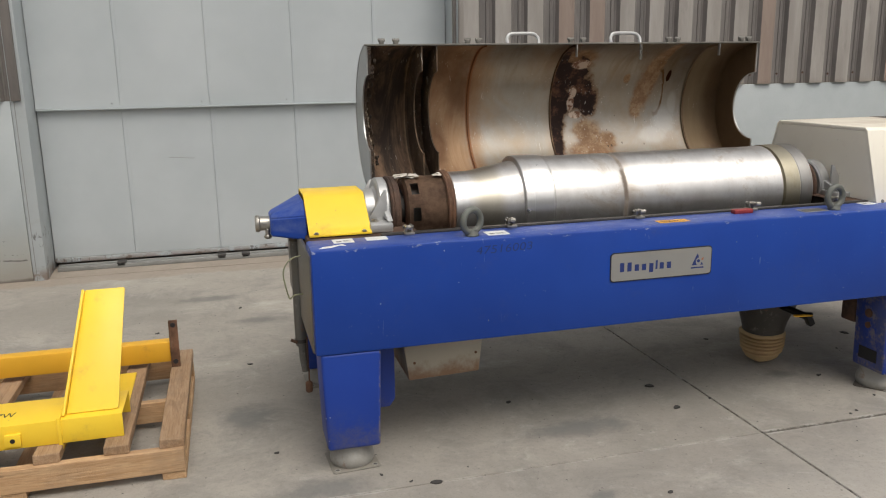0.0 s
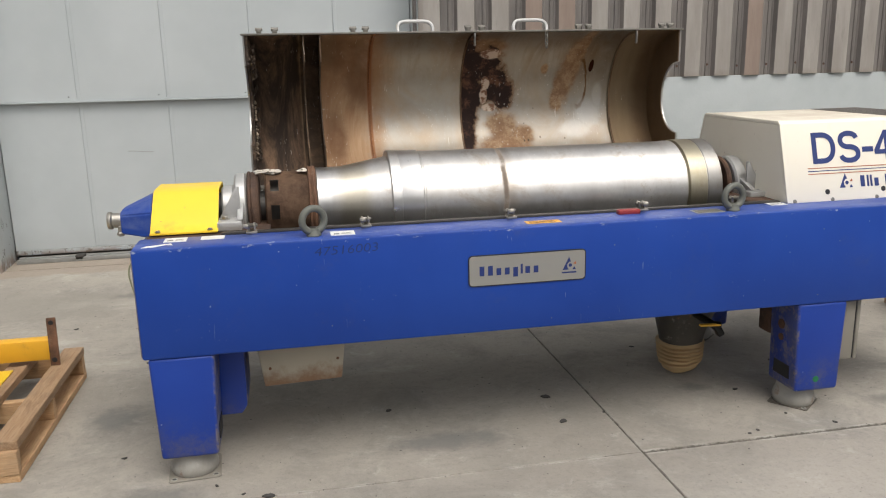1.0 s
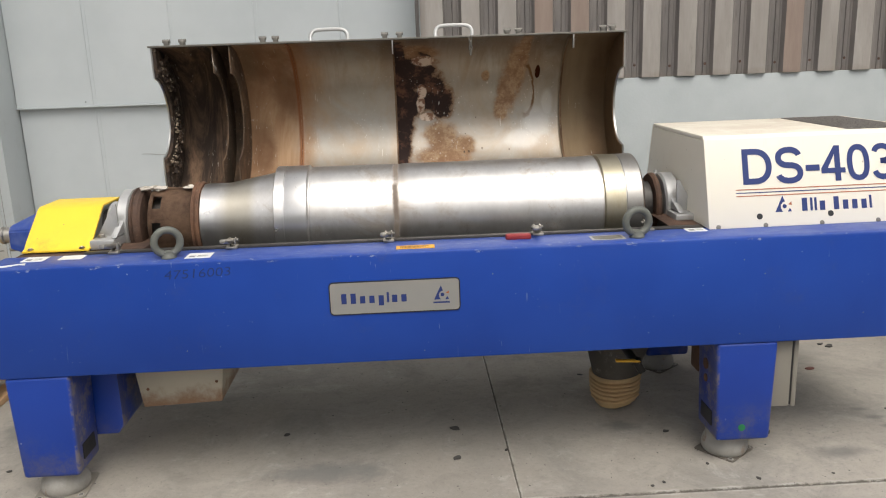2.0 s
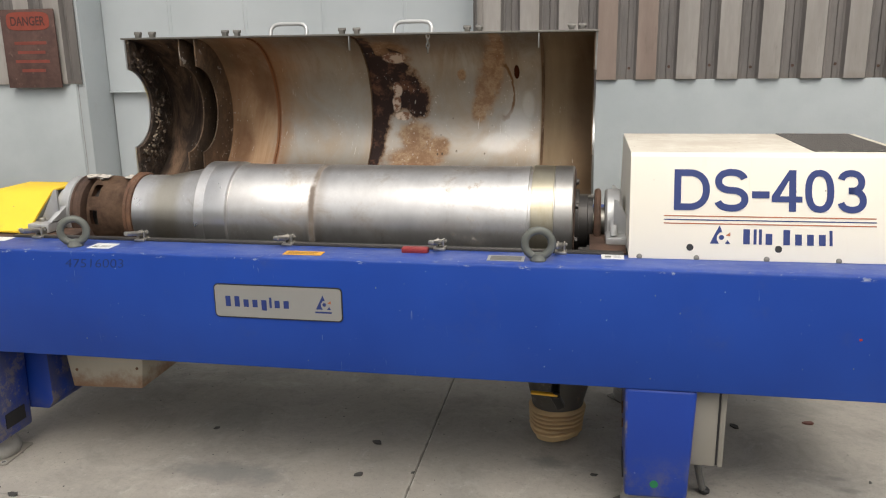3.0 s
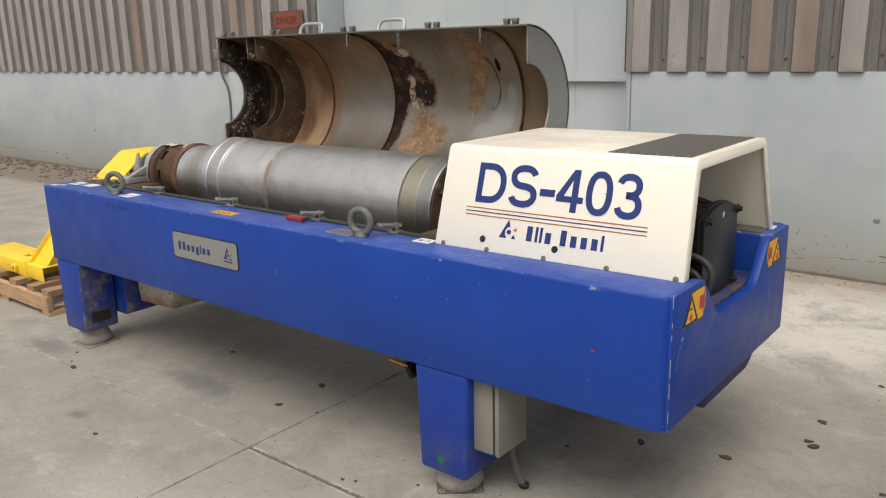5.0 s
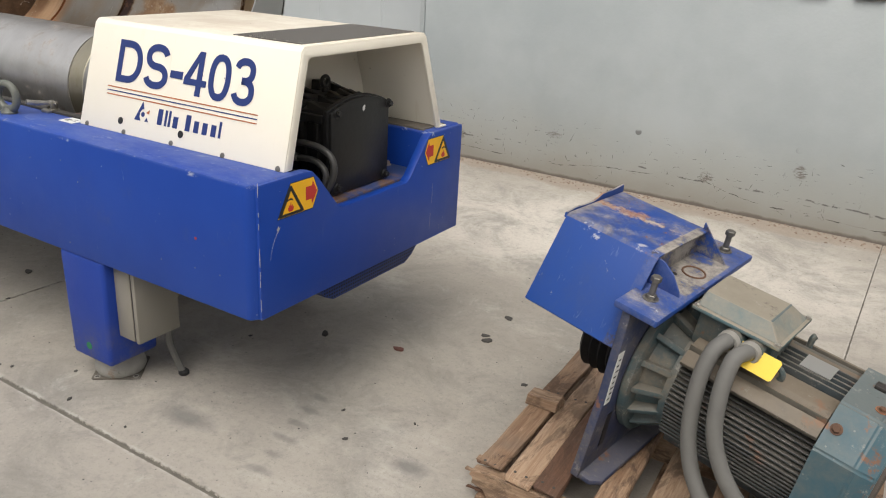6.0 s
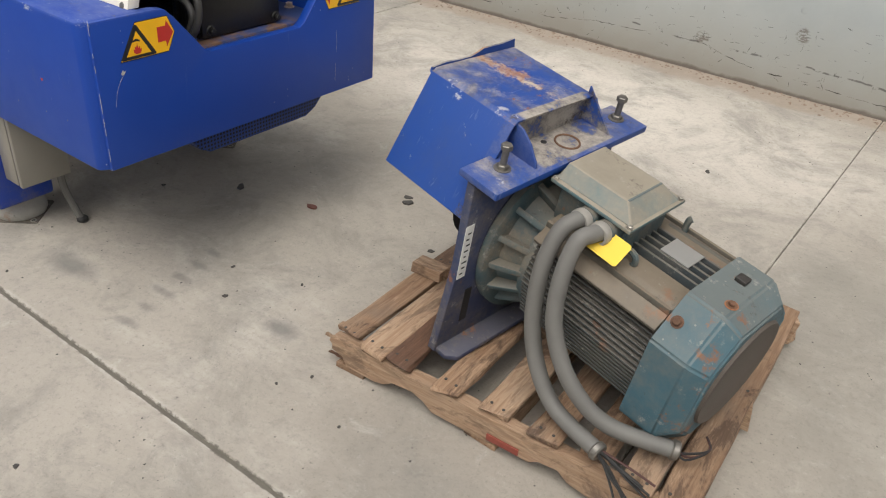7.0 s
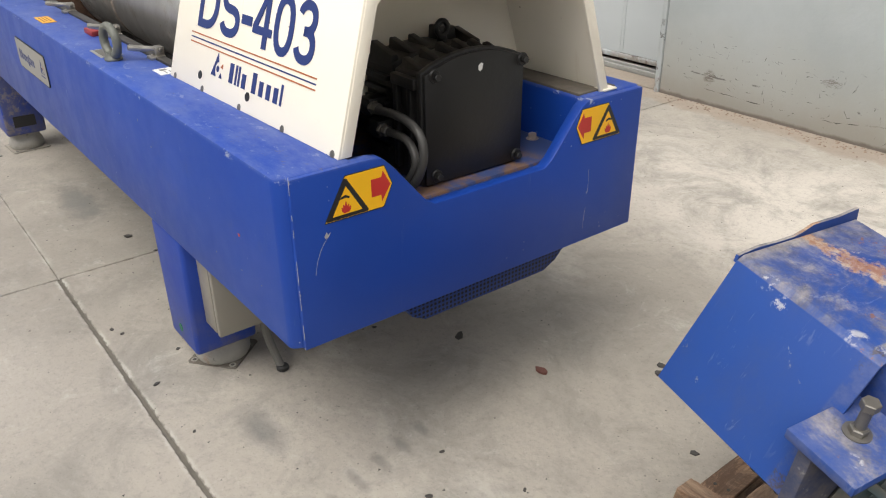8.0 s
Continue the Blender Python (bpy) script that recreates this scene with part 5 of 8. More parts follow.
def leg(x0, x1, y0, y1, slot_side):
    lb = box((x0, y0, 0.098), (x1, y1, 0.5), 0.014, 3)
    for v in lb.verts:
        v.co.x += (0.012 if v.co.x < (x0 + x1) / 2 else -0.012) * (0.49 - v.co.z) / 0.38
    lg = part("leg", lb, LEGBLUE, machine)
    yc = (y0 + y1) / 2
    xs = (x1 - 0.016, x1 - 0.006) if slot_side > 0 else (x0 + 0.006, x0 + 0.016)
    part("slot", box((xs[0], yc - 0.055, 0.145), (xs[1], yc + 0.055, 0.205)), INK, lg, "dark fork slot")
    xc = (x0 + x1) / 2
    if slot_side < 0:
        xc, yc = xc - 0.02, yc + 0.025
    foot = moved(lathe([(0, 0), (0, 0.084), (0.012, 0.09), (0.028, 0.09), (0.045, 0.086), (0.058, 0.078), (0.075, 0.076), (0.095, 0.076), (0.095, 0)], 40), Matrix.Translation((xc, yc, 0.006)) @ Matrix.Rotation(radians(-90), 4, "Y"))
    part("foot", foot, GALV, lg, "round levelling foot")
    turn = 4 if slot_side > 0 else 39
    spread = Matrix.Translation((xc, yc, 0)) @ Matrix.Rotation(radians(turn), 4, "Z") @ Matrix.Scale(0.9 if slot_side > 0 else 0.8, 4)
    part("base_plate", moved(prism([(-0.108, -0.098), (-0.098, -0.108), (0.098, -0.108), (0.108, -0.098), (0.108, 0.098), (0.098, 0.108), (-0.098, 0.108), (-0.108, 0.098)], "z", 0.0, 0.006, 0.002), spread), PALEPLATE if slot_side > 0 else FOOTPLATE, lg, "thin rusty base plate")
    for sx in (-0.085, 0.085):
        part("hole_rim", moved(lathe([(0.006, 0.008), (0.0078, 0.009), (0.0078, 0.0135), (0.006, 0.0145)], 16), spread @ Matrix.Translation((sx, -0.085, 0)) @ Matrix.Rotation(radians(-90), 4, "Y")), GALV, lg)
        part("bolt_hole", moved(lathe([(0.0058, 0.0), (0.0064, 0.0085), (0.006, 0.0088)], 16), spread @ Matrix.Translation((sx, -0.085, 0)) @ Matrix.Rotation(radians(-90), 4, "Y")), INK, lg)
    return lg


leg(0.378, 0.612, 2.949, 3.15, 1)
leg(3.014, 3.248, 2.949, 3.15, -1)
leg(0.378, 0.612, 3.855, 4.056, 1)
leg(3.014, 3.248, 3.855, 4.056, -1)
for x, z, s in ((3.0165, 0.38, 0.022), (3.0185, 0.32, 0.016)):
    part("rust_hole", moved(disc(s, 0.004, 18), Matrix.Translation((x, 3.06, z)) @ Matrix.Rotation(radians(-90), 4, "Y")), RUST, machine)
part("touch_up_spot", moved(disc(0.014, 0.0015, 16), Matrix.Translation((3.124, 2.949, 0.153)) @ Matrix.Rotation(radians(90), 4, "X")), plain("green_dot", (0.01, 0.16, 0.06), 0.5), machine)

# feed end: tube, tapered nose, yellow cover
part("feed_tube", moved(lathe([(0.187, 0.0), (0.187, 0.026), (0.185, 0.033), (0.19, 0.036), (0.2, 0.036), (0.205, 0.0305), (0.4, 0.03), (0.4, 0)], 32), AXIS @ Matrix.Translation((0, -0.012, -0.022))), ZINC, machine, "steel feed tube with clamp")
part("clamp_knob", moved(join(disc(0.01, 0.035, 14, 0.003), moved(disc(0.016, 0.018, 14, 0.006), Matrix.Translation((0, 0, -0.008)))), Matrix.Translation((0.234, 3.46, 0.872))), ZINC, machine)
nose = bmesh.new()
ra = [nose.verts.new((0.245, y, z)) for y, z in ((3.415, 0.88), (3.415, 0.955), (3.44, 0.972), (3.53, 0.972), (3.555, 0.955), (3.555, 0.88))]
rb = [nose.verts.new((0.385, y, z)) for y, z in ((3.285, 0.88), (3.32, 0.975), (3.4, 1.032), (3.6, 1.032), (3.68, 0.975), (3.71, 0.88))]
for k in range(6):
    nose.faces.new((ra[k], ra[(k + 1) % 6], rb[(k + 1) % 6], rb[k]))
nose.faces.new(ra[::-1]), nose.faces.new(rb)
bmesh.ops.bevel(nose, geom=nose.edges[:], offset=0.006, segments=2, affect="EDGES")
part("nose_housing", nose, BLUE, machine, "tapered blue nose housing")
outer = [(3.214, 0.912), (3.236, 0.917), (3.26, 0.938), (3.395, 1.04), (3.418, 1.05), (3.605, 1.05), (3.625, 1.04), (3.722, 0.945), (3.745, 0.92), (3.772, 0.912)]
inner = [(3.772, 0.906), (3.74, 0.914), (3.714, 0.94), (3.617, 1.033), (3.602, 1.043), (3.421, 1.043), (3.403, 1.033), (3.268, 0.933), (3.242, 0.911), (3.214, 0.906)]
cover = part("yellow_cover", prism(outer + inner, "x", 0.386, 0.64), YELLOW, machine, "bright yellow folded sheet cover")
part("end_sheet", prism([(3.28, 0.906), (3.41, 1.035), (3.612, 1.035), (3.71, 0.906)], "x", 0.612, 0.62), ALU, cover)
for x in (0.415, 0.61):
    part("screw", moved(bolt(0.008, 0.005), Matrix.Translation((x, 3.226, 0.916))), ZINC, cover)
pipe = part("drain_pipe", tube([(0.35, 3.5, 0.88), (0.352, 3.5, 0.7), (0.35, 3.5, 0.5), (0.352, 3.5, 0.36)], 0.0255, 16, 4), PIPEGREY, machine, "grimy vertical drain pipe at the feed end")
part("pipe_tail", tube([(0.353, 3.5, 0.37), (0.356, 3.5, 0.3), (0.364, 3.5, 0.235)], 0.017, 14, 4), PIPEGREY, pipe)
for z in (0.375, 0.84):
    part("pipe_clamp", moved(lathe([(0, 0.026), (0, 0.029), (0.016, 0.029), (0.016, 0.026)], 20), Matrix.Translation((0.351, 3.5, z)) @ Matrix.Rotation(radians(-90), 4, "Y")), DARKSTEEL, pipe)
part("clamp_screw", moved(disc(0.007, 0.03, 8), Matrix.Translation((0.33, 3.468, 0.383)) @ Matrix.Rotation(radians(-60), 4, "Y")), DARKRUST, pipe)
part("rusty_strap", box((0.37, 3.47, 0.24), (0.378, 3.5, 0.4), 0.003), DARKRUST, pipe)
part("pipe_end", moved(disc(0.016, 0.05, 12, 0.005), Matrix.Translation((0.374, 3.49, 0.135))), RUST, pipe)
part("rusty_strap", box((0.374, 3.485, 0.18), (0.38, 3.5, 0.25), 0.002), RUST, pipe)
part("cable", tube([(0.362, 3.3, 0.815), (0.349, 3.3, 0.815), (0.316, 3.3, 0.806), (0.288, 3.3, 0.777), (0.278, 3.3, 0.739), (0.285, 3.3, 0.689), (0.296, 3.3, 0.643), (0.302, 3.3, 0.636), (0.321, 3.3, 0.649), (0.362, 3.3, 0.652)], 0.0032, 6, 8), plain("pale_cable", (0.26, 0.27, 0.17), 0.6), machine, "thin pale looped cable")


def pillow(x0, x1, r, flip):
    """A cast bearing housing: ring, base block, ribs, bolts."""
    ring = moved(lathe([(x0, r * 0.55), (x0, r * 0.93), (x0 + 0.008, r), (x1 - 0.008, r), (x1, r * 0.93), (x1, r * 0.55), (x0, r * 0.55)], 56), AXIS)
    pb = part("bearing_housing", ring, ALU, machine, "cast aluminium bearing housing")
    side = -1 if flip else 1
    for s in (-1, 1):
        yb = AY + s * (r + 0.055)
        xb = (x0 + x1) / 2 - side * 0.03
        part("foot_block", box((xb - 0.058, yb - 0.06, 0.903), (xb + 0.038, yb + 0.06, 0.94), 0.006), ALU, pb)
        part("bolt", moved(bolt(0.013, 0.012), Matrix.Translation((xb - side * 0.03, yb, 0.94))), ZINC, pb)
        part("gusset", prism([(AY + s * (r + 0.1), 0.944), (AY + s * (r * 0.6), 0.944), (AY + s * r * 0.75, AZ + r * 0.62), (AY + s * r * 0.95, AZ + r * 0.3)], "x", (x0 + x1) / 2 - 0.012, (x0 + x1) / 2 + 0.012, 0.003), ALU, pb)
        tri = [(xb - side * 0.055, 0.938), ((x0 + x1) / 2, 0.938), ((x0 + x1) / 2, 1.065), ((x0 + x1) / 2 - side * 0.012, 1.065)]
        part("rib", prism(tri, "y", yb - 0.03 * s - 0.006, yb - 0.03 * s + 0.006, 0.002), ALU, pb)
    return pb


pb = pillow(0.7, 0.75, 0.148, False)
part("bearing_hub", moved(lathe([(0.645, 0.07), (0.645, 0.09), (0.652, 0.098), (0.69, 0.1), (0.712, 0.126), (0.712, 0.07), (0.645, 0.07)], 48), AXIS), ALU, pb)
pillow(2.94, 3.0, 0.128, True)
part("bearing_base", box((2.885, 3.135, 0.9125), (3.01, 3.42, 0.917), 0.002), DARKRUST, machine, "rusty plate under the bearing")

# the bowl, turned in one piece, with its drum, rings and flange
bowl_prof = [(1.033, 0.0), (1.033, 0.15), (1.038, 0.157), (1.14, 0.157), (1.339, 0.194), (1.34, 0.214), (1.343, 0.2175), (1.379, 0.2175), (1.381, 0.2155), (1.385, 0.2155), (1.387, 0.2165), (1.47, 0.2165), (1.473, 0.214), (1.476, 0.206), (1.481, 0.206), (1.484, 0.2085),
             (1.819, 0.2085), (1.831, 0.2065), (1.845, 0.2065), (1.857, 0.2085), (2.614, 0.2085), (2.634, 0.2105), (2.656, 0.2105), (2.658, 0.196), (2.668, 0.196), (2.67, 0.214), (2.749, 0.214), (2.751, 0.212), (2.754, 0.212), (2.756, 0.214), (2.819, 0.214), (2.824, 0.21), (2.824, 0.0)]
bowl = part("bowl", moved(lathe(bowl_prof, 96), AXIS), BOWLSTEEL, machine, "brushed stainless bowl with stains and grooves")
part("end_hub", moved(lathe([(2.81, 0.0), (2.81, 0.125), (2.828, 0.125), (2.828, 0.1), (2.86, 0.1), (2.862, 0.092), (2.88, 0.092), (2.88, 0.0)], 48), AXIS @ Matrix.Translation((0.015, 0, 0))), DARKSTEEL, bowl)
part("seal_disc", moved(lathe([(2.885, 0.0), (2.885, 0.122), (2.893, 0.128), (2.903, 0.128), (2.91, 0.12), (2.91, 0.0)], 48), AXIS @ Matrix.Translation((0.015, 0, 0))), DARKRUST, bowl, "dark rusty seal disc")
part("end_face", moved(lathe([(2.822, 0.1), (2.822, 0.2), (2.8255, 0.205), (2.829, 0.2), (2.829, 0.1)], 64), AXIS), DARKRUST, bowl, "dark oily end face")
part("shaft", moved(lathe([(2.8, 0.0), (2.8, 0.055), (3.06, 0.055), (3.06, 0)], 32), AXIS), ZINC, bowl)
for k in range(8):
    a = 2 * math.pi * (k + 0.3) / 8
    part("bolt", moved(bolt(0.012, 0.01), Matrix.Translation((2.829, AY + 0.165 * math.cos(a), AZ + 0.165 * math.sin(a))) @ Matrix.Rotation(radians(90), 4, "Y")), DARKSTEEL, bowl)
part("flange_ring", moved(lathe([(1.022, 0.12), (1.022, 0.162), (1.026, 0.168), (1.034, 0.162), (1.045, 0.168), (1.055, 0.162), (1.055, 0.12)], 64), AXIS @ Matrix.Translation((-0.022, 0, 0))), RUST, bowl)
# rusty drum with square ports: an outer shell with gaps over a dark core
drum = part("discharge_drum", moved(lathe([(0.845, 0.09), (0.845, 0.128), (0.848, 0.132), (0.856, 0.132), (0.856, 0.09)], 48), AXIS @ Matrix.Translation((-0.022, 0, 0))), RUST, bowl, "rusty drum with square ports")
part("drum_core", moved(lathe([(0.85, 0.0), (0.85, 0.112), (1.03, 0.112), (1.03, 0)], 32), AXIS @ Matrix.Translation((-0.022, 0, 0))), DARKSTEEL, drum)
shell = bmesh.new()
N, cols = 64, [0.846, 0.852, 0.868, 0.902, 0.915, 0.97, 1.024]
rad = [0.136, 0.148, 0.151, 0.151, 0.148, 0.145, 0.148]
grid = [[shell.verts.new((x, r * math.cos(2 * math.pi * k / N), r * math.sin(2 * math.pi * k / N))) for x, r in zip(cols, rad)] for k in range(N)]
for k in range(N):
    for i in range(6):
        if i == 2 and k % 8 in (6, 7, 0, 1):
            continue
        shell.faces.new((grid[k][i], grid[(k + 1) % N][i], grid[(k + 1) % N][i + 1], grid[k][i + 1]))
bmesh.ops.solidify(shell, geom=shell.faces[:], thickness=0.014)
part("port_shell", moved(shell, AXIS @ Matrix.Translation((-0.022, 0, 0))), DRUMRUST, drum)
part("seal_flange", moved(lathe([(0.752, 0.05), (0.752, 0.148), (0.756, 0.153), (0.762, 0.153), (0.766, 0.148), (0.77, 0.151), (0.786, 0.15), (0.796, 0.142), (0.8, 0.12), (0.801, 0.07), (0.803, 0.05)], 56), AXIS), DARKRUST, bowl, "dark rusty seal flange")
random.seed(8)
for x, y, s in ((0.82, 3.46, 0.03), (0.87, 3.45, 0.026), (0.985, 3.46, 0.022)):
    bm = bmesh.new()
    bmesh.ops.create_icosphere(bm, subdivisions=3, radius=s)
    for v in bm.verts:
        v.co *= 0.75 + 0.7 * noise.noise(v.co * 55 + Vector((x * 40, 0, 0)))
        v.co.z *= 0.4
        v.co.x *= 1.3
    part("crust_flake", moved(bm, Matrix.Translation((x, y, 1.102))), plain("pale_flake", (0.5, 0.46, 0.4), 0.8, 0, 0.5, 60, 0.5), bowl)
part("shaft_stub", moved(lathe([(0.6, 0.0), (0.6, 0.07), (0.85, 0.07), (0.85, 0)], 32), AXIS), DARKSTEEL, bowl)

# the open lid: a half shell with its mouth towards the front, baffles inside
LY, LZ, LR = 3.88, 1.325, 0.345
LIDAX = Matrix.Translation((0, LY, LZ))
lid = part("lid", moved(lathe([(0.757, LR), (2.897, LR), (2.897, LR - 0.004), (0.757, LR - 0.004)], 56, -90, 90), LIDAX), LIDINSIDE, machine, "open half-round steel lid, stained inside")
part("lid_skin", moved(lathe([(0.755, LR + 0.001), (0.755, LR + 0.005), (2.899, LR + 0.005), (2.899, LR + 0.001)], 56, -90, 90), LIDAX), LIDOUT, lid)


def baffle(x, r, outer=LR - 0.003, thick=0.006, material=LIDINSIDE, name="baffle", low=0.0, lift=0.0):
    """A flat plate across the shell with a round bite out of it."""
    end = math.degrees(math.acos(low / r))
    pts = [(outer * math.cos(radians(a)), outer * math.sin(radians(a))) for a in range(-90, 91, 5)]
    pts += [(r * math.cos(radians(end * k / 15)) - low, lift + r * math.sin(radians(end * k / 15))) for k in range(15, -16, -1)]
    return part(name, moved(prism(pts, "x", x, x + thick), LIDAX), material, lid)


baffle(0.757, 0.18, LR, 0.007, LIDOUT, "end_baffle", 0.022, 0.03)
baffle(0.765, 0.183, LR - 0.004, 0.014, CRUST, "crust", 0.022, 0.03)
baffle(1.025, 0.198, low=0.01, lift=0.025)
baffle(1.1, 0.195, low=0.01, lift=0.025)
baffle(1.352, LR - 0.011, LR - 0.003, 0.006)
baffle(1.832, LR - 0.013, LR - 0.003, 0.005)
baffle(2.652, LR - 0.015, LR - 0.003, 0.008)
baffle(2.889, 0.178, LR, 0.008, LIDOUT, "end_baffle", 0.0, 0.01)
baffle(2.884, 0.18, LR - 0.004, 0.004, low=0.0, lift=0.01)
# crust clinging to the edge of the inner baffle and the foot of the shell
random.seed(5)
for k in range(110):
    a = radians(random.choice((random.uniform(-88, 85), random.uniform(-80, -20), random.uniform(35, 80))))
    rr = 0.2 + abs(random.gauss(0, 0.045))
    x = random.choice((0.781, 0.781, 0.79, 0.8))
    s = random.uniform(0.005, 0.017)
    bm = bmesh.new()
    bmesh.ops.create_icosphere(bm, subdivisions=2, radius=s)
    for v in bm.verts:
        v.co *= 0.85 + 0.6 * noise.noise(v.co * 90 + Vector((k * 3.1, 0, 0)))
        v.co.x *= 0.6
    part("crust_lump", moved(bm, Matrix.Translation((x, LY - 0.015 + rr * math.cos(a), LZ + 0.025 + rr * math.sin(a)))), CRUST, lid)
for k in range(70):
    bm = bmesh.new()
    bmesh.ops.create_icosphere(bm, subdivisions=2, radius=random.uniform(0.003, 0.01))
    for v in bm.verts:
        v.co *= 0.7 + 0.7 * noise.noise(v.co * 60 + Vector((k, 0, 0)))
    a = radians(random.uniform(-80, 5) if k < 46 else random.uniform(30, 72))
    rr = 0.2 + abs(random.gauss(0, 0.035))
    part("crust_lump", moved(bm, Matrix.Translation((0.786, LY - 0.02 + rr * math.cos(a), LZ + 0.028 + rr * math.sin(a)))), plain("pale_crust", (0.3, 0.24, 0.175), 0.8, 0, 0.6, 45, 0.6) if k == 0 else bpy.data.materials["pale_crust"], lid)
# a short chain hung from the upper rim
for k in range(4):
    z = LZ + LR - 0.012 - 0.019 * k
    ring_pts = [(0.0065 * math.cos(2 * math.pi * j / 10), 0.0, 0.013 * math.sin(2 * math.pi * j / 10)) for j in range(11)]
    part("chain_link", moved(tube(ring_pts, 0.0028, 6, 2), Matrix.Translation((2.185, LY - 0.02, z)) @ Matrix.Rotation(radians(90 * (k % 2) + 20), 4, "Z")), DULLZINC, lid)
# rims, stiffener tabs, handles, clamps along the upper edge
part("rim", box((0.75, LY - 0.016, LZ + LR - 0.003), (2.902, LY + 0.012, LZ + LR + 0.006), 0.002), DULLZINC, lid)
part("lower_rim", box((0.75, LY - 0.03, LZ - LR - 0.012), (2.902, LY + 0.012, LZ - LR + 0.006), 0.003), DULLZINC, lid)
for x in (1.83, 2.652):
    part("tab", box((x, LY - 0.012, LZ + LR - 0.065), (x + 0.006, LY + 0.006, LZ + LR - 0.004), 0.002), LIDOUT, lid)
for x0 in (1.468, 2.03):
    part("handle", tube([(x0, LY + 0.01, 1.672), (x0 + 0.001, LY + 0.02, 1.7), (x0 + 0.022, LY + 0.028, 1.72), (x0 + 0.08, LY + 0.03, 1.723), (x0 + 0.142, LY + 0.028, 1.72), (x0 + 0.164, LY + 0.02, 1.7), (x0 + 0.165, LY + 0.01, 1.672)], 0.0085, 10, 6), ALU, lid, "bare metal grab handle")
for x in (0.832, 0.902, 1.257, 1.314, 1.801, 1.867, 2.353, 2.404, 2.789, 2.833):
    part("clamp_lug", join(box((x - 0.011, LY - 0.012, 1.672), (x + 0.011, LY + 0.014, 1.698), 0.004), moved(disc(0.008, 0.032, 10), Matrix.Translation((x - 0.016, LY, 1.694)) @ Matrix.Rotation(radians(90), 4, "Y"))), DULLZINC, lid)
part("hinge_beam", box((0.8, 3.87, 0.908), (2.87, 3.94, 0.972), 0.006), DARKSTEEL, machine, "hinge rail under the open lid")

# toggle clamps along the front rim
for x in (0.77, 1.205, 1.793, 2.36, 2.785):
    c = part("toggle_clamp", join(box((x - 0.018, 3.1, 0.911), (x + 0.024, 3.15, 0.923), 0.004), box((x - 0.012, 3.118, 0.921), (x - 0.004, 3.148, 0.95), 0.003), box((x + 0.01, 3.118, 0.921), (x + 0.018, 3.148, 0.95), 0.003)), ZINC, machine)
    part("lever", tube([(x - 0.012, 3.06, 0.952), (x - 0.005, 3.085, 0.948), (x + 0.002, 3.118, 0.942), (x + 0.004, 3.148, 0.935)], 0.0095, 10, 4), ZINC, c)
    part("grip", moved(box((-0.012, -0.02, -0.008), (0.012, 0.02, 0.008), 0.005), Matrix.Translation((x - 0.01, 3.066, 0.951)) @ Matrix.Rotation(radians(-18), 4, "Z") @ Matrix.Rotation(radians(-12), 4, "X")), ZINC, c)
    part("pin", moved(disc(0.0065, 0.046, 10, 0.002), Matrix.Translation((x - 0.02, 3.135, 0.94)) @ Matrix.Rotation(radians(90), 4, "Y")), DULLZINC, c)


def eyebolt(x, y, turn):
    m = Matrix.Translation((x, y, 0)) @ Matrix.Rotation(radians(turn), 4, "Z")
    e = part("lifting_eye", moved(tube([(0.045 * math.cos(a), 0, 0.97 + 0.045 * math.sin(a)) for a in (2 * math.pi * k / 16 for k in range(16))], 0.0135, 14, 3, True), m), CASTGREEN, machine, "grey-green cast lifting eye")
    part("collar", moved(lathe([(0, 0), (0, 0.027), (0.005, 0.028), (0.01, 0.026), (0.018, 0.021), (0.026, 0.02), (0.026, 0)], 28), Matrix.Translation((x, y, 0.911)) @ Matrix.Rotation(radians(-90), 4, "Y")), CASTGREEN, e)


eyebolt(1.003, 3.01, 24)
eyebolt(2.716, 3.015, 8)

# stickers and plates on the beam's top
TOPZ = 0.9125
for nm, x0, x1, y0, y1, material in (("sticker", 0.46, 0.54, 3.04, 3.11, WHITE), ("sticker", 0.59, 0.675, 3.05, 3.11, WHITE), ("sticker", 1.065, 1.155, 2.985, 3.06, WHITE),
                                     ("sticker", 2.925, 3.0, 3.062, 3.122, WHITE), ("amber_sticker", 1.825, 1.965, 2.985, 3.035, ORANGE), ("data_plate", 2.545, 2.67, 2.99, 3.06, PLATE)):
    st = part(nm, box((x0, y0, TOPZ - 0.001), (x1, y1, TOPZ + 0.0012)), material, machine, "white warning sticker with faded print" if material is WHITE else "")
    if material is WHITE and x0 != 0.59:
        part("pictogram", join(box((x0 + 0.012, y0 + 0.014, TOPZ + 0.0012), (x0 + 0.032, y0 + 0.034, TOPZ + 0.0018)), box((x0 + 0.04, y0 + 0.02, TOPZ + 0.0012), (x1 - 0.01, y0 + 0.024, TOPZ + 0.0018)), box((x0 + 0.04, y0 + 0.034, TOPZ + 0.0012), (x1 - 0.014, y0 + 0.038, TOPZ + 0.0018))), FADEDINK, st)
    if nm == "amber_sticker":
        for k in range(3):
            part("text_line", box((x0 + 0.012, y0 + 0.01 + 0.012 * k, TOPZ + 0.0012), (x1 - 0.02 - 0.012 * (k % 2), y0 + 0.0135 + 0.012 * k, TOPZ + 0.0017)), OLDINK, st)
    if nm == "data_plate":
        part("text_block", box((x0 + 0.01, y0 + 0.01, TOPZ + 0.0012), (x1 - 0.01, y1 - 0.01, TOPZ + 0.002)), plain("plate_text", (0.12, 0.115, 0.1), 0.5, 0, 0.6, 60), st)
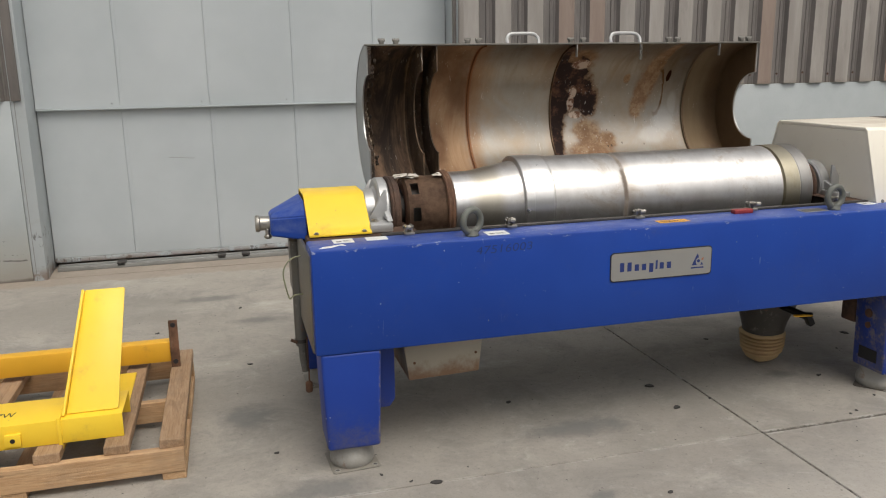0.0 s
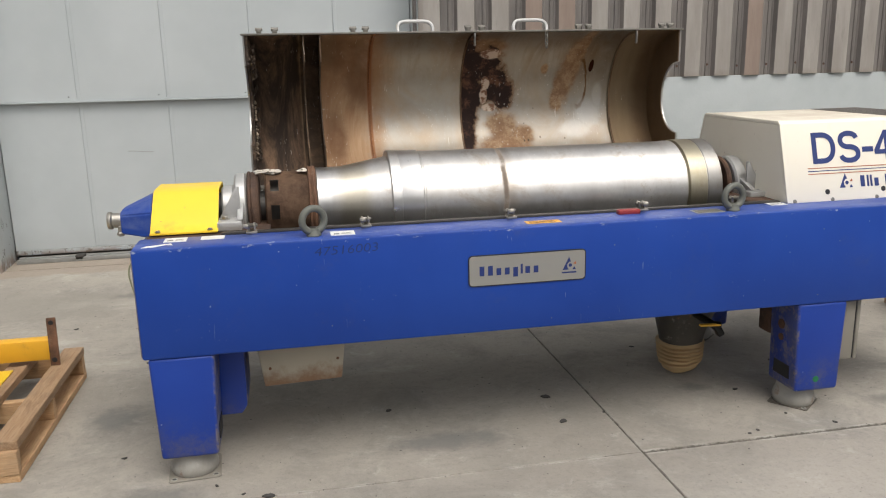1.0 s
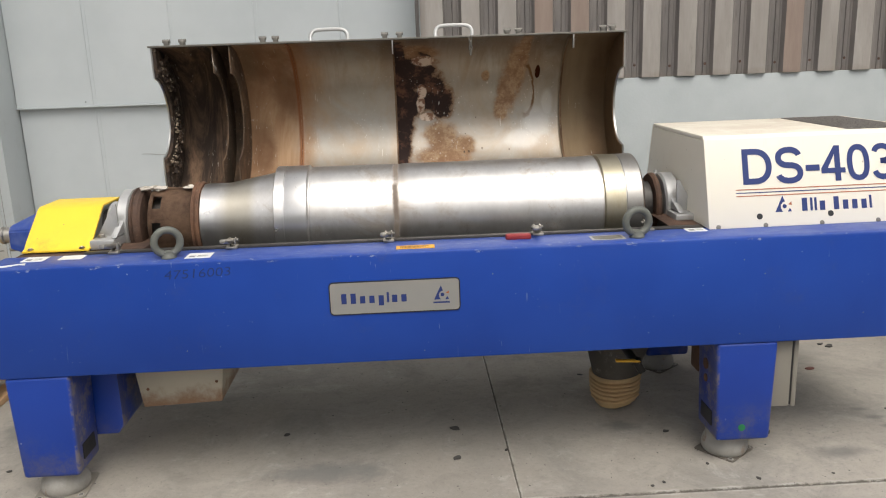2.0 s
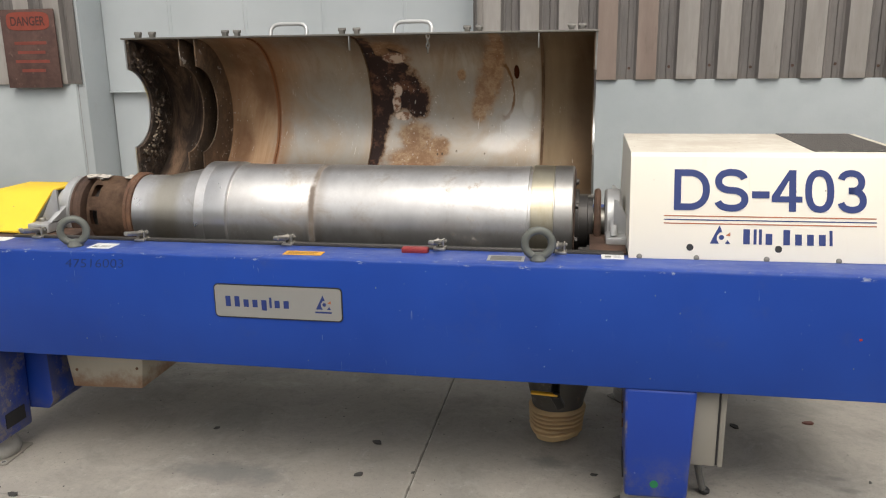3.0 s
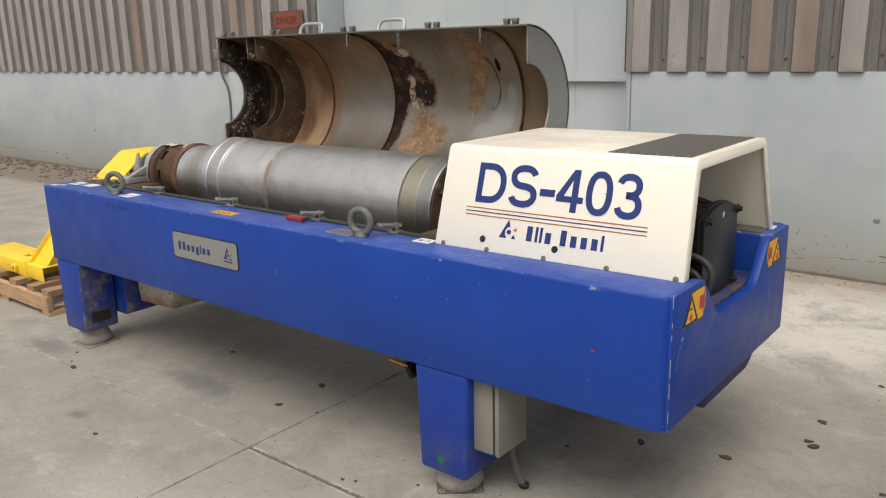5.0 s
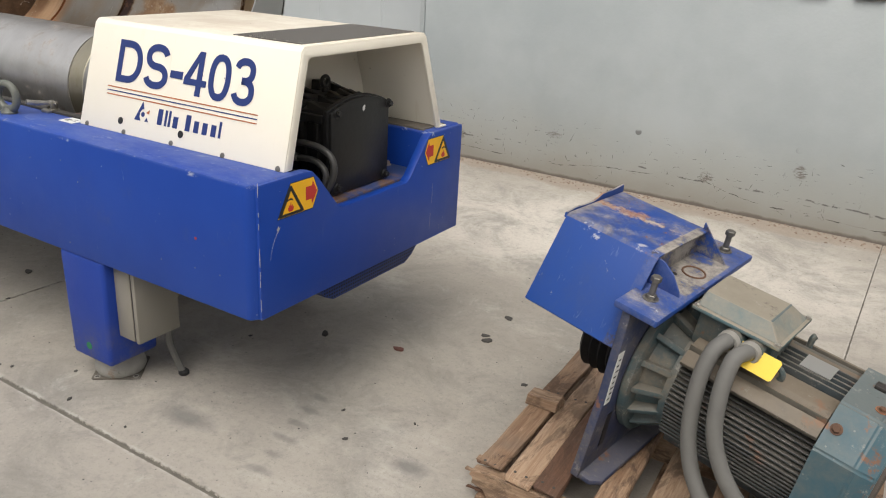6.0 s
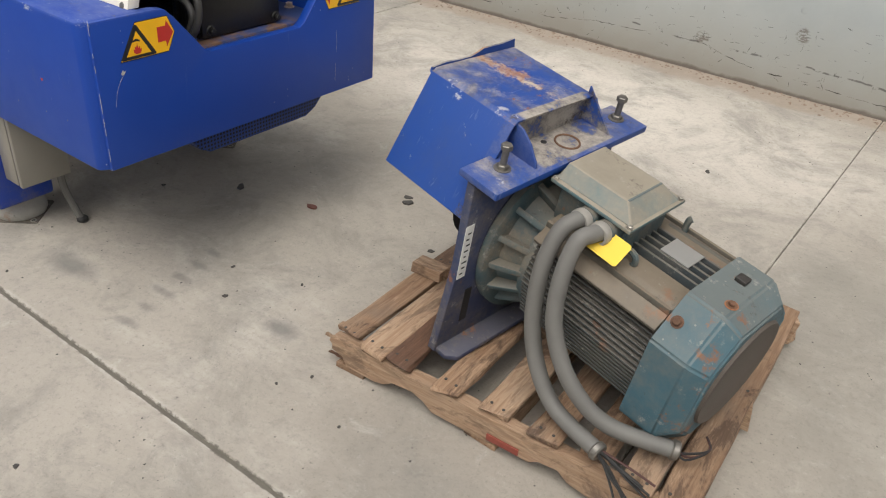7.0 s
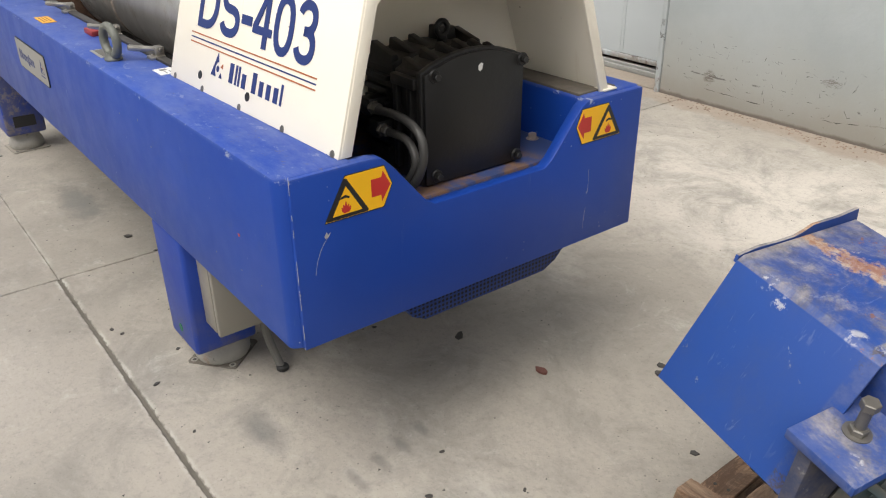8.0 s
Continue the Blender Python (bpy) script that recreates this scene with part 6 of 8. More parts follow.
part("red_block", box((2.235, 3.06, 0.909), (2.33, 3.095, 0.93), 0.006), plain("red_tape", (0.28, 0.03, 0.03), 0.5, 0, 0.2, 20), machine, "red-painted block on the beam")
# a bare chip at the corner of the top
part("bare_chip", prism([(0.395, 2.965), (0.44, 2.97), (0.475, 3.0), (0.5, 2.99), (0.49, 3.02), (0.44, 3.0), (0.41, 2.99)], "z", TOPZ - 0.001, TOPZ + 0.0007), WHITE, machine)

# writing and the maker's plate on the front face
FACE = Matrix.Translation((0, 2.9448, 0)) @ Matrix.Rotation(radians(90), 4, "X")
part("marker_number", moved(fitted_text("47516003", 0.235, 0.032, -0.0004, 0.15, 0.0003), FACE @ Matrix.Translation((1.0, 0.848, 0)) @ Matrix.Rotation(radians(1.5), 4, "Z")), MARKER, machine, "hand-written number in dark marker")


def rounded(w, h, r, n=5):
    pts = []
    for cx, cy, a0 in ((w - r, r, -90), (w - r, h - r, 0), (r, h - r, 90), (r, r, 180)):
        pts += [(cx + r * math.cos(radians(a0 + 90 * k / n)), cy + r * math.sin(radians(a0 + 90 * k / n))) for k in range(n + 1)]
    return pts


PLATE_AT = FACE @ Matrix.Translation((1.576, 0.686, 0))
mplate = part("maker_plate", moved(flat(rounded(0.474, 0.124, 0.016), 0.003), PLATE_AT), INK, machine, "satin maker's plate with dark border")
part("plate_face", moved(flat(rounded(0.466, 0.116, 0.013), 0.0012), PLATE_AT @ Matrix.Translation((0.004, 0.004, 0.003))), PLATE, mplate)
SHORT, TALL, DEEP, THIN = (0.0, 0.72, 1.0), (0.0, 1.0, 1.0), (-0.28, 0.72, 1.0), (0.0, 1.0, 0.45)


def name_bars(width, height, letters, m, parent):
    """A maker's name as plain bars, one to a letter, not lettered."""
    total = sum(l[2] if l else 0.5 for l in letters)
    x = 0.0
    for l in letters:
        w = width * (l[2] if l else 0.5) / total
        if l:
            a, b = x + w * 0.22, x + w * 0.78
            lo, hi = l[0] * height, l[1] * height
            bm = box((a, lo, 0), (b, hi, 0.0008))
            part("name_bar", moved(bm, m), NAVY, parent)
        x += w


name_bars(0.25, 0.038, (TALL, TALL, SHORT, SHORT, DEEP, THIN, SHORT, SHORT), PLATE_AT @ Matrix.Translation((0.036, 0.042, 0.0042)), mplate)


def emblem(m, s, parent):
    """A dark triangle with a round window and a small red wedge."""
    a = [(0.5, 1.0), (0.64, 0.62), (0.5, 0.6), (0.36, 0.42), (0.36, 0.2), (0.48, 0.0), (0.0, 0.0)]
    part("emblem", moved(flat([(x * s, y * s) for x, y in a], 0.0008), m), NAVY, parent)
    part("emblem_dot", moved(moved(disc(0.13 * s, 0.0008, 18), Matrix.Translation((0.6 * s, 0.34 * s, 0))), m), NAVY, parent)
    part("emblem_wedge", moved(flat([(0.82 * s, 0.45 * s), (1.05 * s, 0.62 * s), (1.05 * s, 0.4 * s)], 0.0008), m), ORANGELINE, parent)
    part("emblem_foot", moved(flat([(0.78 * s, 0.0), (1.05 * s, 0.0), (0.92 * s, 0.22 * s)], 0.0008), m), NAVY, parent)


emblem(PLATE_AT @ Matrix.Translation((0.378, 0.044, 0.0042)), 0.052, mplate)
part("small_text", moved(box((0.375, 0.03, 0.0042), (0.435, 0.036, 0.0048)), PLATE_AT), NAVY, mplate)

# cream cover over the drive end: folded sheet, closed towards the bowl
XL, XR = 3.014, 3.925
o = [(3.084, 0.912), (3.184, 1.242), (3.199, 1.256), (3.812, 1.256), (3.827, 1.242), (3.925, 0.912)]
i2 = [(3.91, 0.912), (3.815, 1.232), (3.804, 1.24), (3.207, 1.24), (3.196, 1.232), (3.099, 0.912)]
cover2 = part("drive_cover", prism(o + i2, "x", XL, XR, 0.0025), CREAM, machine, "cream sheet-metal drive cover, open at its end")
part("closed_end", prism([(3.1, 0.9125), (3.195, 1.231), (3.208, 1.239), (3.803, 1.239), (3.814, 1.231), (3.909, 0.9125)], "x", XL + 0.001, XL + 0.012), CREAM, cover2)
part("partition", prism([(3.1, 0.9125), (3.195, 1.231), (3.208, 1.239), (3.803, 1.239), (3.814, 1.231), (3.909, 0.9125)], "x", 3.594, 3.602), CREAM, cover2)
inset = [(3.892, 0.9125), (3.8, 1.215), (3.79, 1.223), (3.221, 1.223), (3.211, 1.215), (3.118, 0.9125)]
part("end_flange", prism([(3.09, 0.9125), (3.188, 1.237), (3.201, 1.25), (3.81, 1.25), (3.823, 1.237), (3.918, 0.9125)] + inset, "x", 3.917, 3.9265, 0.002), CREAM, cover2)
part("foot_lug", box((3.895, 3.9, 0.912), (3.932, 3.95, 0.918), 0.002), CREAM, cover2)
part("vent_mesh", box((3.612, 3.222, 1.2545), (3.893, 3.795, 1.2585)), MESHBLACK, cover2, "dark wire-mesh vent")
for y in (3.228, 3.788):
    for k in range(6):
        part("vent_screw", moved(disc(0.0045, 0.003, 10), Matrix.Translation((3.63 + 0.05 * k, y, 1.258))), ZINC, cover2)
slope = math.atan2(0.1, 0.33)
CF = Matrix.Translation((0, 3.084, 0.912)) @ Matrix.Rotation(radians(90) - slope, 4, "X")
CFS = CF @ Matrix.Translation((0.003, 0.008, 0.0006))
for ch, x0, x1 in (("D", 3.155, 3.27), ("S", 3.284, 3.393), ("4", 3.466, 3.563), ("0", 3.571, 3.664), ("3", 3.672, 3.765)):
    tall = 0.142 if ch in "S03" else 0.137
    if ch == "4":
        w, s = x1 - x0, 0.0225
        bm = join(box((w - 0.02 - s, 0, 0), (w - 0.02, tall, 0.0012)), box((0, 0.031, 0), (w, 0.031 + 0.0195, 0.0012)), flat([(0, 0.0505), (0.0255, 0.0505), (w - 0.02 - s, tall - 0.032), (w - 0.02 - s, tall)], 0.0012))
    else:
        bm = stroke_letter(ch, x1 - x0, tall, 0.0225)
    part("model_letter", moved(bm, CFS @ Matrix.Translation((x0, 0.157 - (tall - 0.137) / 2, 0))), NAVY, cover2, "large navy model lettering")
part("model_letter", moved(box((3.404, 0.2, 0), (3.459, 0.223, 0.0012)), CFS), NAVY, cover2)
for k, material in enumerate((ORANGELINE, NAVY, ORANGELINE)):
    part("stripe", moved(box((3.124, 0.136 - 0.0125 * k, 0), (3.793, 0.1395 - 0.0125 * k, 0.0007)), CFS), material, cover2)
emblem(CFS @ Matrix.Translation((3.273, 0.047, 0)), 0.062, cover2)
name_bars(0.29, 0.05, (TALL, THIN, THIN, SHORT, None, TALL, SHORT, SHORT, SHORT, THIN), CFS @ Matrix.Translation((3.371, 0.047, 0)), cover2)
for x in (3.21, 3.49):
    part("hole", moved(disc(0.0115, 0.001, 20), CFS @ Matrix.Translation((x, 0.033, 0))), INK, cover2, "dark round hole")
for x in (3.05, 3.235, 3.457, 3.68, 3.9):
    part("screw", moved(lathe([(0, 0.0095), (0.001, 0.0088), (0.0018, 0.0055), (0.002, 0)], 16), CF @ Matrix.Translation((x, 0.0065, 0)) @ Matrix.Rotation(radians(-90), 4, "Y")), DULLZINC, cover2)
# the cover stands slightly askew on the beam
for ob in (cover2, *cover2.children):
    for v in ob.data.vertices:
        v.co.y += 0.022 * (v.co.x - 3.05)
        v.co.x -= 0.018 * max(0.0, v.co.z - 0.92) / 0.34 * max(0.0, v.co.x - 3.5) / 0.425
part("rear_flange", box((3.05, 3.846, 0.909), (3.912, 3.985, 0.917), 0.002), GASKET, machine, "grimy gasket strip under the cover")

# the gearbox in the tub
def case(y0, y1, z0, z1, rise):
    """A box outline whose top bows up."""
    pts = [(y0, z0), (y0, z1)]
    pts += [(y0 + (y1 - y0) * k / 10, z1 + rise * (1 - (k / 5 - 1) ** 2)) for k in range(1, 10)]
    return pts + [(y1, z1), (y1, z0)]


gear = part("gearbox", prism(case(3.392, 3.684, 0.752, 1.02, 0.03), "x", 3.748, 3.868, 0.006), GEARBLACK, machine, "black cast gearbox with ribs")
part("rear_case", prism(case(3.398, 3.69, 0.752, 1.024, 0.022), "x", 3.61, 3.728, 0.008), GEARBLACK, gear)
part("face_plate", prism(case(3.386, 3.69, 0.757, 1.026, 0.034), "x", 3.868, 3.88, 0.003), GEARBLACK, gear)
part("face_edge", prism(case(3.381, 3.695, 0.755, 1.03, 0.037), "x", 3.85, 3.8685, 0.004), GEARBLACK, gear)
for y, z in ((3.415, 0.778), (3.673, 0.774), (3.412, 1.022), (3.684, 1.02)):
    part("bolt_pad", moved(disc(0.0165, 0.006, 18, 0.002), Matrix.Translation((3.878, y, z)) @ Matrix.Rotation(radians(90), 4, "Y")), GEARBLACK, gear)
    part("bolt", moved(bolt(0.0095, 0.011), Matrix.Translation((3.884, y, z)) @ Matrix.Rotation(radians(90), 4, "Y")), GEARBLACK, gear)
part("bare_nick", moved(flat([(0, 0), (0.006, 0.006), (0.008, 0.018), (0.002, 0.02), (-0.006, 0.014), (-0.006, 0.004)]), Matrix.Translation((3.8805, 3.549, 1.012)) @ Matrix.Rotation(radians(90), 4, "Z") @ Matrix.Rotation(radians(90), 4, "X")), WHITE, gear)
# two rows of stout cooling ribs, each with a sloping crown
def rib(y, x0, x1, z0, z1):
    bm = prism([(y - 0.0165, z0), (y - 0.0105, z1), (y + 0.0105, z1), (y + 0.0165, z0)], "x", x0, x1, 0.0045)
    for v in bm.verts:
        if v.co.z > z1 - 0.012:
            v.co.z -= 0.022 * (v.co.x - x0) / (x1 - x0)
    part("rib", bm, GEARBLACK, gear)


for y in (3.415, 3.465, 3.513, 3.562, 3.612, 3.661):
    rib(y, 3.764, 3.85, 1.005, 1.038 + 0.032 * (1 - ((y - 3.538) / 0.146) ** 2))
for y in (3.413, 3.469, 3.527, 3.672):
    rib(y, 3.63, 3.722, 1.01, 1.064)
part("lug_bar", prism([(3.585, 1.02), (3.59, 1.078), (3.648, 1.072), (3.656, 1.02)], "x", 3.62, 3.66, 0.005), GEARBLACK, gear)
for z in (0.8, 0.83, 0.86, 0.89, 0.92, 0.95, 0.98):
    part("side_rib", box((3.622, 3.384, z), (3.722, 3.402, z + 0.014), 0.003), GEARBLACK, gear)
for x, y0 in ((3.756, 3.378), (3.81, 3.38)):
    part("side_rib", box((x, y0, 0.78), (x + 0.018, 3.396, 1.004), 0.004), GEARBLACK, gear)
part("side_cap", box((3.752, 3.374, 0.986), (3.848, 3.396, 1.014), 0.006), GEARBLACK, gear)
part("lifting_eye", tube([(3.69, 3.581 + 0.0175 * math.cos(a), 1.079 + 0.0175 * math.sin(a)) for a in (2 * math.pi * k / 14 for k in range(14))], 0.0072, 10, 3, True), GEARBLACK, gear)
part("eye_stem", moved(disc(0.013, 0.04, 12, 0.003), Matrix.Translation((3.69, 3.581, 1.02))), GEARBLACK, gear)
part("hose", tube([(3.7, 3.352, 0.921), (3.745, 3.35, 0.922), (3.8, 3.35, 0.926), (3.86, 3.349, 0.923), (3.905, 3.348, 0.905), (3.924, 3.346, 0.872), (3.917, 3.344, 0.825), (3.888, 3.342, 0.778), (3.845, 3.34, 0.745)], 0.0108, 12, 8), HOSEGREY, gear, "dull grey rubber hose")
part("hose", tube([(3.735, 3.355, 0.874), (3.78, 3.354, 0.875), (3.838, 3.352, 0.876), (3.876, 3.349, 0.861), (3.892, 3.346, 0.83), (3.872, 3.344, 0.79), (3.832, 3.342, 0.758)], 0.0105, 12, 8), HOSEGREY, gear, "dull grey rubber hose")
for x, z in ((3.715, 0.921), (3.752, 0.874)):
    part("fitting", moved(join(disc(0.0145, 0.02, 8, 0.002), moved(disc(0.0175, 0.012, 6, 0.002), Matrix.Translation((0, 0, -0.012)))), Matrix.Translation((x, 3.353, z)) @ Matrix.Rotation(radians(90), 4, "Y")), DULLZINC, gear)
    part("hose_port", box((x - 0.05, 3.34, z - 0.022), (x - 0.005, 3.4, z + 0.022), 0.006), GEARBLACK, gear)
for ob in (gear, *gear.children):
    ob.data.transform(Matrix.Translation((0, -0.018, 0.011)))
part("plate_bolt", moved(bolt(0.012, 0.014), Matrix.Translation((3.773, 3.816, 0.763))), BOLTPINK, machine, "pale oxidised bolt")
# chipped paint along the corner of the end plate, scratches beside it
random.seed(21)
flakes = []
z = 0.5
while z < 0.89:
    h = random.choice((0.004, 0.007, 0.012, 0.02, 0.045)) * random.uniform(0.7, 1.3)
    if random.random() < (0.75 if z < 0.68 else 0.4):
        w = random.uniform(0.0003, 0.0009) + 0.0012 * (random.random() < 0.2)
        flakes.append(prism([(2.9715, z), (2.9718 + w, z + h * 0.3), (2.9718 + w * 0.5, z + h * 0.7), (2.9716, min(0.9, z + h))], "x", 3.9495, 3.9516))
    z += h + random.uniform(0.001, 0.02)
tagged(part("chipped_edge", join(*flakes), plain("bare_primer", (0.36, 0.345, 0.33), 0.7, 0.0, 0.6, 60, 0.2), machine, "bare chips along the painted corner"), kind="stuff")
for run in (((3.055, 0.762), (3.035, 0.738), (3.022, 0.71), (3.014, 0.676)), ((3.861, 0.716), (3.863, 0.67), (3.86, 0.64)), ((3.858, 0.6), (3.855, 0.565), (3.853, 0.538))):
    part("scratch", tube([(3.951, y, z) for y, z in run], 0.00045, 5, 4), bpy.data.materials["bare_primer"], machine)
part("scratch", moved(flat([(0, 0), (0.007, 0.003), (0.013, 0.012), (0.006, 0.008), (0.004, 0.015), (-0.003, 0.006)], 0.0004), Matrix.Translation((3.951, 3.045, 0.755)) @ Matrix.Rotation(radians(90), 4, "Z") @ Matrix.Rotation(radians(90), 4, "X")), bpy.data.materials["bare_primer"], machine)
# single paint chips on the front face
for x, z in ((3.56, 0.6), (3.71, 0.611), (3.815, 0.615), (3.093, 0.54), (2.925, 0.804), (2.17, 0.816), (2.27, 0.833), (3.176, 0.769), (1.05, 0.576), (1.913, 0.535), (3.096, 0.826)):
    s = random.uniform(0.0014, 0.0026)
    part("paint_chip", prism([(x + s * random.uniform(0.6, 1.3) * math.cos(a), z + s * random.uniform(0.6, 1.6) * math.sin(a)) for a in (0, 1.2, 2.4, 3.6, 5.0)], "y", 2.9442, 2.9455), FADEDINK, machine)
part("paint_chip", prism([(3.718, 0.703), (3.727, 0.706), (3.724, 0.712), (3.716, 0.71)], "y", 2.9442, 2.9455), SIGNRED, machine)

# warning stickers on the end plate: an arrow-ended field, a triangle, a flame, an arrow
def warning(m, mirror):
    s = -1 if mirror else 1
    def flip(pts):
        return [(s * x, y) for x, y in pts]
    w = part("warning_sticker", moved(flat(flip([(-0.086, 0.0), (0.065, 0.0), (0.09, 0.051), (0.07, 0.098), (-0.03, 0.098)]), 0.0008), m), INK, machine, "yellow hot-surface warning sticker with red arrow")
    m2 = m @ Matrix.Translation((0, 0, 0.0008))
    part("field", moved(flat(flip([(-0.083, 0.002), (0.064, 0.002), (0.088, 0.051), (0.069, 0.096), (-0.029, 0.096)]), 0.0005), m2), SIGNYELLOW, w)
    m3 = m2 @ Matrix.Translation((0, 0, 0.0005))
    tri = [(-0.079, 0.003), (0.021, 0.003), (0.0245, 0.006), (0.0235, 0.0095), (-0.0265, 0.09), (-0.03, 0.092), (-0.0335, 0.09), (-0.0815, 0.0095), (-0.0825, 0.006)]
    part("triangle", moved(flat(flip(tri), 0.0005), m3), INK, w)
    m4 = m3 @ Matrix.Translation((0, 0, 0.0005))
    part("triangle_field", moved(flat(flip([(-0.066, 0.0115), (0.0085, 0.0115), (-0.0295, 0.0745)]), 0.0005), m4), SIGNYELLOW, w)
    m5 = m4 @ Matrix.Translation((0, 0, 0.0005))
    part("flame", moved(flat(flip([(-0.038, 0.0145), (-0.026, 0.0145), (-0.0205, 0.02), (-0.0195, 0.029), (-0.024, 0.0255), (-0.0245, 0.0345), (-0.029, 0.029), (-0.0315, 0.0425), (-0.0355, 0.031), (-0.0395, 0.036), (-0.0395, 0.0265), (-0.044, 0.029), (-0.043, 0.019)]), 0.0005), m5), SIGNRED, w)
    part("pictogram", moved(flat(flip([(-0.047, 0.047), (-0.041, 0.053), (-0.032, 0.055), (-0.022, 0.05), (-0.023, 0.0455), (-0.032, 0.049), (-0.039, 0.048)]), 0.0005), m5), INK, w)
    part("arrow", moved(flat(flip([(0.034, 0.031), (0.059, 0.031), (0.06, 0.015), (0.084, 0.051), (0.065, 0.086), (0.061, 0.072), (0.034, 0.072)]), 0.0005), m3), SIGNRED, w)


WF = Matrix.Translation((3.9512, 0, 0)) @ Matrix.Rotation(radians(90), 4, "Z") @ Matrix.Rotation(radians(90), 4, "X")
warning(WF @ Matrix.Translation((3.131, 0.789, 0)), False)
warning(WF @ Matrix.Translation((3.889, 0.792, 0)), True)

# under the frame: discharge chute, side box, outlet with boot, cable box, belt guard
chute = part("chute", prism([(0.775, 0.252), (1.09, 0.262), (1.115, 0.49), (0.745, 0.49)], "y", 3.2, 3.78, 0.006), CHUTE, machine, "rust-streaked cream discharge chute")
for x, z in ((0.79, 0.44), (1.08, 0.44), (0.8, 0.33), (1.075, 0.35), (0.99, 0.42)):
    part("rivet", moved(disc(0.006, 0.004, 10), Matrix.Translation((x, 3.201, z)) @ Matrix.Rotation(radians(90), 4, "X")), RUST, chute)
part("side_box", prism([(0.54, 0.165), (0.68, 0.165), (0.705, 0.2), (0.705, 0.49), (0.54, 0.49)], "y", 3.153, 3.42, 0.008), LEGBLUE, machine, "blue box behind the leg")
# the outlet: a funnel from a wide throat down to a round mouth
fun = bmesh.new()
rings = []
for z, cx, ax, ay, e in ((0.5, 2.785, 0.155, 0.155, 0.7), (0.33, 2.783, 0.14, 0.14, 0.8), (0.24, 2.777, 0.118, 0.118, 1.0), (0.2, 2.777, 0.108, 0.108, 1.0), (0.168, 2.777, 0.104, 0.104, 1.0)):
    ring = []
    for k in range(36):
        c0, s0 = math.cos(2 * math.pi * k / 36), math.sin(2 * math.pi * k / 36)
        ring.append(fun.verts.new((cx + ax * math.copysign(abs(c0) ** e, c0), 3.51 + ay * math.copysign(abs(s0) ** e, s0), z)))
    rings.append(ring)
for ra, rb in zip(rings, rings[1:]):
    for k in range(36):
        fun.faces.new((ra[k], rb[k], rb[(k + 1) % 36], ra[(k + 1) % 36]))
fun.faces.new(rings[-1]), fun.faces.new(rings[0][::-1])
bmesh.ops.recalc_face_normals(fun, faces=fun.faces[:])
outlet = part("outlet_housing", fun, OUTLETGREY, machine, "dark grimy funnel-shaped outlet")
boot_prof = [(0.27, 0.0), (0.27, 0.112), (0.262, 0.12)]
for k in range(5):
    boot_prof += [(0.252 - 0.026 * k, 0.124 - 0.002 * k), (0.246 - 0.026 * k, 0.118 - 0.002 * k), (0.239 - 0.026 * k, 0.09 - 0.003 * k), (0.232 - 0.026 * k, 0.118 - 0.002 * k)]
boot_prof += [(0.122, 0.112), (0.105, 0.1), (0.085, 0.094), (0.068, 0.07), (0.066, 0.0)]
bm = lathe([(0.085 + (x - 0.066) * 0.75, r * 0.95) for x, r in boot_prof], 48)
for v in bm.verts:
    a = math.atan2(v.co.z, v.co.y)
    v.co.x += 0.008 * math.sin(2 * a) * (1 if v.co.x < 0.15 else 0.4)
    k = 1 + 0.02 * math.sin(9 * a) * (1 if v.co.x < 0.15 else 0.35) + 0.018 * math.sin(5 * a + 40 * v.co.x)
    v.co.y, v.co.z = v.co.y * k, v.co.z * k
part("boot", moved(bm, Matrix.Translation((2.775, 3.51, -0.06)) @ Matrix.Rotation(radians(-90), 4, "Y")), BOOT, outlet, "tan pleated rubber boot tied below the outlet")
part("valve_body", join(moved(box((-0.016, -0.018, -0.034), (0.016, 0.018, 0.034), 0.007), Matrix.Translation((2.785, 3.19, 0.332)) @ Matrix.Rotation(radians(-30), 4, "Y")), moved(disc(0.018, 0.2, 14, 0.003), Matrix.Translation((2.775, 3.19, 0.345)) @ Matrix.Rotation(radians(-90), 4, "X"))), BLACK, outlet)
part("yellow_lever", moved(box((-0.05, -0.011, -0.0045), (0.05, 0.011, 0.0045), 0.003), Matrix.Translation((2.737, 3.175, 0.36)) @ Matrix.Rotation(radians(3), 4, "Y")), YELLOWOLD, outlet, "yellow valve lever")
part("lever_boss", moved(disc(0.013, 0.024, 10, 0.003), Matrix.Translation((2.782, 3.178, 0.345))), BLACK, outlet)
part("pipe_stub", moved(disc(0.05, 0.22, 20, 0.006), Matrix.Translation((2.96, 3.55, 0.43)) @ Matrix.Rotation(radians(90), 4, "Y")), DARKSTEEL, outlet)
part("leg_bracket", box((3.02, 3.152, 0.3), (3.07, 3.245, 0.496), 0.012), DARKRUST, machine, "rusty bracket behind the leg")
cbox = part("terminal_box", box((3.242, 2.99, 0.213), (3.325, 3.165, 0.484), 0.006), BEIGEBOX, machine, "beige electrical box beside the leg")
part("door", box((3.331, 2.99, 0.211), (3.35, 3.165, 0.486), 0.005), BEIGEBOX, cbox)
part("seal", box((3.324, 2.994, 0.218), (3.332, 3.161, 0.478)), INK, cbox)
part("cable_gland", moved(disc(0.014, 0.016, 12, 0.003), Matrix.Translation((3.3, 3.05, 0.2))), WHITE, cbox)
part("cable", tube([(3.3, 3.15, 0.22), (3.295, 3.155, 0.14), (3.31, 3.17, 0.06), (3.325, 3.18, 0.012)], 0.013, 10, 6), CONDUIT, cbox, "grey cable hanging to the ground")
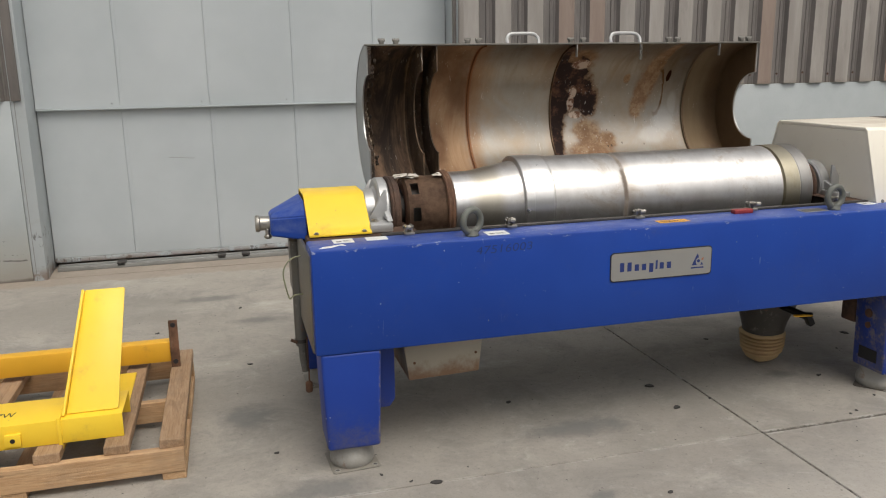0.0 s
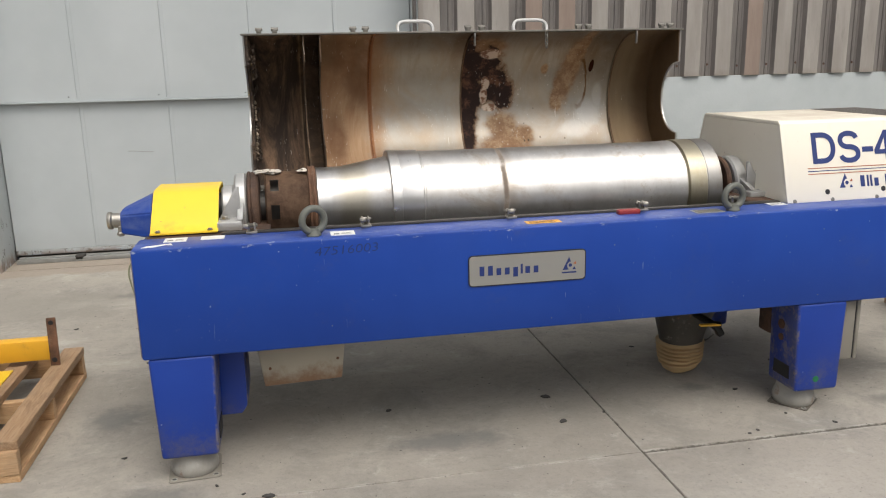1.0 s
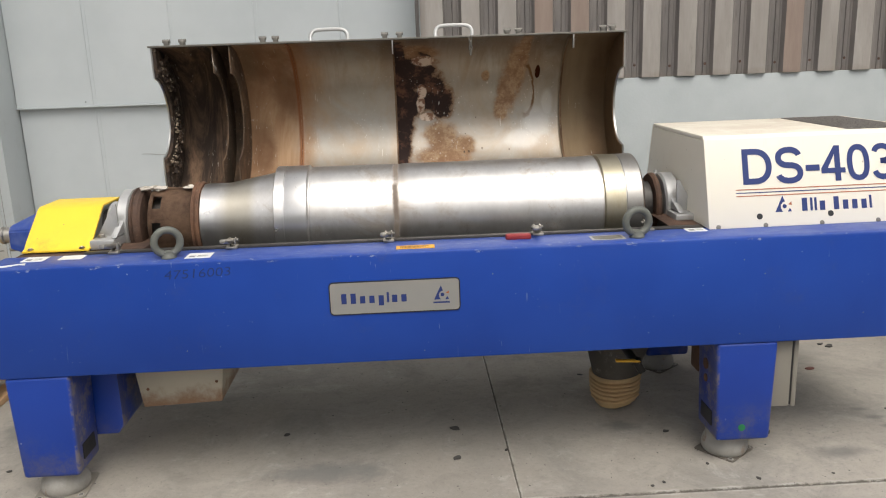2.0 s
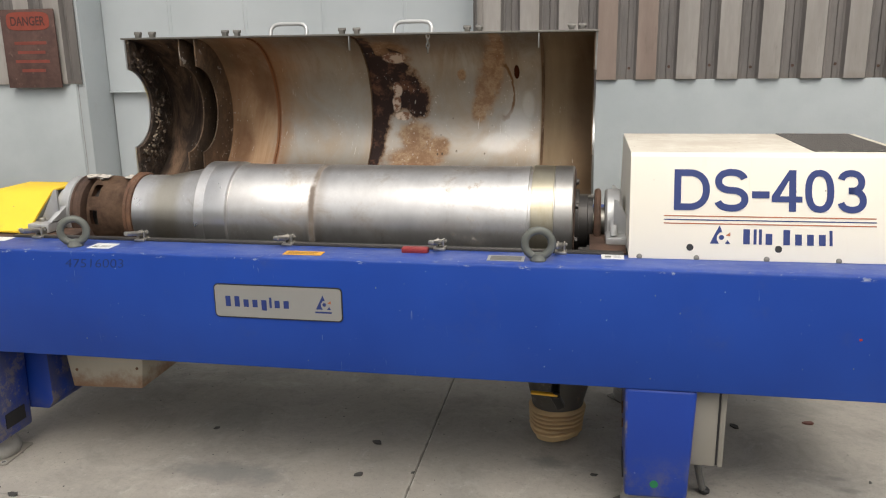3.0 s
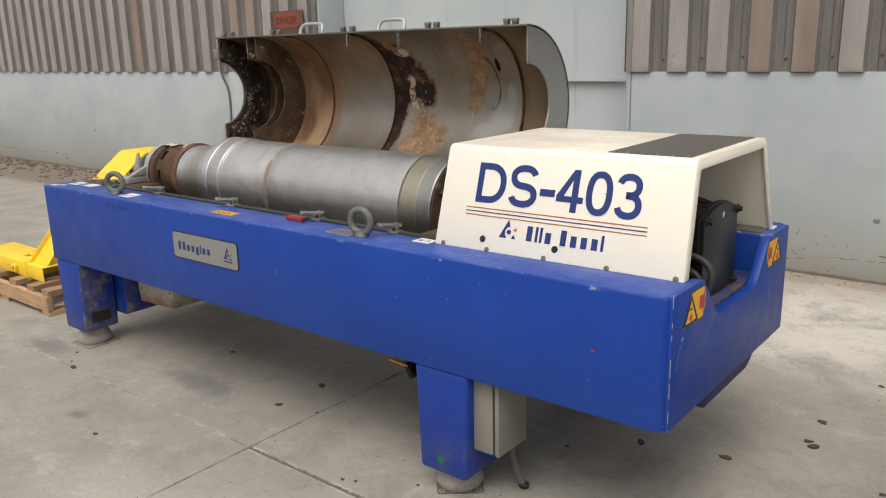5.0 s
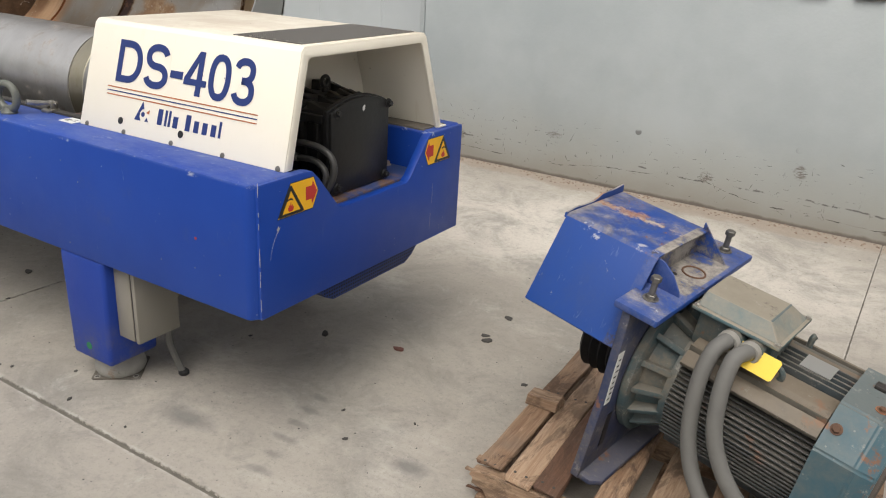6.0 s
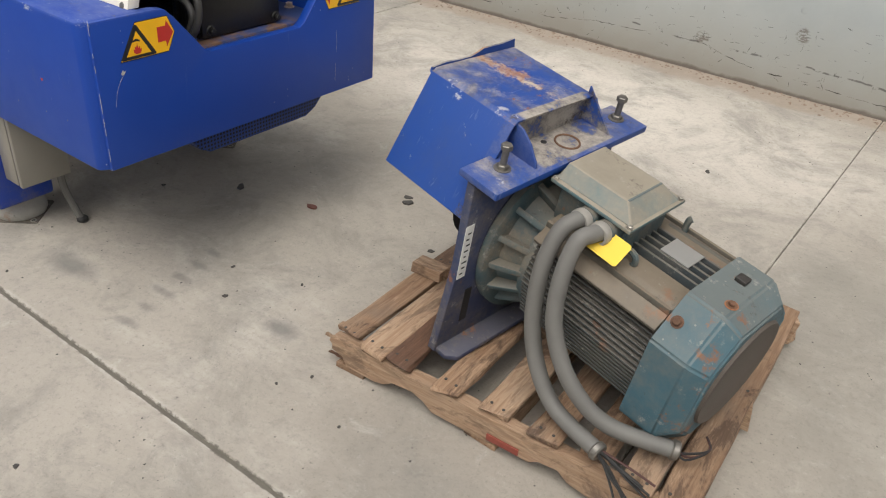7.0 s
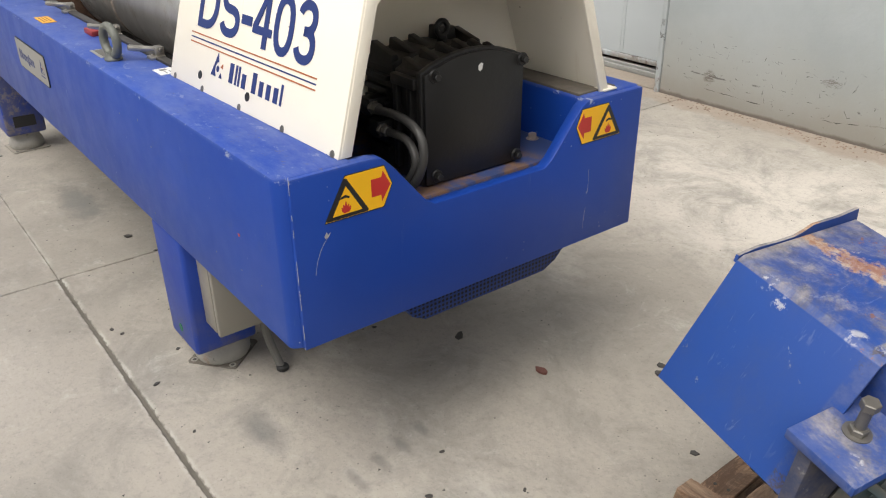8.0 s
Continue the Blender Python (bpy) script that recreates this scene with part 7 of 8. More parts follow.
part("cable_end", moved(disc(0.02, 0.022, 14, 0.006), Matrix.Translation((3.328, 3.182, 0.0))), RUBBER, cbox)
part("belt_guard", prism([(3.25, 0.499), (3.28, 0.455), (3.32, 0.434), (3.73, 0.434), (3.775, 0.455), (3.82, 0.499)], "x", 3.6, 3.93, 0.004), MESHBLUE, machine, "blue perforated belt guard")

# ---- the motor on its pallet ----
def board(name, lo, hi, material, parent, rough=0.006, label="", seed=0):
    """A sawn board with slightly uneven ends; its own space runs along the grain."""
    size = [hi[i] - lo[i] for i in range(3)]
    along = max(range(3), key=lambda i: size[i])
    L, (W, T) = size[along], [size[i] for i in range(3) if i != along]
    rnd = random.Random(seed)
    bm = bmesh.new()
    cuts = 9
    rings = []
    for k in range(cuts + 1):
        x = -L / 2 + L * k / cuts
        j = rough if k in (0, cuts) else rough * 0.4
        ring = [(-W / 2, -T / 2), (W / 2, -T / 2), (W / 2, T / 2), (-W / 2, T / 2)]
        rings.append([bm.verts.new((x + rnd.uniform(-j, j), y + rnd.uniform(-1, 1) * rough * 0.32, z + rnd.uniform(-1, 1) * rough * 0.16)) for y, z in ring])
    for p, q in zip(rings, rings[1:]):
        for k in range(4):
            bm.faces.new((p[k], p[(k + 1) % 4], q[(k + 1) % 4], q[k]))
    bm.faces.new(rings[0][::-1]), bm.faces.new(rings[-1])
    bmesh.ops.recalc_face_normals(bm, faces=bm.faces)
    bmesh.ops.bevel(bm, geom=bm.edges[:], offset=0.0025, segments=1, affect="EDGES")
    c = [(lo[i] + hi[i]) / 2 for i in range(3)]
    m = Matrix.Translation(c)
    if along == 1:
        m = m @ Matrix.Rotation(radians(90), 4, "Z")
    elif along == 2:
        m = m @ Matrix.Rotation(radians(90), 4, "Y")
    return part(name, bm, material, parent, label, at=m, smooth=False)


pal = root("pallet", Matrix.Translation((5.1, 3.7, 0)), "weathered wooden pallet with splintered boards under the motor", "pallet")
PX0, PX1, PY0, PY1 = 4.55, 5.61, 3.203, 4.2
for k, y in enumerate((3.68, PY1 - 0.04)):
    board("stringer", (PX0, y, 0.022), (PX1, y + 0.04, 0.112), TANWOOD, pal, 0.016, seed=11 + k)
rnd = random.Random(12)
under = [(PX0 - 0.004, 0.062), (4.585, 0.05), (4.6, 0.024), (4.7, 0.022), (4.735, 0.03), (4.765, 0.052), (4.83, 0.056), (4.87, 0.046), (4.9, 0.024), (5.07, 0.022), (5.1, 0.032), (5.2, 0.034), (5.225, 0.05), (5.28, 0.055), (5.31, 0.03), (5.36, 0.022), (PX1, 0.022)]
over = [(PX1, 0.11)] + [(PX1 - 0.03 - 0.0515 * k, 0.1105 - abs(rnd.gauss(0, 0.003))) for k in range(20)] + [(PX0 - 0.008, 0.1), (PX0 - 0.014, 0.088), (PX0 - 0.002, 0.08)]
bm = prism([(x - 5.08, z - 0.067) for x, z in under + over], "y", -0.02, 0.02)
for v in bm.verts:
    v.co.y += 0.005 * noise.noise(Vector((v.co.x * 14, v.co.z * 20, v.co.y)))
part("stringer", bm, TANWOOD, pal, "broken, notched front runner", at=Matrix.Translation((5.08, PY0 + 0.02, 0.067)), smooth=False)
for k, (x, w, short, tone) in enumerate(((4.552, 0.078, 0.02, OLDWOOD), (4.648, 0.084, 0.0, TANWOOD), (4.735, 0.081, -0.004, DARKWOOD), (4.898, 0.08, -0.006, OLDWOOD), (5.04, 0.086, 0.004, TANWOOD),
                                       (5.184, 0.086, 0.01, OLDWOOD), (5.31, 0.08, 0.03, OLDWOOD), (5.43, 0.085, 0.004, TANWOOD), (5.523, 0.085, 0.0, OLDWOOD))):
    board("deck_board", (x, PY0 + short, 0.112), (x + w, PY1 - 0.01 * (k % 2), 0.131), tone, pal, 0.014, seed=20 + k)
    for dx, y in ((0.25, PY0 + 0.025), (0.7, PY0 + 0.02), (0.3, 3.7), (0.72, 3.705)):
        part("nail", moved(disc(0.0045, 0.0015, 8), Matrix.Translation((x + w * dx, y + 0.006, 0.131))), FLAKE, pal)
for k, x in enumerate((PX0 + 0.01, 5.0, PX1 - 0.11)):
    board("bottom_board", (x, PY0 + 0.005, 0.0), (x + 0.1, PY1, 0.021), OLDWOOD, pal, 0.008, seed=40 + k)
for k, (x, l, y, z) in enumerate(((4.525, 0.13, 0.004, 0.098), (4.53, 0.09, 0.012, 0.03))):
    board("splinter", (x, PY0 + y - 0.004, z), (x + l, PY0 + y + 0.003, z + 0.011), DARKWOOD if k % 2 else TANWOOD, pal, 0.009, seed=90 + k)
board("splinter", (PX0 - 0.005, PY0 + 0.03, 0.113), (PX0 + 0.07, PY0 + 0.055, 0.128), OLDWOOD, pal, 0.006, seed=50)
board("corner_block", (PX0 - 0.008, 3.585, 0.1315), (PX0 + 0.105, 3.64, 0.172), TANWOOD, pal, 0.007, seed=51)
part("red_mark", box((5.075, PY0 - 0.0045, 0.036), (5.17, PY0 + 0.001, 0.056), 0.001), RUSTRED, pal, "red paint mark")

pal.rotation_euler.z = radians(2.4)
pal.location = (5.088, 3.723, 0)

MO = Matrix.Translation((4.93, 3.548, 0.446)) @ Matrix.Rotation(radians(-9.8), 4, "Z") @ Matrix.Rotation(radians(8.9), 4, "Y") @ Matrix.Rotation(radians(2.9), 4, "X")
motor = root("electric_motor", MO, "dusty teal electric motor with blue mounting bracket and belt guard", "motor", local=True)
MV, MW = 0.065, -0.005
MAX = Matrix.Translation((0, MV, MW))
# mounting bracket: upright plate, top plate, guard hood
vp = part("bracket_plate", prism([(-0.27, -0.292), (-0.26, -0.302), (0.31, -0.306), (0.325, -0.29), (0.325, 0.27), (-0.235, 0.27), (-0.235, 0.0)], "x", -0.026, 0.0, 0.004), BRACKET, motor, "worn blue steel mounting plate")
part("foot_flange", prism([(-0.02, -0.262), (0.035, -0.262), (0.062, -0.236), (0.062, 0.325), (-0.02, 0.325)], "z", -0.3, -0.28, 0.006), BRACKET, vp)
part("slot", prism([(-0.19, -0.22), (-0.165, -0.22), (-0.165, -0.1), (-0.19, -0.1)], "x", 0.0, 0.0015), INK, vp)
part("shipping_label", box((0.0005, -0.236, -0.04), (0.0018, -0.207, 0.135)), WHITE, vp, "white label with handwriting")
for k in range(8):
    part("handwriting", box((0.0018, -0.229 + 0.003 * (k % 2), -0.026 + 0.019 * k), (0.0024, -0.218 + 0.003 * (k % 3), -0.021 + 0.019 * k)), INK, vp)
top = part("top_plate", box((-0.05, -0.243, 0.264), (0.075, 0.335, 0.284), 0.004), GUARDBLUE, motor, "blue top plate with jacking bolts")
for v in (-0.155, 0.285):
    part("jacking_bolt", moved(join(bolt(0.0145, 0.015, 0.05), disc(0.0145, 0.013, 6, 0.002)), Matrix.Translation((0.005, v, 0.284))), DULLZINC, top)
part("ring_mark", moved(tube([(0.032 * math.cos(a), 0.032 * math.sin(a), 0) for a in (2 * math.pi * k / 16 for k in range(16))], 0.003, 6, 2, True), Matrix.Translation((0.012, 0.075, 0.285))), RUST, top)
part("hole", moved(disc(0.01, 0.001, 16), Matrix.Translation((0.03, -0.075, 0.284))), INK, top)
part("hole", moved(disc(0.008, 0.001, 16), Matrix.Translation((-0.02, 0.02, 0.284))), INK, top)
# the hood: a folded sheet with a sloping near side
hood_prof = [(-0.225, 0.135), (-0.1, 0.365), (-0.085, 0.372), (0.205, 0.36), (0.225, 0.345), (0.33, 0.14)]
hood_in = [(v * 0.985 + 0.001, w - 0.006) for v, w in reversed(hood_prof)]
guard = part("belt_hood", prism(hood_prof + hood_in, "x", -0.325, -0.03, 0.0012), GUARDBLUE, motor, "folded blue belt guard hood, scratched and rusty")
part("hood_lip", prism([(-0.1, 0.358), (-0.097, 0.372), (-0.05, 0.376), (0.0, 0.371), (0.04, 0.37), (0.06, 0.374), (0.085, 0.383), (0.15, 0.38), (0.205, 0.384), (0.212, 0.352)], "x", -0.332, -0.326), GUARDBLUE, guard)
part("gusset", prism([(-0.05, 0.283), (0.052, 0.283), (0.047, 0.298), (0.02, 0.335), (-0.012, 0.36), (-0.05, 0.368)], "y", -0.088, -0.081, 0.0015), GUARDBLUE, guard)
part("gusset", prism([(-0.05, 0.283), (0.05, 0.283), (-0.045, 0.38)], "y", 0.198, 0.204), GUARDBLUE, guard)
part("hood_end", prism([(-0.215, 0.14), (-0.095, 0.355), (-0.085, 0.362), (0.2, 0.35), (0.22, 0.335), (0.31, 0.14)], "x", -0.055, -0.048), GUARDBLUE, guard)
part("pulley", moved(lathe([(-0.2, 0.0), (-0.2, 0.13), (-0.19, 0.14), (-0.175, 0.12), (-0.16, 0.14), (-0.145, 0.12), (-0.13, 0.14), (-0.115, 0.12), (-0.1, 0.14), (-0.09, 0.13), (-0.09, 0)], 40), MAX), RUBBER, motor)
part("shaft", moved(lathe([(-0.1, 0.0), (-0.1, 0.035), (0.02, 0.035), (0.02, 0)], 20), MAX), ZINC, motor)
# flange and end shield with radial pockets
shield = part("end_shield", moved(lathe([(0.001, 0.05), (0.001, 0.232), (0.006, 0.238), (0.026, 0.238), (0.03, 0.23), (0.032, 0.186), (0.1, 0.152), (0.1, 0.05)], 56), MAX), MOTORDUST, motor, "teal cast flange with radial ribs")
for k in range(16):
    a = 2 * math.pi * k / 16
    part("rib", moved(prism([(0.028, 0.14), (0.028, 0.222), (0.04, 0.218), (0.105, 0.178), (0.105, 0.13)], "y", -0.0085, 0.0085, 0.002), MAX @ Matrix.Rotation(a, 4, "X")), MOTORDUST, shield)
part("collar", moved(lathe([(0.098, 0.12), (0.098, 0.178), (0.118, 0.178), (0.118, 0.12)], 48), MAX), MOTORDUST, shield)
# stator frame and its fins
stator = part("stator", moved(lathe([(0.11, 0.0), (0.11, 0.158), (0.5, 0.158), (0.5, 0)], 56), MAX), MOTORDARK, motor, "finned motor frame, grey with dust")
for s in (-1, 1):
    for k in range(17):
        w = -0.118 + 0.0145 * k
        reach = 0.19 - 0.03 * abs(w) / 0.12
        fm = box((0.118, min(s * 0.1, s * reach), w - 0.003), (0.492, max(s * 0.1, s * reach), w + 0.003), 0.0012, 1)
        part("fin", moved(fm, MAX), MOTORDARK, stator)
for s in (-1, 1):
    part("cast_shoulder", moved(prism([(s * 0.06, 0.14), (s * 0.185, 0.128), (s * 0.19, 0.14), (s * 0.12, 0.178), (s * 0.06, 0.185)], "x", 0.12, 0.49, 0.004), MAX), MOTORBROWN, stator)
    part("fin", moved(box((0.12, s * 0.145 - 0.005, 0.15), (0.49, s * 0.145 + 0.005, 0.178), 0.003), MAX), MOTORBROWN, stator)
for v in (-0.045, -0.02, 0.005, 0.03, 0.055):
    part("top_fin", moved(box((0.3, v - 0.004, 0.14), (0.49, v + 0.004, 0.196), 0.002), MAX), MOTORDARK, stator)
for k in range(9):
    v = -0.1 + 0.025 * k
    part("belly_fin", moved(box((0.12, v - 0.003, -0.185), (0.49, v + 0.003, -0.13), 0.001, 1), MAX), MOTORDARK, stator)
part("rail", box((0.3, 0.16, 0.13), (0.5, 0.185, 0.175), 0.004), MOTORDARK, stator)
part("name_plate", box((0.36, 0.045, 0.192), (0.44, 0.115, 0.1955)), PLATE, stator, "metal rating plate")
part("lifting_eye", tube([(0.33 + 0.02 * math.cos(a), -0.035, 0.185 + 0.02 * math.sin(a)) for a in (2 * math.pi * k / 12 for k in range(12))], 0.008, 8, 3, True), MOTORDUST, stator)
part("hook", tube([(0.34, 0.19, 0.16), (0.34, 0.19, 0.2), (0.345, 0.195, 0.21)], 0.009, 8, 4), MOTORDUST, stator)
# fan cover: a chamfered box that narrows behind, with a round grille
def octagon(h, c, d):
    return [(-h, -h + d), (-h, h - c), (-h + c, h), (h - c, h), (h, h - c), (h, -h + d), (h - d, -h), (-h + d, -h)]


fan = bmesh.new()
secs = [(0.492, 0.203, 0.094, 0.064), (0.59, 0.202, 0.094, 0.064), (0.638, 0.168, 0.08, 0.07)]
rings = [[fan.verts.new((x, a, b)) for a, b in octagon(h, c, d)] for x, h, c, d in secs]
for p, q in zip(rings, rings[1:]):
    for k in range(8):
        fan.faces.new((p[k], p[(k + 1) % 8], q[(k + 1) % 8], q[k]))
fan.faces.new(rings[-1])
bmesh.ops.bevel(fan, geom=[e for e in fan.edges if len(e.link_faces) > 1], offset=0.006, segments=2, affect="EDGES")
FANM = Matrix.Translation((0, 0.07, 0.003))
fc = part("fan_cover", moved(fan, FANM), MOTORBLUE, motor, "teal chamfered fan cover")
part("grille", moved(lathe([(0.639, 0.0), (0.642, 0.138), (0.646, 0.145), (0.646, 0.149), (0.638, 0.152)], 48), FANM), GRILLE, fc)
part("bolt", moved(bolt(0.01, 0.008), FANM @ Matrix.Translation((0.515, -0.156, 0.156)) @ Matrix.Rotation(radians(45), 4, "X")), RUST, fc)
part("rust_patch", moved(disc(0.016, 0.0012, 14), FANM @ Matrix.Translation((0.575, -0.06, 0.203))), make_rust("orange_rust", (0.24, 0.09, 0.04), (0.34, 0.15, 0.07)), fc)
part("bolt", moved(bolt(0.009, 0.007), FANM @ Matrix.Translation((0.575, -0.06, 0.203))), RUST, fc)
part("lug", moved(box((0.53, 0.02, 0.201), (0.56, 0.05, 0.213), 0.004), FANM), DARKSTEEL, fc)
# terminal box on top, its lid, glands, hoses
tb = part("terminal_box", box((0.1, -0.035, 0.15), (0.305, 0.135, 0.262), 0.006), MOTORDUST, motor, "dusty motor terminal box")
lidm = bmesh.new()
base = [(0.09, -0.05), (0.318, -0.05), (0.318, 0.148), (0.09, 0.148)]
crown = [(0.094, -0.018), (0.272, -0.018), (0.272, 0.116), (0.094, 0.116)]
va, vb = [lidm.verts.new((x, v, 0.27)) for x, v in base], [lidm.verts.new((x, v, 0.306)) for x, v in crown]
for k in range(4):
    lidm.faces.new((va[k], va[(k + 1) % 4], vb[(k + 1) % 4], vb[k]))
lidm.faces.new(vb), lidm.faces.new(va[::-1])
bmesh.ops.bevel(lidm, geom=lidm.edges[:], offset=0.003, segments=1, affect="EDGES")
part("lid", lidm, BOXLID, tb, "dusty lid raised in the middle", smooth=False)
part("worn_edge", moved(box((-0.0028, -0.016, -0.001), (0.0028, 0.114, 0.0008), 0.0007), Matrix.Translation((0.2725, 0, 0.3055)) @ Matrix.Rotation(radians(20), 4, "Y")), MOTORBLUE, tb)
part("lid_flange", box((0.083, -0.062, 0.26), (0.325, 0.16, 0.271), 0.003), BOXLID, tb)
for x in (0.093, 0.315):
    for v in (-0.052, 0.15):
        part("screw", moved(bolt(0.006, 0.004), Matrix.Translation((x, v, 0.271))), ZINC, tb)
RUNS = (((0.196, -0.14, 0.216), (0.2, -0.175, 0.128), (0.231, -0.2, -0.007), (0.29, -0.215, -0.112), (0.38, -0.222, -0.185), (0.525, -0.232, -0.185)),
        ((0.251, -0.145, 0.225), (0.264, -0.185, 0.13), (0.302, -0.21, 0.023), (0.389, -0.215, -0.08), (0.5, -0.185, -0.145), (0.645, -0.1, -0.155)))
for g, run in enumerate(RUNS):
    start = Vector((0.21 + 0.057 * g, -0.055, 0.232))
    gl = part("gland", moved(disc(0.029, 0.045, 20, 0.005), Matrix.Translation(start + Vector((0, 0.025, 0))) @ Matrix.Rotation(radians(90), 4, "X")), MOTORDUST, tb)
    part("gland_nut", moved(lathe([(0, 0.02), (0, 0.0265), (0.004, 0.029), (0.018, 0.029), (0.022, 0.0265), (0.022, 0.02)], 20), Matrix.Translation(start + Vector((-0.001, -0.018, 0.003))) @ Matrix.Rotation(radians(-90), 4, "Z")), GALV, gl)
    pts = [start, start + Vector((-0.004, -0.045, 0.008))] + [Vector(p) for p in run]
    e = pts[-1]
    hose = part("hose", tube(pts, 0.021, 16, 10), CONDUIT, motor, "thick grey flexible conduit")
    d = (pts[-1] - pts[-2]).normalized()
    part("ferrule", moved(disc(0.025, 0.02, 20, 0.004), Matrix.Translation(e - d * 0.012) @ d.to_track_quat("Z", "Y").to_matrix().to_4x4()), DULLZINC, hose)
    random.seed(30 + g)
    for k in range(9 if g == 0 else 4):
        r = Vector((random.uniform(-0.012, 0.012), random.uniform(-0.012, 0.012), random.uniform(-0.01, 0.008)))
        wire = [e + r * 0.5, e + d * 0.035 + r, e + d * 0.07 + r * 2.2 + Vector((0.012, 0, -0.012)), e + d * (0.09 + 0.012 * (k % 4)) + r * 3.2 + Vector((0.022, 0, -0.018))] if g == 0 else [e, e + d * 0.03 + r, e + d * 0.06 + Vector((0.0, 0.04, 0)), e + d * 0.03 + Vector((0, 0.08, 0.005))]
        part("wire", tube(wire, 0.003, 6, 5), OLDINK if k == 3 else RUBBER, hose)
tag = part("tag", moved(flat([(-0.052, 0.002), (0.05, 0.0), (0.056, 0.005), (0.058, 0.056), (0.052, 0.062), (-0.052, 0.064), (-0.058, 0.056), (-0.058, 0.01)], 0.001), Matrix.Translation((0.287, -0.112, 0.202)) @ Matrix.Rotation(radians(40), 4, "X")), TAGYELLOW, motor, "yellow paper tag on a string")
part("string", tube([(0.3, -0.06, 0.22), (0.31, -0.08, 0.205), (0.31, -0.075, 0.19)], 0.0015, 5, 4), WHITE, tag)

# ---- the western pallet with yellow guards ----
pal2 = root("pallet", Matrix.Translation((-0.7, 3.65, 0)), "new pine pallet with wide gaps carrying yellow steel parts", "pallet")
QX0, QX1, QY0, QY1 = -1.4, -0.156, 3.092, 4.165
for k, y in enumerate((QY0, 3.59, QY1 - 0.04)):
    board("stringer", (QX0, y, 0.032), (QX1, y + 0.04, 0.128), NEWWOOD, pal2, 0.003, seed=60 + k)
for k, (x, w) in enumerate(((-0.246, 0.093), (-0.449, 0.092), (-0.697, 0.094), (-1.0, 0.09), (-1.375, 0.1))):
    board("deck_board", (x, QY0 + 0.018, 0.128), (x + w, QY1, 0.165), GREYPINE, pal2, 0.003, seed=70 + k)
for k, x in enumerate((-0.245, -0.82, -1.38)):
    board("bottom_board", (x, QY0 + 0.004, 0.0), (x + 0.09, QY1, 0.031), NEWWOOD, pal2, 0.003, seed=80 + k)

yg = root("yellow_guard", Matrix.Translation((-0.9, 3.35, 0.165)), "yellow steel channel guard with an upright leaning plate", "machine guard")
ch_o = [(3.215, 0.166), (3.215, 0.262), (3.455, 0.262), (3.455, 0.166)]
ch_i = [(3.449, 0.166), (3.449, 0.256), (3.221, 0.256), (3.221, 0.166)]
part("channel", prism(ch_o + ch_i, "x", -1.35, -0.408, 0.0012), YELLOW, yg)
part("joint_flange", box((-0.644, 3.204, 0.14), (-0.63, 3.46, 0.275), 0.003), YELLOW, yg)
lean = Matrix.Translation((0, 3.262, 0.264)) @ Matrix.Rotation(radians(-38), 4, "X")
part("leaning_plate", moved(prism([(-0.615, 0.0), (-0.43, 0.0), (-0.425, 0.008), (-0.396, 0.515), (-0.4, 0.521), (-0.55, 0.521)], "y", -0.004, 0.004, 0.0015), lean), YELLOW, yg, "flat yellow plate leaning back")
part("plate_edge", moved(prism([(-0.628, -0.012), (-0.618, -0.012), (-0.551, 0.514), (-0.561, 0.514)], "y", -0.028, 0.01, 0.0015), lean), YELLOW, yg)
part("lug", box((-0.828, 3.198, 0.18), (-0.772, 3.215, 0.23), 0.003), YELLOW, yg)
part("lug_hole", moved(disc(0.009, 0.001, 14), Matrix.Translation((-0.8, 3.1975, 0.206)) @ Matrix.Rotation(radians(90), 4, "X")), INK, yg)
part("marking", moved(fitted_text("7W", 0.066, 0.042), Matrix.Translation((-0.877, 3.3, 0.2622))), INK, yg)
yb = root("yellow_bar", Matrix.Translation((-0.8, 3.95, 0.165)), "worn yellow square bar with a rusty end strap", "steel bar")
part("bar", moved(box((-1.38, -0.035, -0.05), (-0.262, 0.035, 0.05), 0.006), Matrix.Translation((0, 3.97, 0.2385))), YELLOWOLD, yb)
part("strap", moved(box((-0.021, -0.006, -0.122), (0.021, 0.006, 0.11), 0.003), Matrix.Translation((-0.243, 3.928, 0.288)) @ Matrix.Rotation(radians(-4), 4, "X")), RUST, yb, "rusty flat strap with two holes")
for z in (0.195, 0.375):
    part("strap_hole", moved(disc(0.012, 0.0012, 14), Matrix.Translation((-0.243, 3.9215 + (z - 0.288) * 0.07, z)) @ Matrix.Rotation(radians(86), 4, "X")), INK, yb)
yc = root("yellow_plate", Matrix.Translation((-0.5, 3.65, 0.165)), "flat yellow steel plate lying on the pallet's boards", "steel plate")
part("plate", prism([(-0.6, 3.48), (-0.418, 3.48), (-0.42, 3.905), (-0.6, 3.905)], "z", 0.1655, 0.173, 0.002), YELLOW, yc)
for ob, shift in ((yg, (0.027, -0.02, 0)), (yb, (0.021, 0.004, 0)), (yc, (0.022, -0.02, 0))):
    ob.location += Vector(shift)

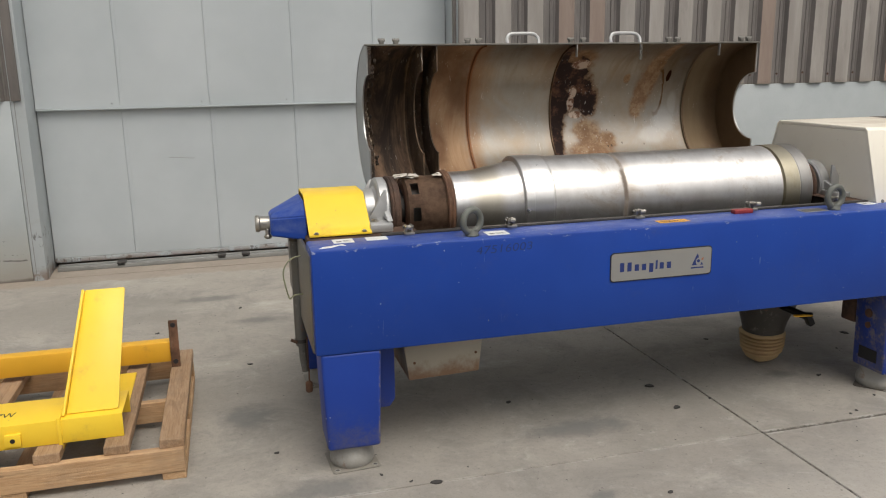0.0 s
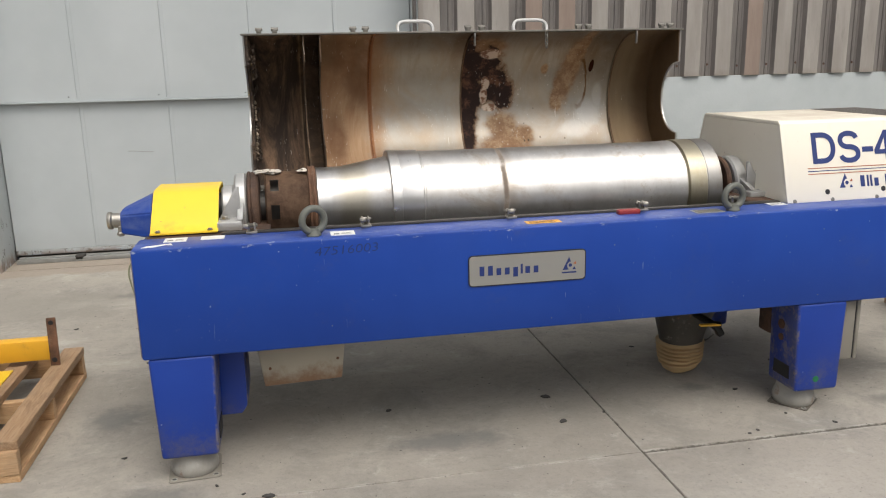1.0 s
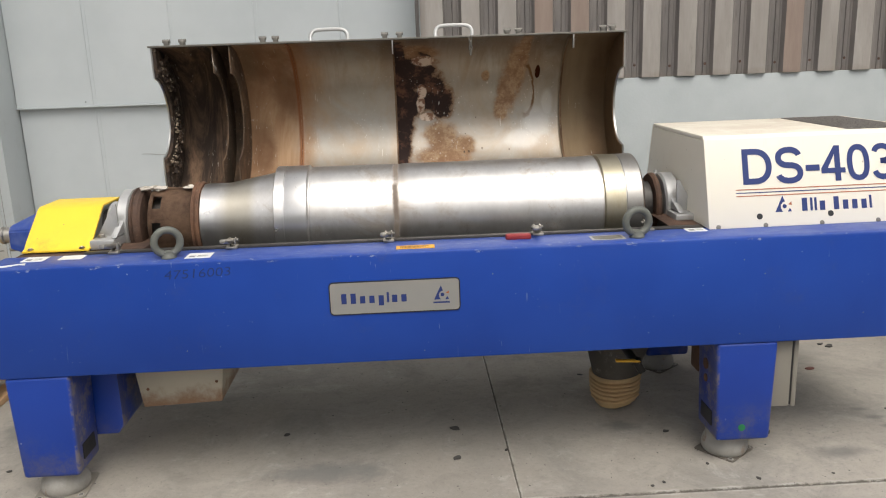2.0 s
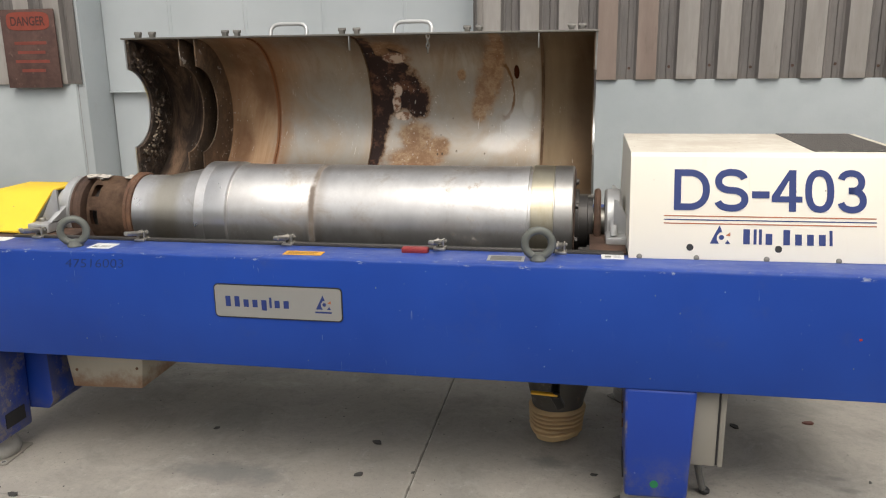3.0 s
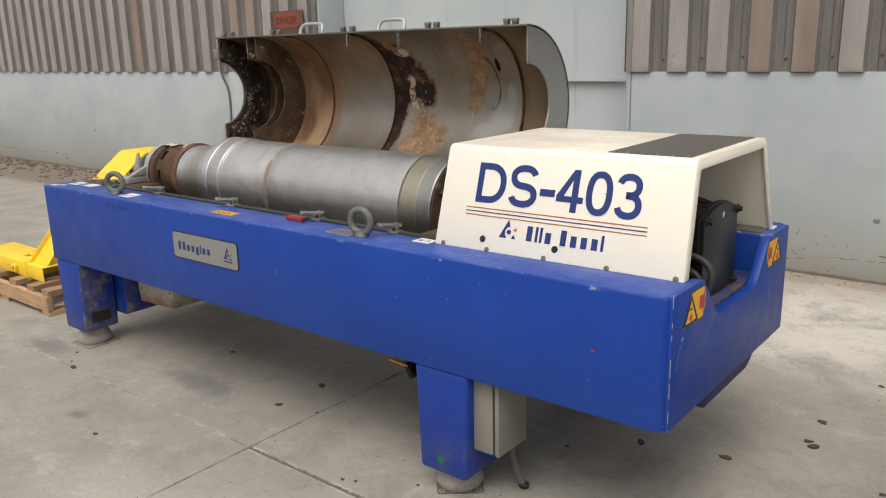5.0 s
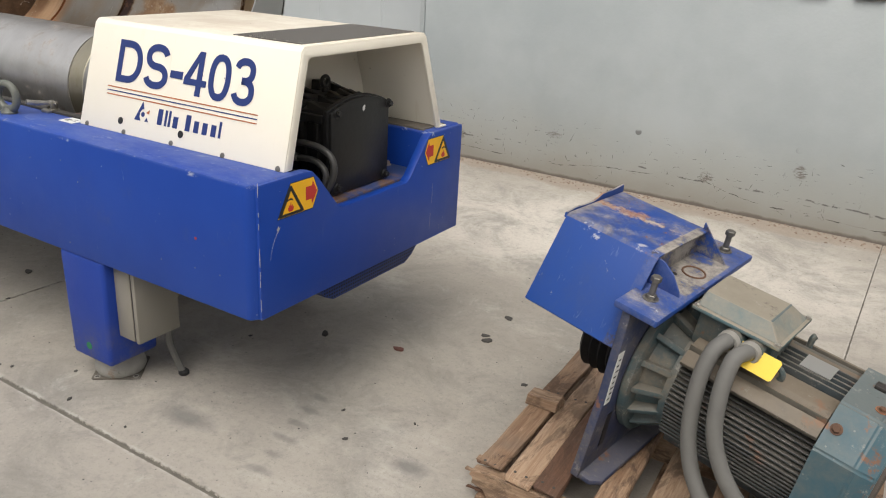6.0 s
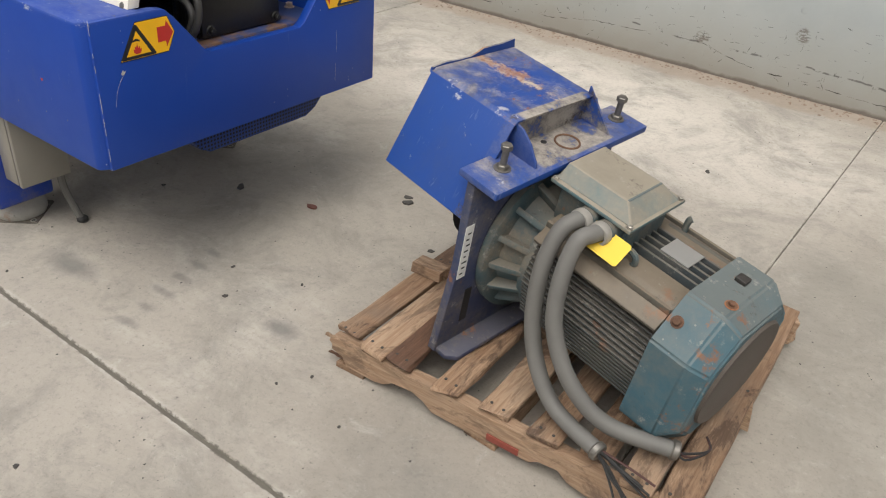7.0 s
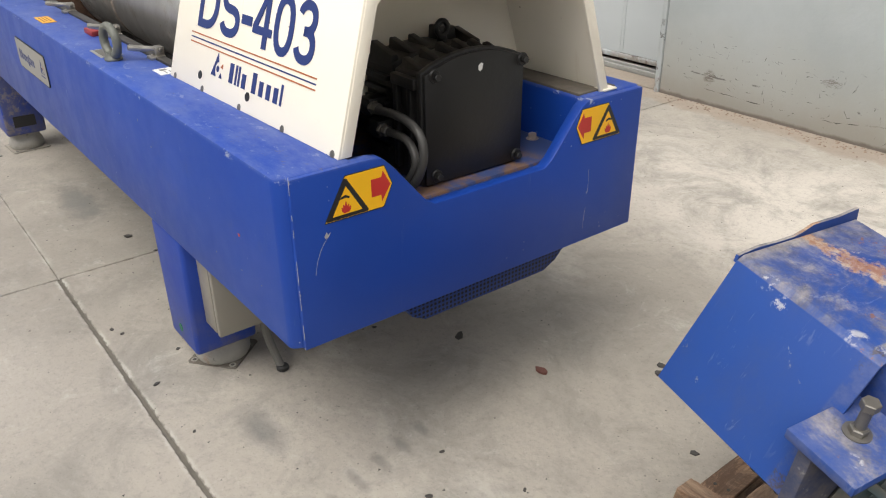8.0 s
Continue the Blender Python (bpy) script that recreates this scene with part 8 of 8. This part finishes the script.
# ---- small litter on the concrete ----
def scrap(x, y, s, material, label, seed, flatness=0.25):
    rnd = random.Random(seed)
    bm = bmesh.new()
    n = rnd.randint(5, 8)
    poly = [(s * rnd.uniform(0.6, 1.1) * math.cos(2 * math.pi * k / n + rnd.uniform(-0.2, 0.2)), s * rnd.uniform(0.35, 0.7) * math.sin(2 * math.pi * k / n)) for k in range(n)]
    bm.free()
    bm = prism(poly, "z", 0.0, max(0.003, s * flatness))
    for v in bm.verts:
        v.co.z *= rnd.uniform(0.5, 1.3)
        v.co.z = max(v.co.z, 0.0)
    ob = part("scrap", bm, material, None, at=Matrix.Translation((x, y, 0.0)) @ Matrix.Rotation(rnd.uniform(0, 6), 4, "Z"), smooth=False)
    return tagged(ob, label, "debris", "scraps on the concrete")


DK, RD = "dark flake of debris lying on the concrete", "dull red brick chip lying on the concrete"
spots = [(4.10, 4.115, 0.035, 0), (4.07, 4.15, 0.025, 0), (3.53, 3.75, 0.032, 0), (3.85, 3.827, 0.03, 1), (4.385, 3.89, 0.02, 0), (2.035, 3.375, 0.03, 0), (2.03, 3.115, 0.03, 0), (3.15, 2.833, 0.018, 0), (4.07, 4.36, 0.03, 0),
         (0.587, 2.891, 0.014, 0), (0.688, 2.81, 0.012, 0), (0.781, 2.771, 0.03, 0), (0.13, 4.293, 0.02, 0), (2.235, 3.16, 0.016, 0), (2.93, 3.25, 0.02, 0), (3.0, 2.96, 0.012, 0), (2.79, 2.843, 0.012, 0), (1.6, 2.45, 0.02, 0),
         (3.95, 3.35, 0.012, 0), (4.066, 3.22, 0.015, 0), (4.2, 3.43, 0.012, 0), (3.44, 2.84, 0.012, 0), (4.55, 3.126, 0.01, 0), (4.495, 3.04, 0.01, 0), (4.246, 2.426, 0.014, 0), (4.743, 3.032, 0.01, 0), (2.7, 3.9, 0.02, 0),
         (2.35, 4.5, 0.025, 0), (2.741, 2.822, 0.012, 0), (3.3, 3.55, 0.012, 0), (1.3, 3.4, 0.02, 0), (0.2, 3.2, 0.016, 0), (-0.4, 5.0, 0.02, 0), (0.1, 5.4, 0.02, 0), (4.9, 5.3, 0.02, 0), (4.2, 4.9, 0.02, 0)]
for k, (x, y, s, c) in enumerate(spots):
    scrap(x, y, s * 0.85, BRICKRED if c else FLAKE, RD if c else DK, 100 + k)
grit = bmesh.new()
random.seed(77)
for k in range(1100):
    x, y, s = random.uniform(-1.2, 6.5), random.uniform(1.2, 6.4), random.uniform(0.002, 0.0055)
    a = random.uniform(0, 6)
    p = [grit.verts.new((x + s * math.cos(a + b), y + s * math.sin(a + b), 0.0005)) for b in (0, 2.1, 4.2)]
    q = grit.verts.new((x, y, s * 0.5))
    for i in range(3):
        grit.faces.new((p[i], p[(i + 1) % 3], q))
tagged(part("grit", grit, FLAKE, None, smooth=False), "dark grit scattered over the concrete", "grit", kind="stuff")
# pale crumbs swept against the eastern wall
crumbs = bmesh.new()
for k in range(900):
    x, y, s = random.uniform(2.1, 9.5), 6.64 - abs(random.gauss(0, 0.07)), random.uniform(0.003, 0.012)
    p = [crumbs.verts.new((x + s * random.uniform(0.6, 1.2) * math.cos(b), y + s * random.uniform(0.6, 1.2) * math.sin(b), 0.0005)) for b in (0, 1.5, 3.1, 4.6)]
    q = crumbs.verts.new((x, y, s * 0.7))
    for i in range(4):
        crumbs.faces.new((p[i], p[(i + 1) % 4], q))
tagged(part("crumbs", crumbs, CRUMB, None, smooth=False), "pale brown crumbs along the wall's foot", "crumbs", kind="stuff")
rubble = bmesh.new()
for k in range(700):
    x, y = random.uniform(-9.0, -1.7), 6.6 - abs(random.gauss(0, 0.3))
    s = random.uniform(0.008, 0.04)
    ret = bmesh.ops.create_icosphere(rubble, subdivisions=1, radius=s) if k < 150 else None
    if ret:
        for v in ret["verts"]:
            v.co = Vector((x, y, 0)) + Vector((v.co.x * random.uniform(0.7, 1.4), v.co.y * random.uniform(0.7, 1.4), max(0.0, v.co.z) * 0.6))
    else:
        p = [rubble.verts.new((x + s * math.cos(a), y + s * math.sin(a), 0.001)) for a in (0, 2.1, 4.2)]
        q = rubble.verts.new((x, y, s * 0.6))
        for i in range(3):
            rubble.faces.new((p[i], p[(i + 1) % 3], q))
tagged(part("rubble", rubble, DIRT, None, smooth=False), "brown dirt and small rubble along the wall's foot", "rubble", kind="stuff")
